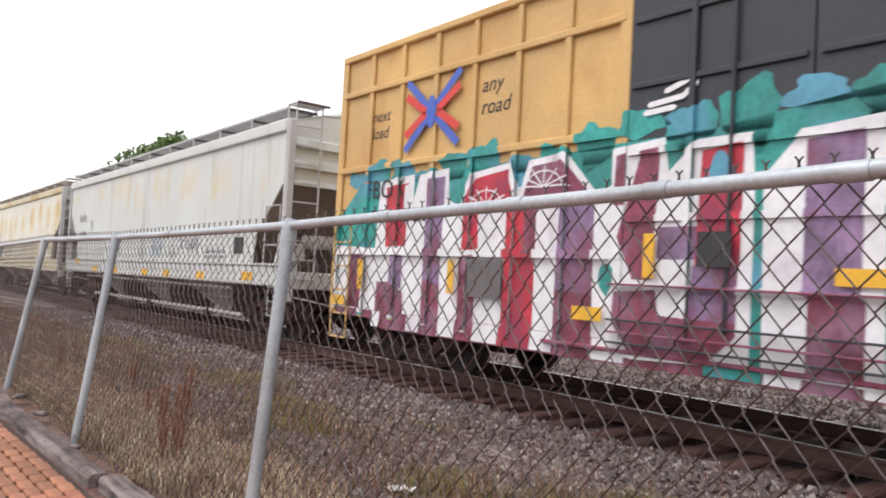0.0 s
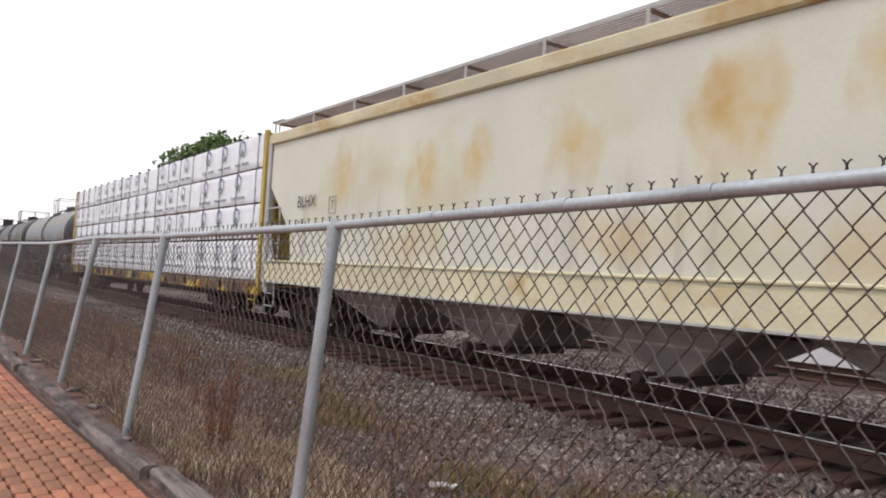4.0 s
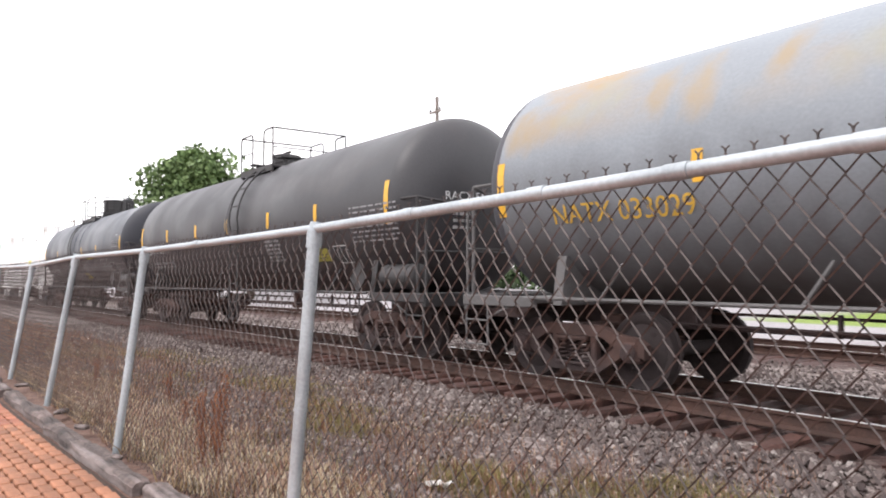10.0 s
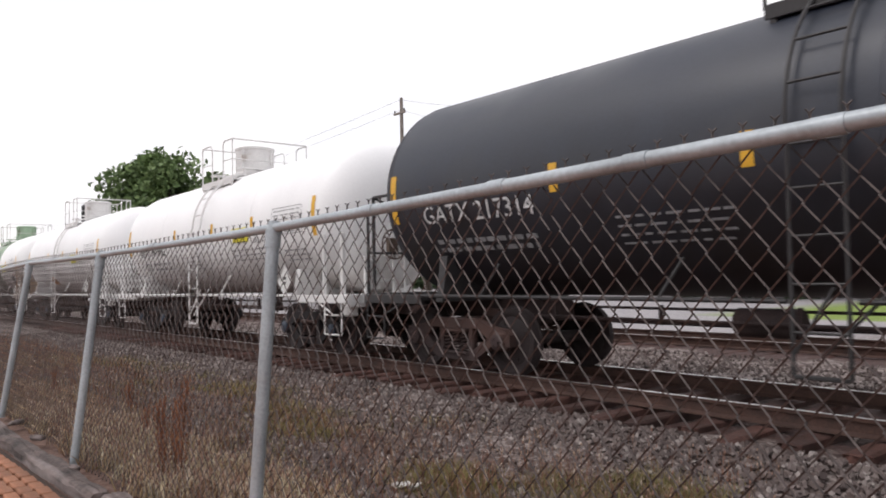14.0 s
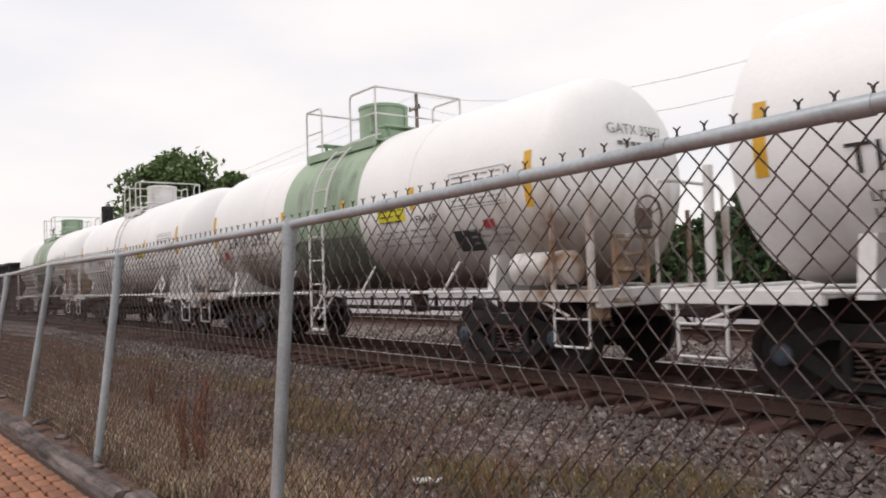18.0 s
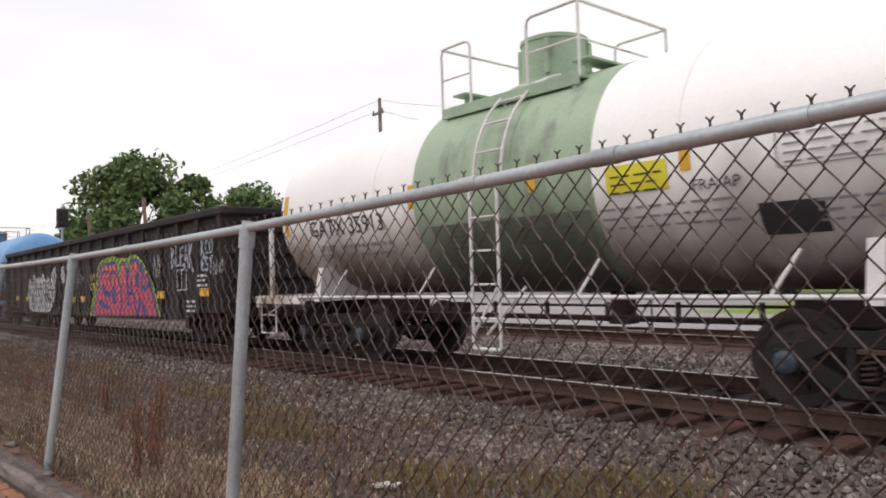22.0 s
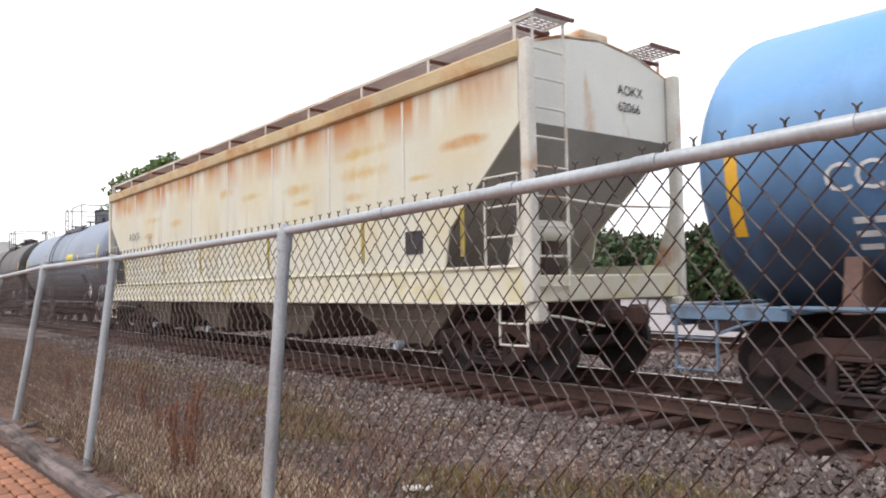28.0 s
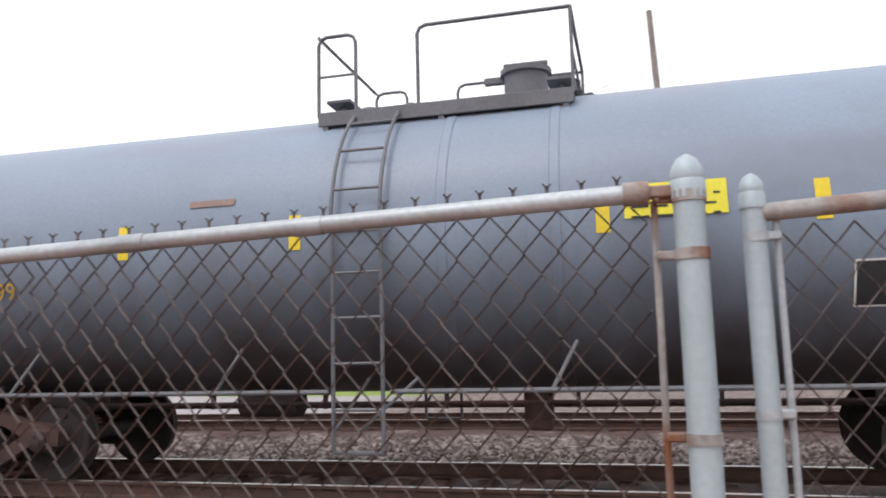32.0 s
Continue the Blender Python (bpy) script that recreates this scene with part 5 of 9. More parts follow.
P_WHITE = mat("white_tank", (0.92, 0.92, 0.92, 1), 0.45, 0, 0.06, 0.6, 0.04, 30, grime_shade=(0.21, 0.17, 0.15, 1), grime_shade_top=1.55, grime_shade_soft=0.55)
P_WHITE_STAIN = mat("white_tank_stained", (0.91, 0.91, 0.9, 1), 0.45, 0, 0.07, 0.6, 0.04, 30, patch=(0.66, 0.61, 0.54, 1), patch_at=0.5, patch_scale=(0.3, 0.4, 0.5), patch_range=(1.2, 2.5, 0.8), grime_shade=(0.085, 0.046, 0.030, 1), grime_shade_top=1.82, grime_shade_soft=0.6, seed=2, spots=(((0.30, 0.19, 0.11, 1), 0.7, ((5.3, 1.85, 0.8, 0.7), (-5.2, 1.75, 0.9, 0.5), (-3.6, 1.55, 1.1, 0.35))),))
P_WHITE_TRIM = mat("white_trim", (0.72, 0.71, 0.70, 1), 0.55, 0, 0.15, 2, 0.05, 30, patch=(0.3, 0.22, 0.16, 1), patch_at=0.66, patch_scale=(2, 2, 2))
P_GREEN = mat("green_band", (0.33, 0.44, 0.31, 1), 0.5, 0, 0.15, 0.8, 0.05, 30, patch=(0.16, 0.19, 0.15, 1), patch_at=0.55, patch_scale=(1.6, 1.6, 0.25), grime_shade=(0.12, 0.13, 0.11, 1), grime_shade_top=1.85, grime_shade_soft=0.55)
P_GREEN_TRIM = mat("green_trim", (0.34, 0.46, 0.33, 1), 0.55, 0, 0.2, 2, 0.05, 30, patch=(0.2, 0.17, 0.13, 1), patch_at=0.66, patch_scale=(2, 2, 2))
# belly dirt plus a painted dark gradient for the dim reflection low down
P_BLUE = mat("blue_tank", (0.13, 0.34, 0.66, 1), 0.5, 0, 0.12, 0.7, 0.05, 30, patch=(0.17, 0.36, 0.62, 1), patch_at=0.52, patch_scale=(0.5, 0.8, 0.9), grime_shade=(0.03, 0.028, 0.033, 1), grime_shade_top=2.28, grime_shade_soft=0.85)
P_BLUE_TRIM = mat("blue_trim", (0.13, 0.21, 0.31, 1), 0.6, 0, 0.25, 2, 0.1, 30, patch=(0.07, 0.05, 0.045, 1), patch_at=0.5, patch_scale=(2, 2, 2))
P_GREY = mat("blue_grey_tank", (0.215, 0.272, 0.35, 1), 0.5, 0, 0.12, 0.5, 0.05, 30, patch=(0.2, 0.23, 0.29, 1), patch_at=0.54, patch_scale=(0.3, 0.5, 0.9), grime_shade=(0.045, 0.031, 0.029, 1), grime_shade_top=1.9, grime_shade_soft=0.75)
P_GREY_TRIM = mat("blue_grey_trim", (0.14, 0.145, 0.16, 1), 0.6, 0.1, 0.25, 2, 0.1, 30)
P_BRIGHT_STRIPE = mat("bright_yellow_strip", (0.75, 0.58, 0.03, 1), 0.5, 0, 0.1, 4, 0, 30)

STR = lambda hs, inner: [(-hs, 0.13, 0.72), (hs, 0.13, 0.72)] + [(x, 0.13, 0.34) for x in inner]

car = tank_car(-83.3, 7.2, P_RUSTGREY, P_RUSTGREY_TRIM, "grey tank car streaked with orange rust", 0.7, stripes=STR(7.2, (-4.2, -1.25, 1.75, 4.8)), r=1.53, zc=2.57, belts=(-0.15, 0.15), head_mat=mat("shaded_dirty_tank_end", (0.05, 0.05, 0.06, 1), 0.6, 0, 0.25, 1.0, 0.1, 30, patch=(0.12, 0.085, 0.06, 1), patch_at=0.6))
tank_texts(car, 1.53, 2.57, M_YELLOWMARK, "NATX 033029", -6.3, 2.0, 0.34)
tank_texts(car, 1.53, 2.57, M_LITTER, None, box_at=(5.2, 1.82, 0.52, 0.36), blocks=((-0.95, 3.15, 0.5, 4, 0.10, 0.05),), print_mat=mat("ochre_print", (0.34, 0.31, 0.20, 1), 0.7, 0, 0.3, 5, 0, 30))
sign_plate(car, 2.36, 1.97, 0.95, 0.36, 1.53, 2.57)

car = tank_car(-100.4, 7.1, P_BROWNBLACK, P_BLACK_TRIM, "dusty black tank car with white stencilled marks", 0.7, stripes=STR(7.1, (-4.57, -2.15, 0.0, 2.42, 4.6)), stripe_z=2.58, r=1.53, zc=2.6, belts=(0.0,))
tank_texts(car, 1.53, 2.6, M_WHITEMARK, "RACX 51441", -6.5, 2.08, 0.36, blocks=((-6.4, 1.76, 1.9, 2, 0.13, 0.07), (2.1, 2.2, 0.75, 7, 0.09, 0.05), (5.9, 2.55, 1.5, 8, 0.085, 0.03)), box_at=(5.3, 1.74, 0.5, 0.36), print_mat=M_PALEPRINT)
head_text(car, "RACX 51441", 1.53, 2.6, 7.1, -0.8, 2.62, 0.2, M_WHITEMARK, 4)
sign_plate(car, 4.4, 1.75, 0.8, 0.28, 1.53, 2.6, mat("faded_yellow", (0.33, 0.29, 0.05, 1), 0.6, 0, 0.3, 3, 0, 30))

car = tank_car(-117.5, 7.17, P_BLACK, P_BLACK_TRIM, "black tank car with white stencilled marks and yellow strips", -0.95, dome=(-0.05, 0.44, 0.68, True), dome_mat=P_BLACK_TRIM, platform=(-1.67, 0.82), loop=0.55, high=-0.68, stripes=STR(7.17, (-4.0, -1.6, 1.07, 3.65)), head_mat=mat("shaded_black_tank_end", (0.014, 0.015, 0.024, 1), 0.6, 0, 0.25, 1.0, 0.08, 30), r=1.53, zc=2.6, belts=(-0.4, 0.6))
tank_texts(car, 1.53, 2.6, M_WHITEMARK, "GATX 217314", -6.5, 2.1, 0.36, blocks=((-6.35, 1.78, 2.0, 2, 0.13, 0.07), (-3.2, 1.95, 1.4, 4, 0.11, 0.03), (0.7, 1.9, 0.8, 5, 0.10, 0.06), (2.1, 1.9, 0.9, 3, 0.10, 0.05), (3.9, 1.9, 1.3, 3, 0.11, 0.06)), box_at=(5.72, 1.75, 0.7, 0.4), print_mat=M_PALEPRINT, extra=(("PULTOK", 6.4, 2.84, 0.135), ("TILX-4754A FRA AP", 4.0, 2.05, 0.145)))
head_text(car, "GATX 217314", 1.53, 2.6, 7.17, -0.75, 2.75, 0.2, M_WHITEMARK, 2)
for i, (z, h) in enumerate(((2.62, 0.2), (2.3, 0.26))):
    p = part("data_plate", sticker(Geo(), 6.52, z, 1.06, h, 1.53, 2.6, 0.008), M_BLACKMARK, car, "black plate with thin white lines of data")
    g = Geo()
    for dz in (-h / 2, h / 2):
        sticker(g, 6.52, z + dz, 1.06, 0.014, 1.53, 2.6, 0.013)
    for dx in (-0.53, -0.25, 0.08, 0.32, 0.53):
        sticker(g, 6.52 + dx, z, 0.014, h, 1.53, 2.6, 0.013)
    part("plate_lines", g, M_PALEPRINT, p)
    part("small_print", bars(Geo(), 6.04, z + h / 2 - 0.07, 0.95, 3, h / 3.2, 0.022, bend=(1.53, 2.6), seed=i + 5, depth=0.014), M_PALEPRINT, p, kind="stuff")
sign_plate(car, 2.5, 2.25, 1.0, 0.16, 1.53, 2.6, rows=1)
sign_plate(car, 0.6, 1.42, 0.75, 0.3, 1.53, 2.6, mat("faded_yellow", (0.33, 0.29, 0.05, 1)))


P_TRIM_RUST = mat("white_trim_rusted", (0.72, 0.71, 0.70, 1), 0.6, 0, 0.15, 2, 0.05, 30, patch=(0.3, 0.22, 0.16, 1), patch_at=0.66, patch_scale=(2, 2, 2), spots=(((0.21, 0.115, 0.06, 1), 1.0, ((5.75, 1.6, 0.7, 1.1), (-5.9, 1.2, 0.7, 0.6))),))


DATA_BOX = (3.62, 4.78, 2.24, 2.74)      # x and z edges of the outlined block on the white shells


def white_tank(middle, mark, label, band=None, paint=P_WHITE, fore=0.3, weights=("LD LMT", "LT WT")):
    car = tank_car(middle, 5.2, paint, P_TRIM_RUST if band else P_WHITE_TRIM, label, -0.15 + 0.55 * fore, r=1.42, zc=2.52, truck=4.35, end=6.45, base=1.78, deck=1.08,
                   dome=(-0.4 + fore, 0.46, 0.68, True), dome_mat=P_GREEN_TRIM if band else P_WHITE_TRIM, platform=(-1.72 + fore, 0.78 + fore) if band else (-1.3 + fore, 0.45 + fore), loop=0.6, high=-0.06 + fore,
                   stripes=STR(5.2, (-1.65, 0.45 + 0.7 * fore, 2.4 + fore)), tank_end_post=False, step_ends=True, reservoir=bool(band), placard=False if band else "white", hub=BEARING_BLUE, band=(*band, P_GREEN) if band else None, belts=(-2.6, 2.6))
    tank_texts(car, 1.42, 2.52, M_BLACKMARK, mark, -4.45, 2.08, 0.385, blocks=(((-3.6, 1.84, 1.3, 2, 0.16, 0.06),) if weights[0] == "LD LMT" else ()) + ((-1.2, 1.95, 0.9, 4, 0.10, 0.025), (1.6, 2.0, 1.6, 3, 0.11, 0.028), (3.68, 2.67, 1.02, 6, 0.08, 0.02), (3.9, 1.9, 0.9, 3, 0.1, 0.03)), extra=(("FRA AP", 2.75, 2.12, 0.16), (weights[0], -4.3, 1.82, 0.14), (weights[1], -4.3, 1.66, 0.14)), print_mat=M_FAINTMARK)
    g = Geo()
    for z in DATA_BOX[2:]:
        sticker(g, (DATA_BOX[0] + DATA_BOX[1]) / 2, z, DATA_BOX[1] - DATA_BOX[0], 0.012, 1.42, 2.52, 0.013)
    for x in DATA_BOX[:2]:
        sticker(g, x, (DATA_BOX[2] + DATA_BOX[3]) / 2, 0.012, DATA_BOX[3] - DATA_BOX[2], 1.42, 2.52, 0.013)
    part("data_outline", g, M_FAINTMARK, car, "thin dark outline round a block of data")
    sign_plate(car, 1.85 + 0.9 * fore, 2.33, 0.75, 0.3, 1.42, 2.52)
    return car


white_tank(-132.45, "TILX 101962", "clean white pressurised tank car with a round valve housing")
car = white_tank(-146.2, "TILX 101976", "clean white pressurised tank car with an orange panel")
part("orange_panel", sticker(Geo(), -2.0, 1.55, 0.78, 0.36, 1.42, 2.52, 0.01), mat("orange_panel", (0.42, 0.17, 0.04, 1), 0.6, 0, 0.3, 2, 0.1, 20), car, "rusty orange panel on the shell")
def lower_jacket(car, right, r=1.42, zc=2.52):
    """The darker, dirtier plate on the lower half of the green band, with slanting ends and faint writing."""
    g = Geo()
    n, m = 6, 10
    for i in range(n + 1):
        z = 2.05 - 1.35 * i / n
        a = (z - zc) / r
        x0, x1 = -1.33 + 0.36 * i / n, right - 0.08 - 0.1 * i / n
        for j in range(m + 1):
            g.v.append((x0 + (x1 - x0) * j / m, -(r + 0.022) * math.cos(a), zc + (r + 0.022) * math.sin(a)))
    for i in range(n):
        for j in range(m):
            k = i * (m + 1) + j
            g.f.append((k, k + 1, k + m + 2, k + m + 1))
    for i, j in [(0, j) for j in range(m + 1)]:
        x, y, z = g.v[j]
        g.v.append((x, y + 0.02, z))
    k = (n + 1) * (m + 1)
    g.f += [(j, j + 1, k + j + 1, k + j) for j in range(m)]
    plate = part("lower_jacket", g, mat("green_jacket_dirty", (0.17, 0.215, 0.16, 1), 0.6, 0, 0.3, 1.2, 0.08, 30, patch=(0.1, 0.12, 0.095, 1), patch_at=0.52, patch_scale=(1.6, 1.6, 0.3), grime_shade=(0.06, 0.058, 0.05, 1), grime_shade_top=1.75, grime_shade_soft=0.5), car,
                 "dirty dark green plate on the lower half of the band", smooth=True)
    for i, (x, w) in enumerate(((-1.0, 0.7), (0.35, 0.85))):
        part("small_print", bars(Geo(), x, 1.86, w, 4, 0.085, 0.03, bend=(r, zc), seed=31 + i, depth=0.03), mat("faint_dark_print", (0.09, 0.11, 0.085, 1), 0.7, 0, 0.2, 5, 0, 30), plate, "rows of small faded stencilled data", kind="stuff")


car = white_tank(-159.65, "GATX 35937", "white tank car with a pale green band and a brown-stained belly", (-1.62, 1.15), P_WHITE_STAIN, weights=("LD LMT  212700 LB   96450 KG", "LT WT    73300 LB   33250 KG"))
part("data_panel", sticker(Geo(), 3.82, 1.76, 0.55, 0.34, 1.42, 2.52, 0.01), M_BLACKMARK, car, "black data panel")
lower_jacket(car, 1.15)
head_text(car, "GATX 35937", 1.42, 2.52, 5.2, -0.6, 3.05, 0.2, M_FAINTMARK, 1)
part("red_label", sticker(Geo(), 4.35, 1.98, 0.22, 0.14, 1.42, 2.52, 0.01), mat("red_label", (0.4, 0.04, 0.05, 1), 0.5, 0, 0.1, 3, 0, 20), car, "small red label")
part("red_label", sticker(Geo(), -4.75, 1.92, 0.24, 0.17, 1.42, 2.52, 0.01), mat("red_label", (0.4, 0.04, 0.05, 1), 0.5, 0, 0.1, 3, 0, 20), car, "small red label")
car = white_tank(-172.75, "GATX 231096", "clean white pressurised tank car with a round valve housing", fore=0.09)
head_text(car, "GATX 231096", 1.42, 2.52, 5.2, -0.6, 3.0, 0.2, M_FAINTMARK, 2)
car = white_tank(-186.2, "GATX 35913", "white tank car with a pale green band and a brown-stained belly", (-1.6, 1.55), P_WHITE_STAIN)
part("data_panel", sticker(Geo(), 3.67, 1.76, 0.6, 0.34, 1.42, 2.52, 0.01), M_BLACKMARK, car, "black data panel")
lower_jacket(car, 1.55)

R_BLUE, Z_BLUE = 1.48, 2.45
car = tank_car(-223.0, 7.4, P_BLUE, P_BLUE_TRIM, "bright blue tank car with a dirty belly, darkened further as shade", 0.05, r=R_BLUE, zc=Z_BLUE, dome=(-0.62, 0.30, 0.6, False), stripe_z=1.92, platform=(-1.42, 1.3), loop=0.45, high=0.5,
               stripes=[(-7.35, 0.13, 0.85), (-4.15, 0.12, 0.4), (-1.6, 0.12, 0.45), (0.9, 0.14, 0.6), (7.35, 0.13, 0.85)], tank_end_post=False, gear_trim=mat("saddle_rust", (0.13, 0.075, 0.06, 1), 0.8, 0, 0.4, 2, 0.2, 30), reservoir=False, placard=False, deck=1.05, belts=(0.0,))
tank_texts(car, R_BLUE, Z_BLUE, M_WHITEMARK, "CCBX 5228", -6.5, 2.06, 0.36, blocks=((-6.3, 1.76, 1.6, 3, 0.13, 0.06), (-2.62, 3.2, 0.38, 4, 0.075, 0.045)), box_at=(4.7, 1.9, 0.75, 0.4), extra=(("1", -4.95, 2.2, 0.22),))
sign_plate(car, 2.4, 2.05, 0.8, 0.36, R_BLUE, Z_BLUE, mat("faded_green_yellow", (0.4, 0.43, 0.1, 1), 0.6, 0, 0.25, 3, 0, 20))


def scrawl(car, x, z, w, h, seed, material, r=None, zc=None, y=-1.6, count=14, thick=0.022, label="white spray-painted scrawl"):
    """Loose spray-can lines: short bent strokes."""
    rnd = random.Random(seed)
    g = Geo()
    for i in range(count):
        px, pz = x + w * (i + rnd.uniform(-0.2, 0.6)) / count, z + rnd.uniform(0, h * 0.3)
        a = rnd.uniform(0.6, 2.4)
        pts = []
        for k in range(7):
            pts.append((px, pz))
            px = min(x + w, max(x, px + math.cos(a) * h / 7))
            pz = min(z + h, max(z, pz + math.sin(a) * h / 6))
            a += rnd.uniform(-0.9, 0.9)
        for (ax, az), (bx, bz) in zip(pts, pts[1:]):
            d = Vector((bx - ax, bz - az))
            if d.length < 1e-4:
                continue
            nrm = Vector((-d.y, d.x)).normalized() * thick
            quad = []
            for u, v in ((ax - nrm.x, az - nrm.y), (bx - nrm.x, bz - nrm.y), (bx + nrm.x, bz + nrm.y), (ax + nrm.x, az + nrm.y)):
                if r:
                    q = (v - zc) / r
                    quad.append((u, -(r + 0.012) * math.cos(q), zc + (r + 0.012) * math.sin(q)))
                else:
                    quad.append((u, y - 0.012 - 0.0005 * i, v))
            g.add(quad, [(0, 1, 2, 3)])
    return part("spray_scrawl", g, material, car, label, kind="stuff")


scrawl(car, -3.9, 1.65, 1.9, 0.55, 4, M_WHITEMARK, R_BLUE, Z_BLUE)

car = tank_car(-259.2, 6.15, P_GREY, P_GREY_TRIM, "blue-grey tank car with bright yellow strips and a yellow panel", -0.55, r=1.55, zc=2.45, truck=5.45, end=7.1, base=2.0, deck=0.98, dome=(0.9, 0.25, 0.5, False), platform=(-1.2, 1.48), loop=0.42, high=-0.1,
               stripes=[(-6.15, 0.13, 0.72), (6.12, 0.13, 0.8), (-3.1, 0.12, 0.34), (-1.2, 0.12, 0.34), (1.71, 0.12, 0.36), (3.48, 0.12, 0.34)], stripe_mat=P_BRIGHT_STRIPE, belts=(0.25, 1.3), placard="white")
tank_texts(car, 1.55, 2.45, M_YELLOWMARK, "NATX 071399", -6.0, 1.98, 0.26)
tank_texts(car, 1.55, 2.45, M_LITTER, None, box_at=(4.0, 1.78, 0.62, 0.4), blocks=((4.6, 2.6, 1.25, 3, 0.085, 0.026), (4.6, 2.28, 1.25, 3, 0.075, 0.026)))
sign_plate(car, 2.32, 2.58, 0.85, 0.3, 1.55, 2.45)
part("name_panel", sticker(Geo(), -2.12, 2.86, 0.5, 0.07, 1.55, 2.45, 0.012), mat("name_panel", (0.3, 0.2, 0.17, 1)), car, "thin brown panel")
part("red_label", sticker(Geo(), 5.85, 1.62, 0.22, 0.12, 1.55, 2.45, 0.01), mat("red_label", (0.5, 0.05, 0.04, 1)), car, "small red label")

P_DARKGREY = mat("dark_grey_tank", (0.10, 0.094, 0.092, 1), 0.6, 0, 0.25, 0.6, 0.08, 30, grime_shade=GRIME, grime_shade_top=1.8, grime_shade_soft=0.7)
car = tank_car(-273.5, 5.6, P_DARKGREY, P_BLACK_TRIM, "dull dark grey tank car with a black end", 0.4, head_mat=mat("shaded_tank_end", (0.016, 0.015, 0.017, 1), 0.7, 0, 0.25, 1.0, 0.1, 30), truck=4.9, end=6.6, stripes=STR(5.6, ()), placard="white")
tank_texts(car, 1.53, 2.5, M_WHITEMARK, None, blocks=((4.3, 2.35, 0.9, 3, 0.13, 0.07),))


# ---- covered hopper cars ----
def hopper_car(middle, half, label, side, sill, frame, cut=3.15, foot=(1.15, 2.1), eave=4.27, bays=3, bay_mat=None, truck=7.15, grate=None, end_sheet=None, tube=None, gate_mat=None, rust_eave=None, ribs=True, bearer=None, slope_mat=None, sill_low=1.06, bay_foot=(0.14, 0.66), bay_pitch=None):
    """A covered hopper: half is half its length over the corner posts, cut the height at which the end sheets start to slope."""
    car = new_car("covered_hopper_car", middle, label, "hopper car")
    running_gear(car, truck, 1.78, half + 0.25)
    e = half - 0.10
    W = 1.56
    # side sheets with the sloping lower corner
    for k in (-1, 1):
        poly = [(-e, eave), (-e, cut), (-e + foot[0], foot[1]), (-e + foot[0] + 0.12, 1.45), (e - foot[0] - 0.12, 1.45), (e - foot[0], foot[1]), (e, cut), (e, eave)]
        part("side_sheet", Geo().prism(poly, k * W, k * (W - 0.03)), side, car, "flat painted side sheet")
        g = Geo().prism([(-1, sill_low), (-1, 1.42), (1, 1.42), (1, sill_low)], k * (W + 0.03), k * (W - 0.06))
        g.v = [(x * (half - 0.02), y, z) for x, y, z in g.v]
        g.prism([(-half + 0.02, 1.42), (half - 0.02, 1.42), (half - 0.02, 1.52), (-half + 0.02, 1.52)], k * (W - 0.005), k * (W - 0.04))
        part("side_sill", g, sill, car, "long side sill")
        part("sill_ledge", Geo().box(0, k * (W + 0.012), 1.505, 2 * half - 0.3, 0.05, 0.045, 0.012), sill, car, "narrow ledge along the top of the sill")
        part("sill_flange", Geo().box(0, k * (W - 0.02), sill_low - 0.015, 2 * half - 0.04, 0.16, 0.03), frame, car)
        g = Geo().box(0, k * (W + 0.015), eave - 0.065, 2 * e + 0.1, 0.11, 0.25, 0.03)
        part("top_chord", g, rust_eave or side, car, "rolled eave along the roof edge")
    # roof
    g = Geo()
    for k in (-1, 1):
        g.prism([(0, eave + 0.36), (k * 0.8, eave + 0.27), (k * W, eave + 0.03), (k * W, eave), (k * 0.8, eave + 0.22), (0, eave + 0.31)], -e, e, "yz")
    part("roof", g, side, car)
    hat = Geo()
    for i in range(5):
        hat.box(-e + e * 2 * (i + 0.5) / 5, 0, eave + 0.42, e * 2 / 5 - 0.12, 0.6, 0.14, 0.04)
    part("roof_hatch", hat, side, car, "long narrow roof hatches")
    # end sheets
    for s in (-1, 1):
        v = [(s * e, -W, cut), (s * e, W, cut), (s * (e - foot[0] - 0.9), W * 0.96, 1.35), (s * (e - foot[0] - 0.9), -W * 0.96, 1.35)]
        v2 = [(a - s * 0.03, b, c) for a, b, c in v]
        # slope_mat gives the slope a darker colour than the end above it
        part("slope_sheet", Geo().add(v + v2, [(0, 1, 2, 3), (7, 6, 5, 4), (0, 4, 5, 1), (1, 5, 6, 2), (2, 6, 7, 3), (3, 7, 4, 0)]), slope_mat or end_sheet or side, car, "sloping end sheet")
        g = Geo().prism([(-W, cut), (W, cut), (W, eave), (0.8, eave + 0.25), (0, eave + 0.34), (-0.8, eave + 0.25), (-W, eave)], s * e, s * (e - 0.03), "yz")
        part("end_sheet", g, end_sheet or side, car, "upright upper end sheet")
        for z, h in ((cut - 0.02, 0.12), (cut + 0.36, 0.2), (eave - 0.35, 0.2)) if ribs else ():
            part("end_rib", Geo().prism([(s * e, z - h / 2), (s * (e + 0.11), z - h / 2), (s * (e + 0.09), z + h / 2 - 0.05), (s * e, z + h / 2)], -W + 0.05, W - 0.05), end_sheet or side, car, "pressed steel rib across the end")
        # corner posts, end platform, ladders
        for k in (-1, 1):
            part("corner_post", Geo().box(s * half, k * (W - 0.03), (1.06 + eave + 0.05) / 2, 0.17, 0.14, eave + 0.05 - 1.06, 0.02), frame, car, "corner post")
            part("jacking_pad", Geo().box(s * (half - 0.02), k * (W - 0.12), 0.93, 0.22, 0.22, 0.26, 0.03), frame, car)
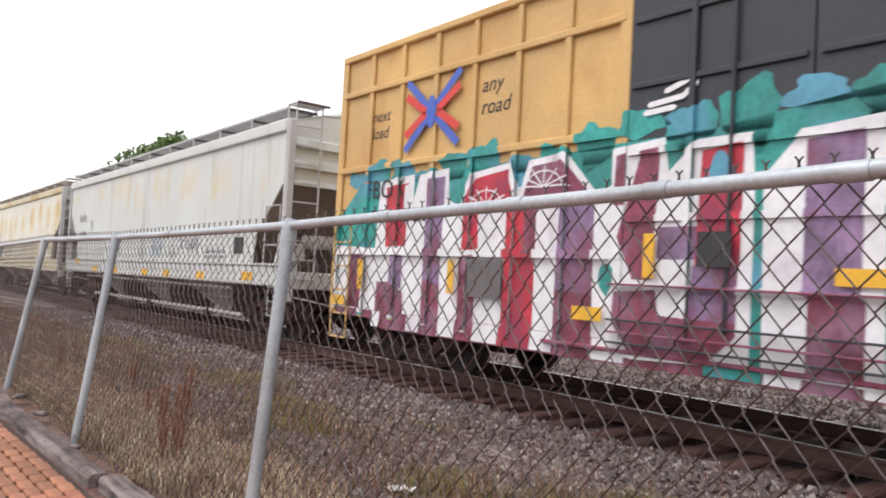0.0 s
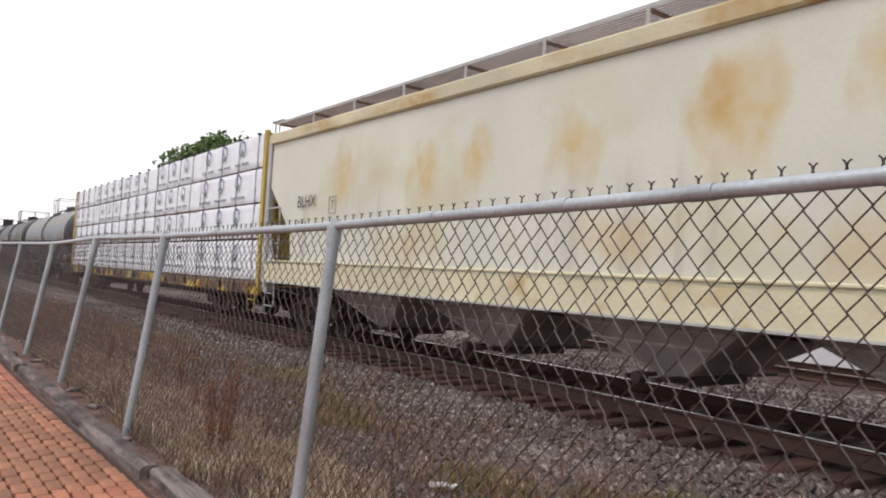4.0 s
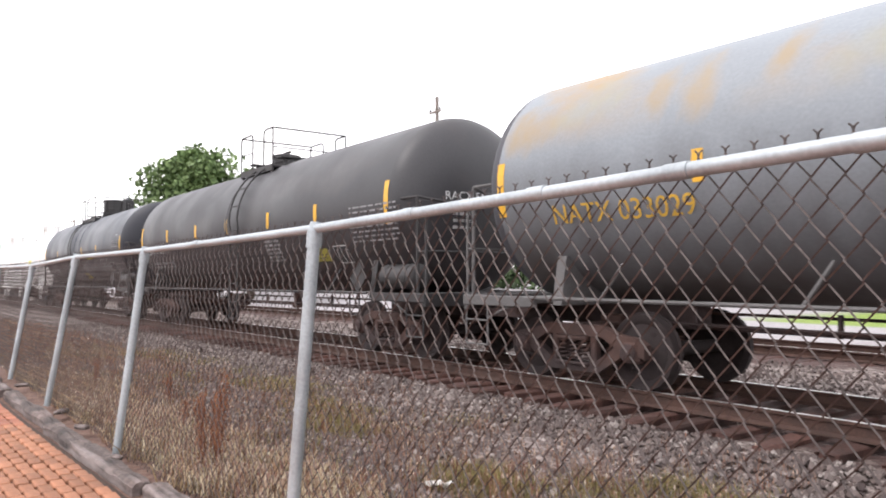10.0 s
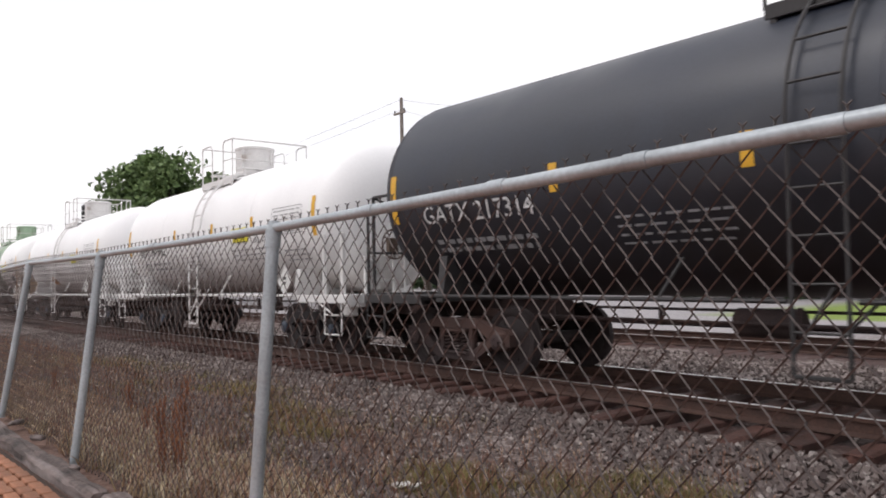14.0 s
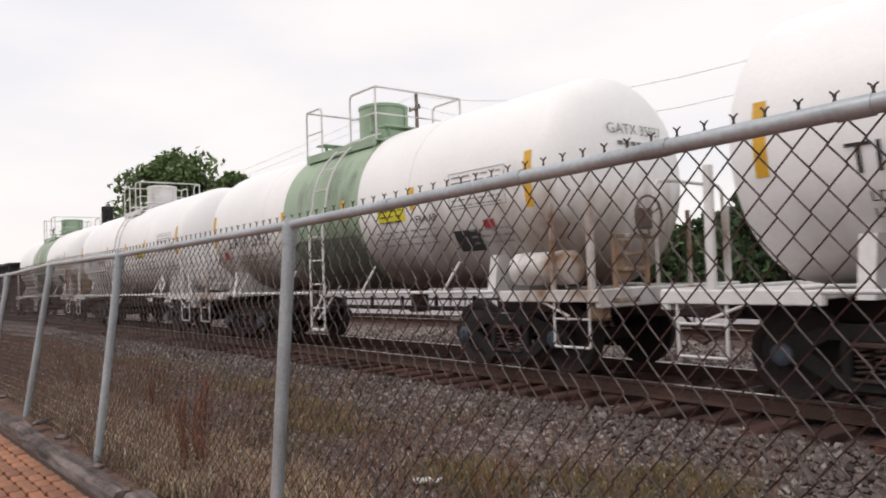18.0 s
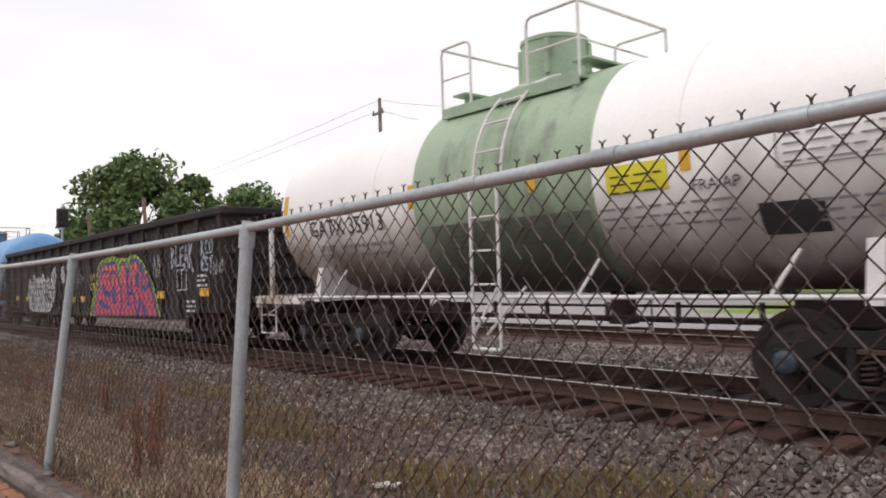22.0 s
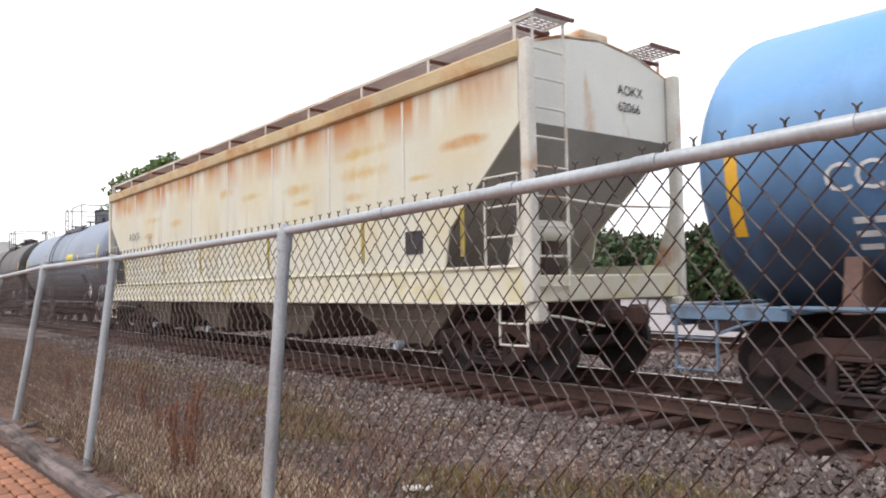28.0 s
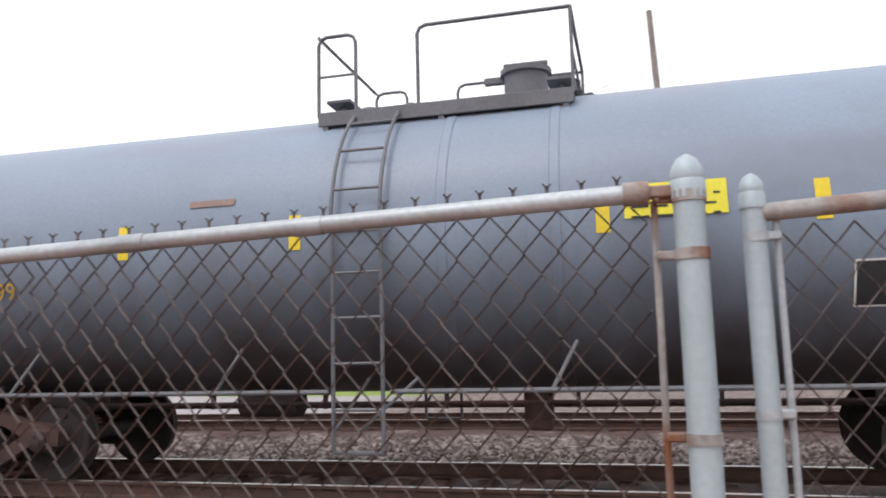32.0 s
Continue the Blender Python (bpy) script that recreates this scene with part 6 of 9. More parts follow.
            part("gusset", Geo().prism([(s * (half - 0.1), 1.5), (s * (half - 0.1), 2.35), (s * (half - 0.42), 1.5)], k * (W - 0.02), k * (W - 0.05)), frame, car)
        g = Geo().box(s * (half - 0.35), 0, 1.22, 0.75, 2 * W - 0.1, 0.34, 0.02)
        part("end_sill", g, sill, car)
        part("centre_sill", Geo().box(s * (half - 1.6), 0, 0.9, 3.2, 0.36, 0.34, 0.02), M_IRON, car)
        g = Geo()
        y, xe = -1.05, s * (half + 0.06)
        g.bar((xe, y - 0.42, 1.1), (xe, y - 0.42, eave + 0.36), 0.018, 6).bar((xe, y + 0.14, 1.1), (xe, y + 0.14, eave + 0.36), 0.022, 6)
        ladder = part("end_ladder", g, frame, car, "end ladder with round rungs")
        for i in range(9):
            part("rung", Geo().bar((xe, y - 0.42, 1.25 + i * 0.37), (xe, y + 0.14, 1.25 + i * 0.37), 0.016, 6), frame, ladder)
        part("ladder_top", Geo().box(xe, y - 0.14, eave + 0.35, 0.03, 0.6, 0.035).box(s * (half - 0.1), y - 0.42, eave + 0.35, 0.34, 0.025, 0.035).box(s * (half - 0.1), y + 0.14, eave + 0.35, 0.34, 0.025, 0.035), frame, ladder)
        step_ladder(car, s * (half - 0.45), 0.62, 1.5, 2.66, -W - 0.035, frame, 4, name="side_ladder")
        step_ladder(car, s * (half - 0.33), 0.5, 0.52, 1.06, -W + 0.02, frame, 3)
        step_ladder(car, s * (half - 0.33), 0.5, 0.52, 1.06, W - 0.02, frame, 3)
        part("end_handrail", Geo().tube([(s * (half + 0.05), -1.0, 2.35), (s * (half + 0.1), 0, 2.3), (s * (half + 0.05), 1.3, 2.35)], 0.018, 6), frame, car)
        part("brake_pipe", Geo().tube([(s * (half - 0.1), -W + 0.1, 0.92), (s * (half + 0.1), -1.1, 0.86), (s * (half + 0.16), -0.4, 0.72)], 0.018, 6), frame, car)
        part("brake_valve", Geo().box(s * (half - 0.62), -0.98, 1.78, 0.3, 0.3, 0.36, 0.04).box(s * (half - 0.62), -0.98, 1.5, 0.1, 0.1, 0.3, 0.01), frame, car, "brake valve on a bracket under the sloping end")
        part("air_reservoir", Geo().lathe([(-0.42, 0.03), (-0.4, 0.1), (-0.34, 0.15), (0.34, 0.15), (0.4, 0.1), (0.42, 0.03)], "y", 16, (s * (half - 0.8), -0.35, 2.02)), frame, car, "small air tank under the sloping end", smooth=True)
        part("reservoir_bracket", Geo().box(s * (half - 0.8), -0.35, 1.66, 0.07, 0.3, 0.5, 0.01), M_IRON, car)
    # brake wheel on the rear end
    part("brake_wheel", Geo().tube([(-half - 0.16, 0.5 + 0.28 * math.cos(a * 0.3927), 2.5 + 0.28 * math.sin(a * 0.3927)) for a in range(17)], 0.016, 6).bar((-half - 0.16, 0.22, 2.5), (-half - 0.16, 0.78, 2.5), 0.012, 5).bar((-half - 0.16, 0.5, 2.22), (-half - 0.16, 0.5, 2.78), 0.012, 5), frame, car)
    # running boards of open grating on uprights along the eaves
    deck = eave + 0.31
    for k in (-1, 1):
        n = 10
        seg = 2 * (e - 0.12) / n
        for i in range(n):
            x = -e + 0.12 + seg * (i + 0.5)
            g = Geo()
            for j in range(9):
                g.box(x, k * (0.90 + 0.072 * j), deck, seg - 0.03, 0.007, 0.024)
            m = 34
            for j in range(m + 1):
                g.box(x - seg / 2 + 0.02 + (seg - 0.04) * j / m, k * 1.19, deck - 0.003, 0.008, 0.58, 0.012)
            part("running_board", g, grate or frame, car, "open steel grating walkway")
        for i in range(n + 1):
            x = -e + 0.12 + seg * i
            part("board_bearer", Geo().box(x, k * 1.19, deck - 0.035, 0.045, 0.62, 0.045, 0.005), bearer or M_BEARER, car, "dark cross bearer under the walkway")
            part("board_upright", Geo().box(x, k * 1.5, (eave + deck) / 2, 0.05, 0.02, deck - eave + 0.02, 0.004), frame, car, "flat upright on the eave")
        part("board_edge", Geo().box(0, k * 1.5, deck + 0.005, 2 * e - 0.2, 0.02, 0.045), frame, car, "pale outer edge of the walkway")
        part("board_rail", Geo().box(0, k * 0.89, deck - 0.01, 2 * e - 0.2, 0.03, 0.05), bearer or M_BEARER, car, "dark inner edge of the walkway")
    # short lengths of grating that step up where each walkway meets the roof's end
    for s in (-1, 1):
        for k in (-1, 1):
            g = Geo()
            for j in range(7):
                g.box(s * (e - 0.22 + 0.075 * j), k * 1.16, deck + 0.07, 0.008, 0.66, 0.024)
            for j in range(6):
                g.box(s * (e + 0.005), k * (0.84 + 0.13 * j), deck + 0.066, 0.5, 0.01, 0.014)
            part("end_walkway", g, grate or frame, car, "raised grating at the end of the walkway", kind="stuff")
            part("walkway_edge", Geo().box(s * (e + 0.26), k * 1.16, deck + 0.06, 0.025, 0.7, 0.05), bearer or M_BEARER, car)
    # discharge bays with their gates
    pitch = bay_pitch or 2 * (e - foot[0] - 1.0) / bays
    first = -pitch * bays / 2
    for i in range(bays):
        x = first + pitch * (i + 0.5)
        a, (b, w) = min(pitch / 2 - 0.14, 1.62), bay_foot
        v = [(x - a, -1.3, 1.12), (x + a, -1.3, 1.12), (x + a, 1.3, 1.12), (x - a, 1.3, 1.12), (x - b, -w, 0.34), (x + b, -w, 0.34), (x + b, w, 0.34), (x - b, w, 0.34)]
        bay = part("discharge_bay", Geo().add(v, [(0, 1, 2, 3), (4, 5, 6, 7), (0, 1, 5, 4), (1, 2, 6, 5), (2, 3, 7, 6), (3, 0, 4, 7)]), bay_mat or frame, car, "funnel-shaped discharge bay")
        for z in (0.74, 0.93):
            q = (z - 0.34) / 0.78
            u = b + (a - b) * q - 0.04
            part("bay_rib", Geo().box(x, -(w + (1.3 - w) * q) - 0.006, z, 2 * u, 0.03, 0.035, 0.006), bay_mat or frame, bay, "pressed ledge across the bay's side")
        for k in (-1, 1):
            part("bay_edge", Geo().bar((x + k * a, -1.31, 1.12), (x + k * b, -w - 0.01, 0.34), 0.02, 6), bay_mat or frame, bay, "flanged edge of the bay")
        g = Geo().box(x, 0, 0.31, 0.5, 2 * w - 0.2, 0.10, 0.02).bar((x - 0.2, -1.25, 0.36), (x - 0.2, 1.25, 0.36), 0.03, 8).bar((x + 0.2, -1.25, 0.36), (x + 0.2, 1.25, 0.36), 0.03, 8)
        part("discharge_gate", g, M_IRON, bay)
        part("gate_cap", Geo().bar((x - 0.05, -1.12, 0.36), (x - 0.05, -1.26, 0.36), 0.075, 12), gate_mat or M_IRON, bay, "round outlet cap", smooth=True)
    if tube:
        g = Geo()
        for z, y in ((0.40, -1.16), (0.98, -1.45)):
            g.bar((-half + 2.6, y, z), (half - 2.6, y, z), 0.045 if z < 0.5 else 0.03, 10)
        part("unloading_pipe", g, tube, car, "long pale unloading pipe under the car", smooth=True)
    g = Geo()
    for y, z in ((-0.7, 0.95), (0.6, 0.9)):
        g.bar((-truck, y, z), (truck, y, z), 0.02, 6)
    part("brake_rod", g, M_IRON, car)
    return car


M_BEARER = mat("bearer_brown", (0.075, 0.055, 0.05, 1), 0.8, 0.1, 0.3, 2, 0.1, 30)
H_GREY = mat("hopper_grey", (0.575, 0.605, 0.575, 1), 0.6, 0, 0.10, 0.5, 0.05, 30, stains=(((0.40, 0.37, 0.33, 1), 0.55, 0.2, (2.2, 2.2, 0.25), 1.0, 4.4, 0.5), ((0.55, 0.50, 0.34, 1), 0.52, 0.25, (2.0, 2.0, 0.5), 2.7, 4.2, 0.4)),
             spots=(((0.60, 0.50, 0.27, 1), 0.45, ((-4.44, 3.68, 0.7, 0.35), (-2.5, 3.66, 1.0, 0.4), (-0.8, 3.45, 0.22, 0.6), (-0.42, 3.2, 0.14, 0.45), (1.1, 3.55, 0.5, 0.5), (1.28, 3.2, 0.25, 0.35), (3.4, 3.5, 0.8, 0.5), (5.6, 3.4, 0.5, 0.5), (-7.9, 3.7, 0.5, 0.25))),
                    ((0.24, 0.24, 0.24, 1), 0.55, ((-4.3, 1.75, 0.25, 0.1), (-2.2, 1.72, 0.35, 0.12), (0.1, 1.72, 0.5, 0.13), (2.6, 1.72, 0.5, 0.13)))))
H_GREY_SILL = mat("hopper_grey_sill", (0.53, 0.54, 0.53, 1), 0.6, 0, 0.14, 1.0, 0.05, 30)
H_FRAME = mat("hopper_frame", (0.46, 0.46, 0.45, 1), 0.65, 0, 0.2, 1.5, 0.08, 30, patch=(0.3, 0.22, 0.15, 1), patch_at=0.63, patch_scale=(2, 2, 2))
H_BAY = mat("hopper_bay_grey", (0.34, 0.31, 0.29, 1), 0.8, 0, 0.3, 1.5, 0.1, 30)
H_CREAM = mat("hopper_cream", (0.67, 0.67, 0.57, 1), 0.6, 0, 0.10, 0.5, 0.05, 30, seed=3, stains=(((0.58, 0.53, 0.34, 1), 0.5, 0.25, (0.6, 0.6, 0.9), 1.3, 4.1, 0.5), ((0.46, 0.45, 0.38, 1), 0.56, 0.2, (2.5, 2.5, 0.2), 1.0, 3.0, 0.6)),
              spots=(((0.58, 0.42, 0.15, 1), 0.8, ((8.0, 3.2, 0.95, 0.85), (6.3, 3.2, 0.45, 0.5), (4.6, 3.3, 0.5, 0.6), (2.9, 3.2, 0.6, 0.7), (0.7, 3.1, 0.5, 0.5), (-1.2, 3.1, 0.35, 0.5), (-2.6, 3.1, 0.45, 0.5), (-5.2, 3.2, 0.6, 0.6))),
                     ((0.55, 0.38, 0.14, 1), 0.55, ((4.5, 1.9, 1.0, 0.4), (7.3, 1.9, 0.5, 0.35), (1.5, 1.9, 0.8, 0.4), (-3.0, 1.9, 1.1, 0.4))),
                     ((0.50, 0.29, 0.08, 1), 0.6, ((8.1, 3.45, 0.45, 0.45), (4.7, 3.45, 0.25, 0.4), (2.7, 3.35, 0.3, 0.4)))))
H_CREAM_SILL = mat("hopper_cream_sill", (0.66, 0.61, 0.42, 1), 0.6, 0, 0.14, 1.0, 0.05, 30, patch=(0.5, 0.36, 0.16, 1), patch_at=0.56, patch_scale=(1.5, 1.5, 1.5))
H_CREAM_EAVE = mat("hopper_cream_eave", (0.60, 0.55, 0.37, 1), 0.65, 0, 0.2, 1.0, 0.1, 30, patch=(0.46, 0.32, 0.14, 1), patch_at=0.5, patch_scale=(0.6, 2, 2))
H_IVORY = mat("hopper_ivory", (0.64, 0.63, 0.52, 1), 0.6, 0, 0.09, 0.5, 0.05, 30, seed=5,
              stains=(((0.46, 0.19, 0.05, 1), 0.36, 0.2, (1.7, 1.7, 0.25), 3.38, 5.6, 0.55), ((0.47, 0.44, 0.36, 1), 0.52, 0.2, (2.4, 2.4, 0.2), 1.0, 3.2, 0.6)),
              spots=(((0.62, 0.54, 0.32, 1), 0.55, tuple((-7.7 + 2.2 * i + 0.2 * (i % 3), 3.35 - 0.15 * (i % 2), 0.85, 0.8) for i in range(8)) + tuple((-7.6 + 2.2 * i - 0.15 * (i % 3), 2.1 + 0.15 * (i % 2), 0.7, 0.5) for i in range(8))),
                     ((0.55, 0.36, 0.10, 1), 0.75, ((5.35, 3.46, 0.75, 0.1), (5.5, 3.13, 0.7, 0.12), (5.15, 2.76, 0.4, 0.08), (3.2, 3.11, 0.5, 0.1), (3.45, 2.84, 0.3, 0.06), (1.2, 3.19, 0.45, 0.09), (-0.1, 3.4, 0.5, 0.12), (6.95, 2.86, 0.3, 0.05), (-5.0, 3.2, 0.6, 0.1), (-3.2, 3.0, 0.6, 0.09), (-5.4, 2.8, 0.4, 0.08))),
                     ((0.50, 0.24, 0.06, 1), 0.8, ((8.05, 3.22, 0.55, 0.08), (-7.6, 3.8, 0.6, 0.3), (-3.5, 3.95, 0.9, 0.22)))))
H_IVORY_SILL = mat("hopper_ivory_sill", (0.68, 0.65, 0.52, 1), 0.6, 0, 0.12, 1.0, 0.05, 30, patch=(0.58, 0.53, 0.32, 1), patch_at=0.5, patch_scale=(1.5, 1.5, 1.5))
H_IVORY_EAVE = mat("hopper_ivory_eave", (0.54, 0.42, 0.24, 1), 0.7, 0, 0.2, 1.0, 0.1, 30, patch=(0.40, 0.19, 0.06, 1), patch_at=0.46, patch_soft=0.18, patch_scale=(1.1, 2, 2), seed=4)
H_IVORY_FRAME = mat("hopper_ivory_frame", (0.64, 0.62, 0.55, 1), 0.65, 0, 0.2, 1.5, 0.08, 30, patch=(0.40, 0.18, 0.06, 1), patch_at=0.58, patch_scale=(1.2, 1.2, 1.2))
H_GRATE = mat("grating", (0.33, 0.32, 0.32, 1), 0.7, 0.3, 0.2, 2, 0, 30)
H_GRATE_RUST = mat("grating_rust", (0.34, 0.28, 0.26, 1), 0.8, 0.2, 0.25, 2, 0, 30)
M_CAPBLUE = mat("cap_blue", (0.40, 0.46, 0.53, 1), 0.5, 0, 0.1, 4, 0, 20)


def flat_marks(car, items, material):
    for text, x, z, size in items:
        lettering("lettering", text, size, x, z, car, material, y=-1.595)


def plate_mark(car, x, z):
    """A small stencilled square with a T in it."""
    g = Geo()
    for dx, dz, w, h in ((0, 0.16, 0.28, 0.018), (0, -0.16, 0.28, 0.018), (0.13, 0, 0.018, 0.32), (-0.13, 0, 0.018, 0.32), (0, 0.08, 0.14, 0.03), (0, 0.0, 0.03, 0.16)):
        g.box(x + dx, -1.566, z + dz, w, 0.006, h)
    part("plate_mark", g, mat("faded_print", (0.3, 0.3, 0.31, 1)), car, "small stencilled square mark")


def amber_plates(car, places, w=0.5, h=0.22, y=-1.597):
    for x, z in places:
        part("reflector", Geo().box(x, y, z, w, 0.012, h), M_YELLOW, car, "amber reflector plate")


car = hopper_car(-21.75, 8.72, "pale grey covered hopper car with amber reflectors", H_GREY, H_GREY_SILL, H_FRAME, bay_mat=H_BAY, slope_mat=mat("brown_slope_sheet", (0.27, 0.225, 0.19, 1), 0.8, 0, 0.35, 1.2, 0.1, 30, patch=(0.17, 0.13, 0.105, 1), patch_at=0.55, patch_scale=(0.8, 0.8, 0.8)), grate=H_GRATE, tube=H_FRAME, sill_low=1.13)
flat_marks(car, (("BLHX", -7.12, 2.83, 0.36), ("56508", -6.95, 2.28, 0.3)), M_BLACKMARK)
plate_mark(car, -5.55, 2.67)
amber_plates(car, ((7.24, 1.26), (4.65, 1.22), (2.3, 1.22), (0.55, 1.22), (-2.35, 1.22), (-4.65, 1.22), (-7.05, 1.44)), 0.5, 0.17)
part("data_panel", Geo().box(6.66, -1.568, 1.9, 0.48, 0.012, 0.34), M_BLACKMARK, car, "dark data panel")
part("small_print", bars(Geo(), 4.8, 1.75, 1.2, 3, 0.14, 0.07, y=-1.57, seed=8), mat("faded_print", (0.3, 0.3, 0.31, 1)), car, "faded small stencilled data", kind="stuff")
scrawl(car, 0.85, 1.6, 1.0, 0.75, 9, mat("blue_spray", (0.33, 0.42, 0.56, 1), 0.6, 0, 0.3, 4, 0, 20), y=-1.565, count=13, thick=0.013, label="faint blue spray-painted scrawl")
scrawl(car, 3.1, 1.75, 1.3, 0.45, 10, mat("purple_spray", (0.35, 0.3, 0.4, 1)), y=-1.565, count=7, label="faint purple spray-painted scrawl")

car = hopper_car(-40.7, 8.70, "cream covered hopper car blotched with orange rust", H_CREAM, H_CREAM_SILL, H_FRAME, bay_mat=H_BAY, slope_mat=H_BAY, grate=H_GRATE_RUST, bearer=mat("bearer_rust", (0.16, 0.09, 0.06, 1), 0.8, 0, 0.3, 2, 0.1, 30), rust_eave=H_CREAM_EAVE, bays=4, end_sheet=mat("hopper_end_grey", (0.40, 0.40, 0.36, 1), 0.65, 0, 0.2, 1.0, 0.08, 30, patch=(0.25, 0.2, 0.15, 1), patch_at=0.55))
flat_marks(car, (("BLHX", -7.1, 2.62, 0.34), ("564", -7.05, 2.14, 0.3)), M_BLACKMARK)
plate_mark(car, -5.6, 2.62)
part("data_panel", Geo().box(5.94, -1.568, 1.83, 0.42, 0.012, 0.34), M_BLACKMARK, car, "dark data panel")

# the bay colour is a darkened brown that includes the shade under the car
car = hopper_car(-242.15, 9.2, "ivory covered hopper car with rust-stained eaves", H_IVORY, H_IVORY_SILL, H_IVORY_FRAME, bays=4, bay_pitch=3.95, bay_foot=(0.32, 0.9), cut=3.32, foot=(1.45, 2.05), truck=7.85, end_sheet=mat("ivory_end_sheet", (0.66, 0.66, 0.60, 1), 0.6, 0, 0.1, 0.8, 0.05, 30, patch=(0.46, 0.24, 0.09, 1), patch_at=0.66, patch_scale=(2.0, 2.0, 0.5)), slope_mat=mat("ivory_slope_sheet", (0.40, 0.38, 0.34, 1), 0.7, 0, 0.2, 1.0, 0.05, 30), bay_mat=mat("bay_ivory_shaded", (0.235, 0.195, 0.155, 1), 0.8, 0, 0.3, 1, 0.1, 20), grate=H_GRATE_RUST, rust_eave=H_IVORY_EAVE, bearer=mat("bearer_red", (0.12, 0.05, 0.04, 1), 0.8, 0, 0.3, 2, 0.1, 30), gate_mat=M_CAPBLUE, ribs=False)
for text, z in (("AOKX", 3.92), ("62066", 3.68)):
    ob = lettering("lettering", text, 0.2, 0.35, z, car, M_BLACKMARK, y=-9.11, label="small stencilled mark on the end sheet")
    ob.matrix_basis = pose(0, 0, 0, 0, 0, 90)
for text, z, size, gap in (("AOKX", 2.76, 0.29, 1.25), ("62066", 2.2, 0.29, 1.2)):
    lettering("lettering", text, size, -7.08, z, car, M_BLACKMARK, y=-1.595, spacing=gap)
plate_mark(car, -5.35, 2.68)
for text, z in (("LD LMT  222000 LB", 1.89), ("LT WT    64000 LB", 1.74)):
    lettering("small_print", text, 0.115, -7.12, z, car, mat("faded_print", (0.3, 0.3, 0.31, 1)), y=-1.568, label="faded stencilled weights")
for i in range(7):
    part("weld_seam", Geo().box(-6.6 + 2.2 * i, -1.564, 2.8, 0.05, 0.010, 2.5, 0.003), mat("pale_seam", (0.66, 0.65, 0.58, 1), 0.6, 0, 0.1, 1.0, 0.05, 20), car, "pale upright weld seam")
part("data_panel", Geo().box(6.84, -1.568, 1.92, 0.42, 0.012, 0.34), M_BLACKMARK, car, "dark data panel")
for x in (7.95, 5.45, 2.0, -1.6, -4.2, -7.65):
    part("side_strip", Geo().box(x, -1.566, 2.0, 0.08, 0.012, 0.66), mat("olive_strip", (0.36, 0.28, 0.05, 1), 0.6, 0, 0.2, 4, 0, 20), car, "narrow olive-yellow strip")

H_WHITE = mat("hopper_white", (0.6, 0.62, 0.6, 1), 0.6, 0, 0.08, 0.5, 0.05, 30)
car = hopper_car(-290.2, 8.72, "pale green-white covered hopper car at the end of the view", H_WHITE, H_WHITE, H_FRAME, bay_mat=H_BAY, grate=H_GRATE)


# ---- the boxcar ----
def paint_patch(car, name, poly, layer, material, label="", y=-1.62):
    """A flat field of spray paint on the near side; later layers lie 3 mm further out."""
    return part(name, Geo().prism(poly, y - 0.003 * layer - 0.002, y - 0.003 * layer), material, car, label)


def brush(car, name, pts, width, layer, material, label="", y=-1.62):
    """A spray-can stroke of one width with round ends."""
    ps = [Vector(p) for p in pts]
    left, right = [], []
    for i, p in enumerate(ps):
        d = (ps[min(i + 1, len(ps) - 1)] - ps[max(i - 1, 0)]).normalized()
        n = Vector((-d.y, d.x)) * width
        left.append(p + n)
        right.append(p - n)
    d0, d1 = (ps[1] - ps[0]).normalized() * width, (ps[-1] - ps[-2]).normalized() * width
    yy = y - 0.003 * layer - 0.002
    vs = [(q.x, yy, q.y) for pair in zip(left, right) for q in pair] + [(ps[0].x - d0.x, yy, ps[0].y - d0.y), (ps[-1].x + d1.x, yy, ps[-1].y + d1.y)]
    k = len(ps)
    fs = [(2 * i, 2 * i + 1, 2 * i + 3, 2 * i + 2) for i in range(k - 1)] + [(2 * k, 1, 0), (2 * k + 1, 2 * k - 2, 2 * k - 1)]
    return part(name, Geo().add(vs, fs), material, car, label)


def blob(cx, cz, rx, rz, seed, n=22, rough=0.18):
    rnd = random.Random(seed)
    ph = [rnd.uniform(0, 6.28) for _ in range(4)]
    out = []
    for i in range(n):
        a = 2 * math.pi * i / n
        k = 1 + rough * (math.sin(3 * a + ph[0]) * 0.5 + math.sin(5 * a + ph[1]) * 0.35 + math.sin(8 * a + ph[2]) * 0.25)
        out.append((cx + rx * k * math.cos(a), cz + rz * k * math.sin(a)))
    return out


def grow(poly, d):
    """The outline pushed outwards by about d."""
    cx = sum(p[0] for p in poly) / len(poly)
    cz = sum(p[1] for p in poly) / len(poly)
    w = max(abs(p[0] - cx) for p in poly)
    h = max(abs(p[1] - cz) for p in poly)
    return [(cx + (x - cx) * (1 + d / w), cz + (z - cz) * (1 + d / h)) for x, z in poly]


def cut(poly, axis, at, keep):
    """The part of a flat outline on one side of a line x = at (axis 0) or z = at (axis 1)."""
    out = []
    for p, q in zip(poly, poly[1:] + poly[:1]):
        a, b = (p[axis] - at) * keep, (q[axis] - at) * keep
        if a >= 0:
            out.append(p)
        if a * b < 0:
            f = a / (a - b)
            out.append((p[0] + (q[0] - p[0]) * f, p[1] + (q[1] - p[1]) * f))
    return out


def window(poly, x0, x1, z0, z1):
    for axis, at, keep in ((0, x0, 1), (0, x1, -1), (1, z0, 1), (1, z1, -1)):
        if len(poly) > 2:
            poly = cut(list(poly), axis, at, keep)
    return poly if len(poly) > 2 else None


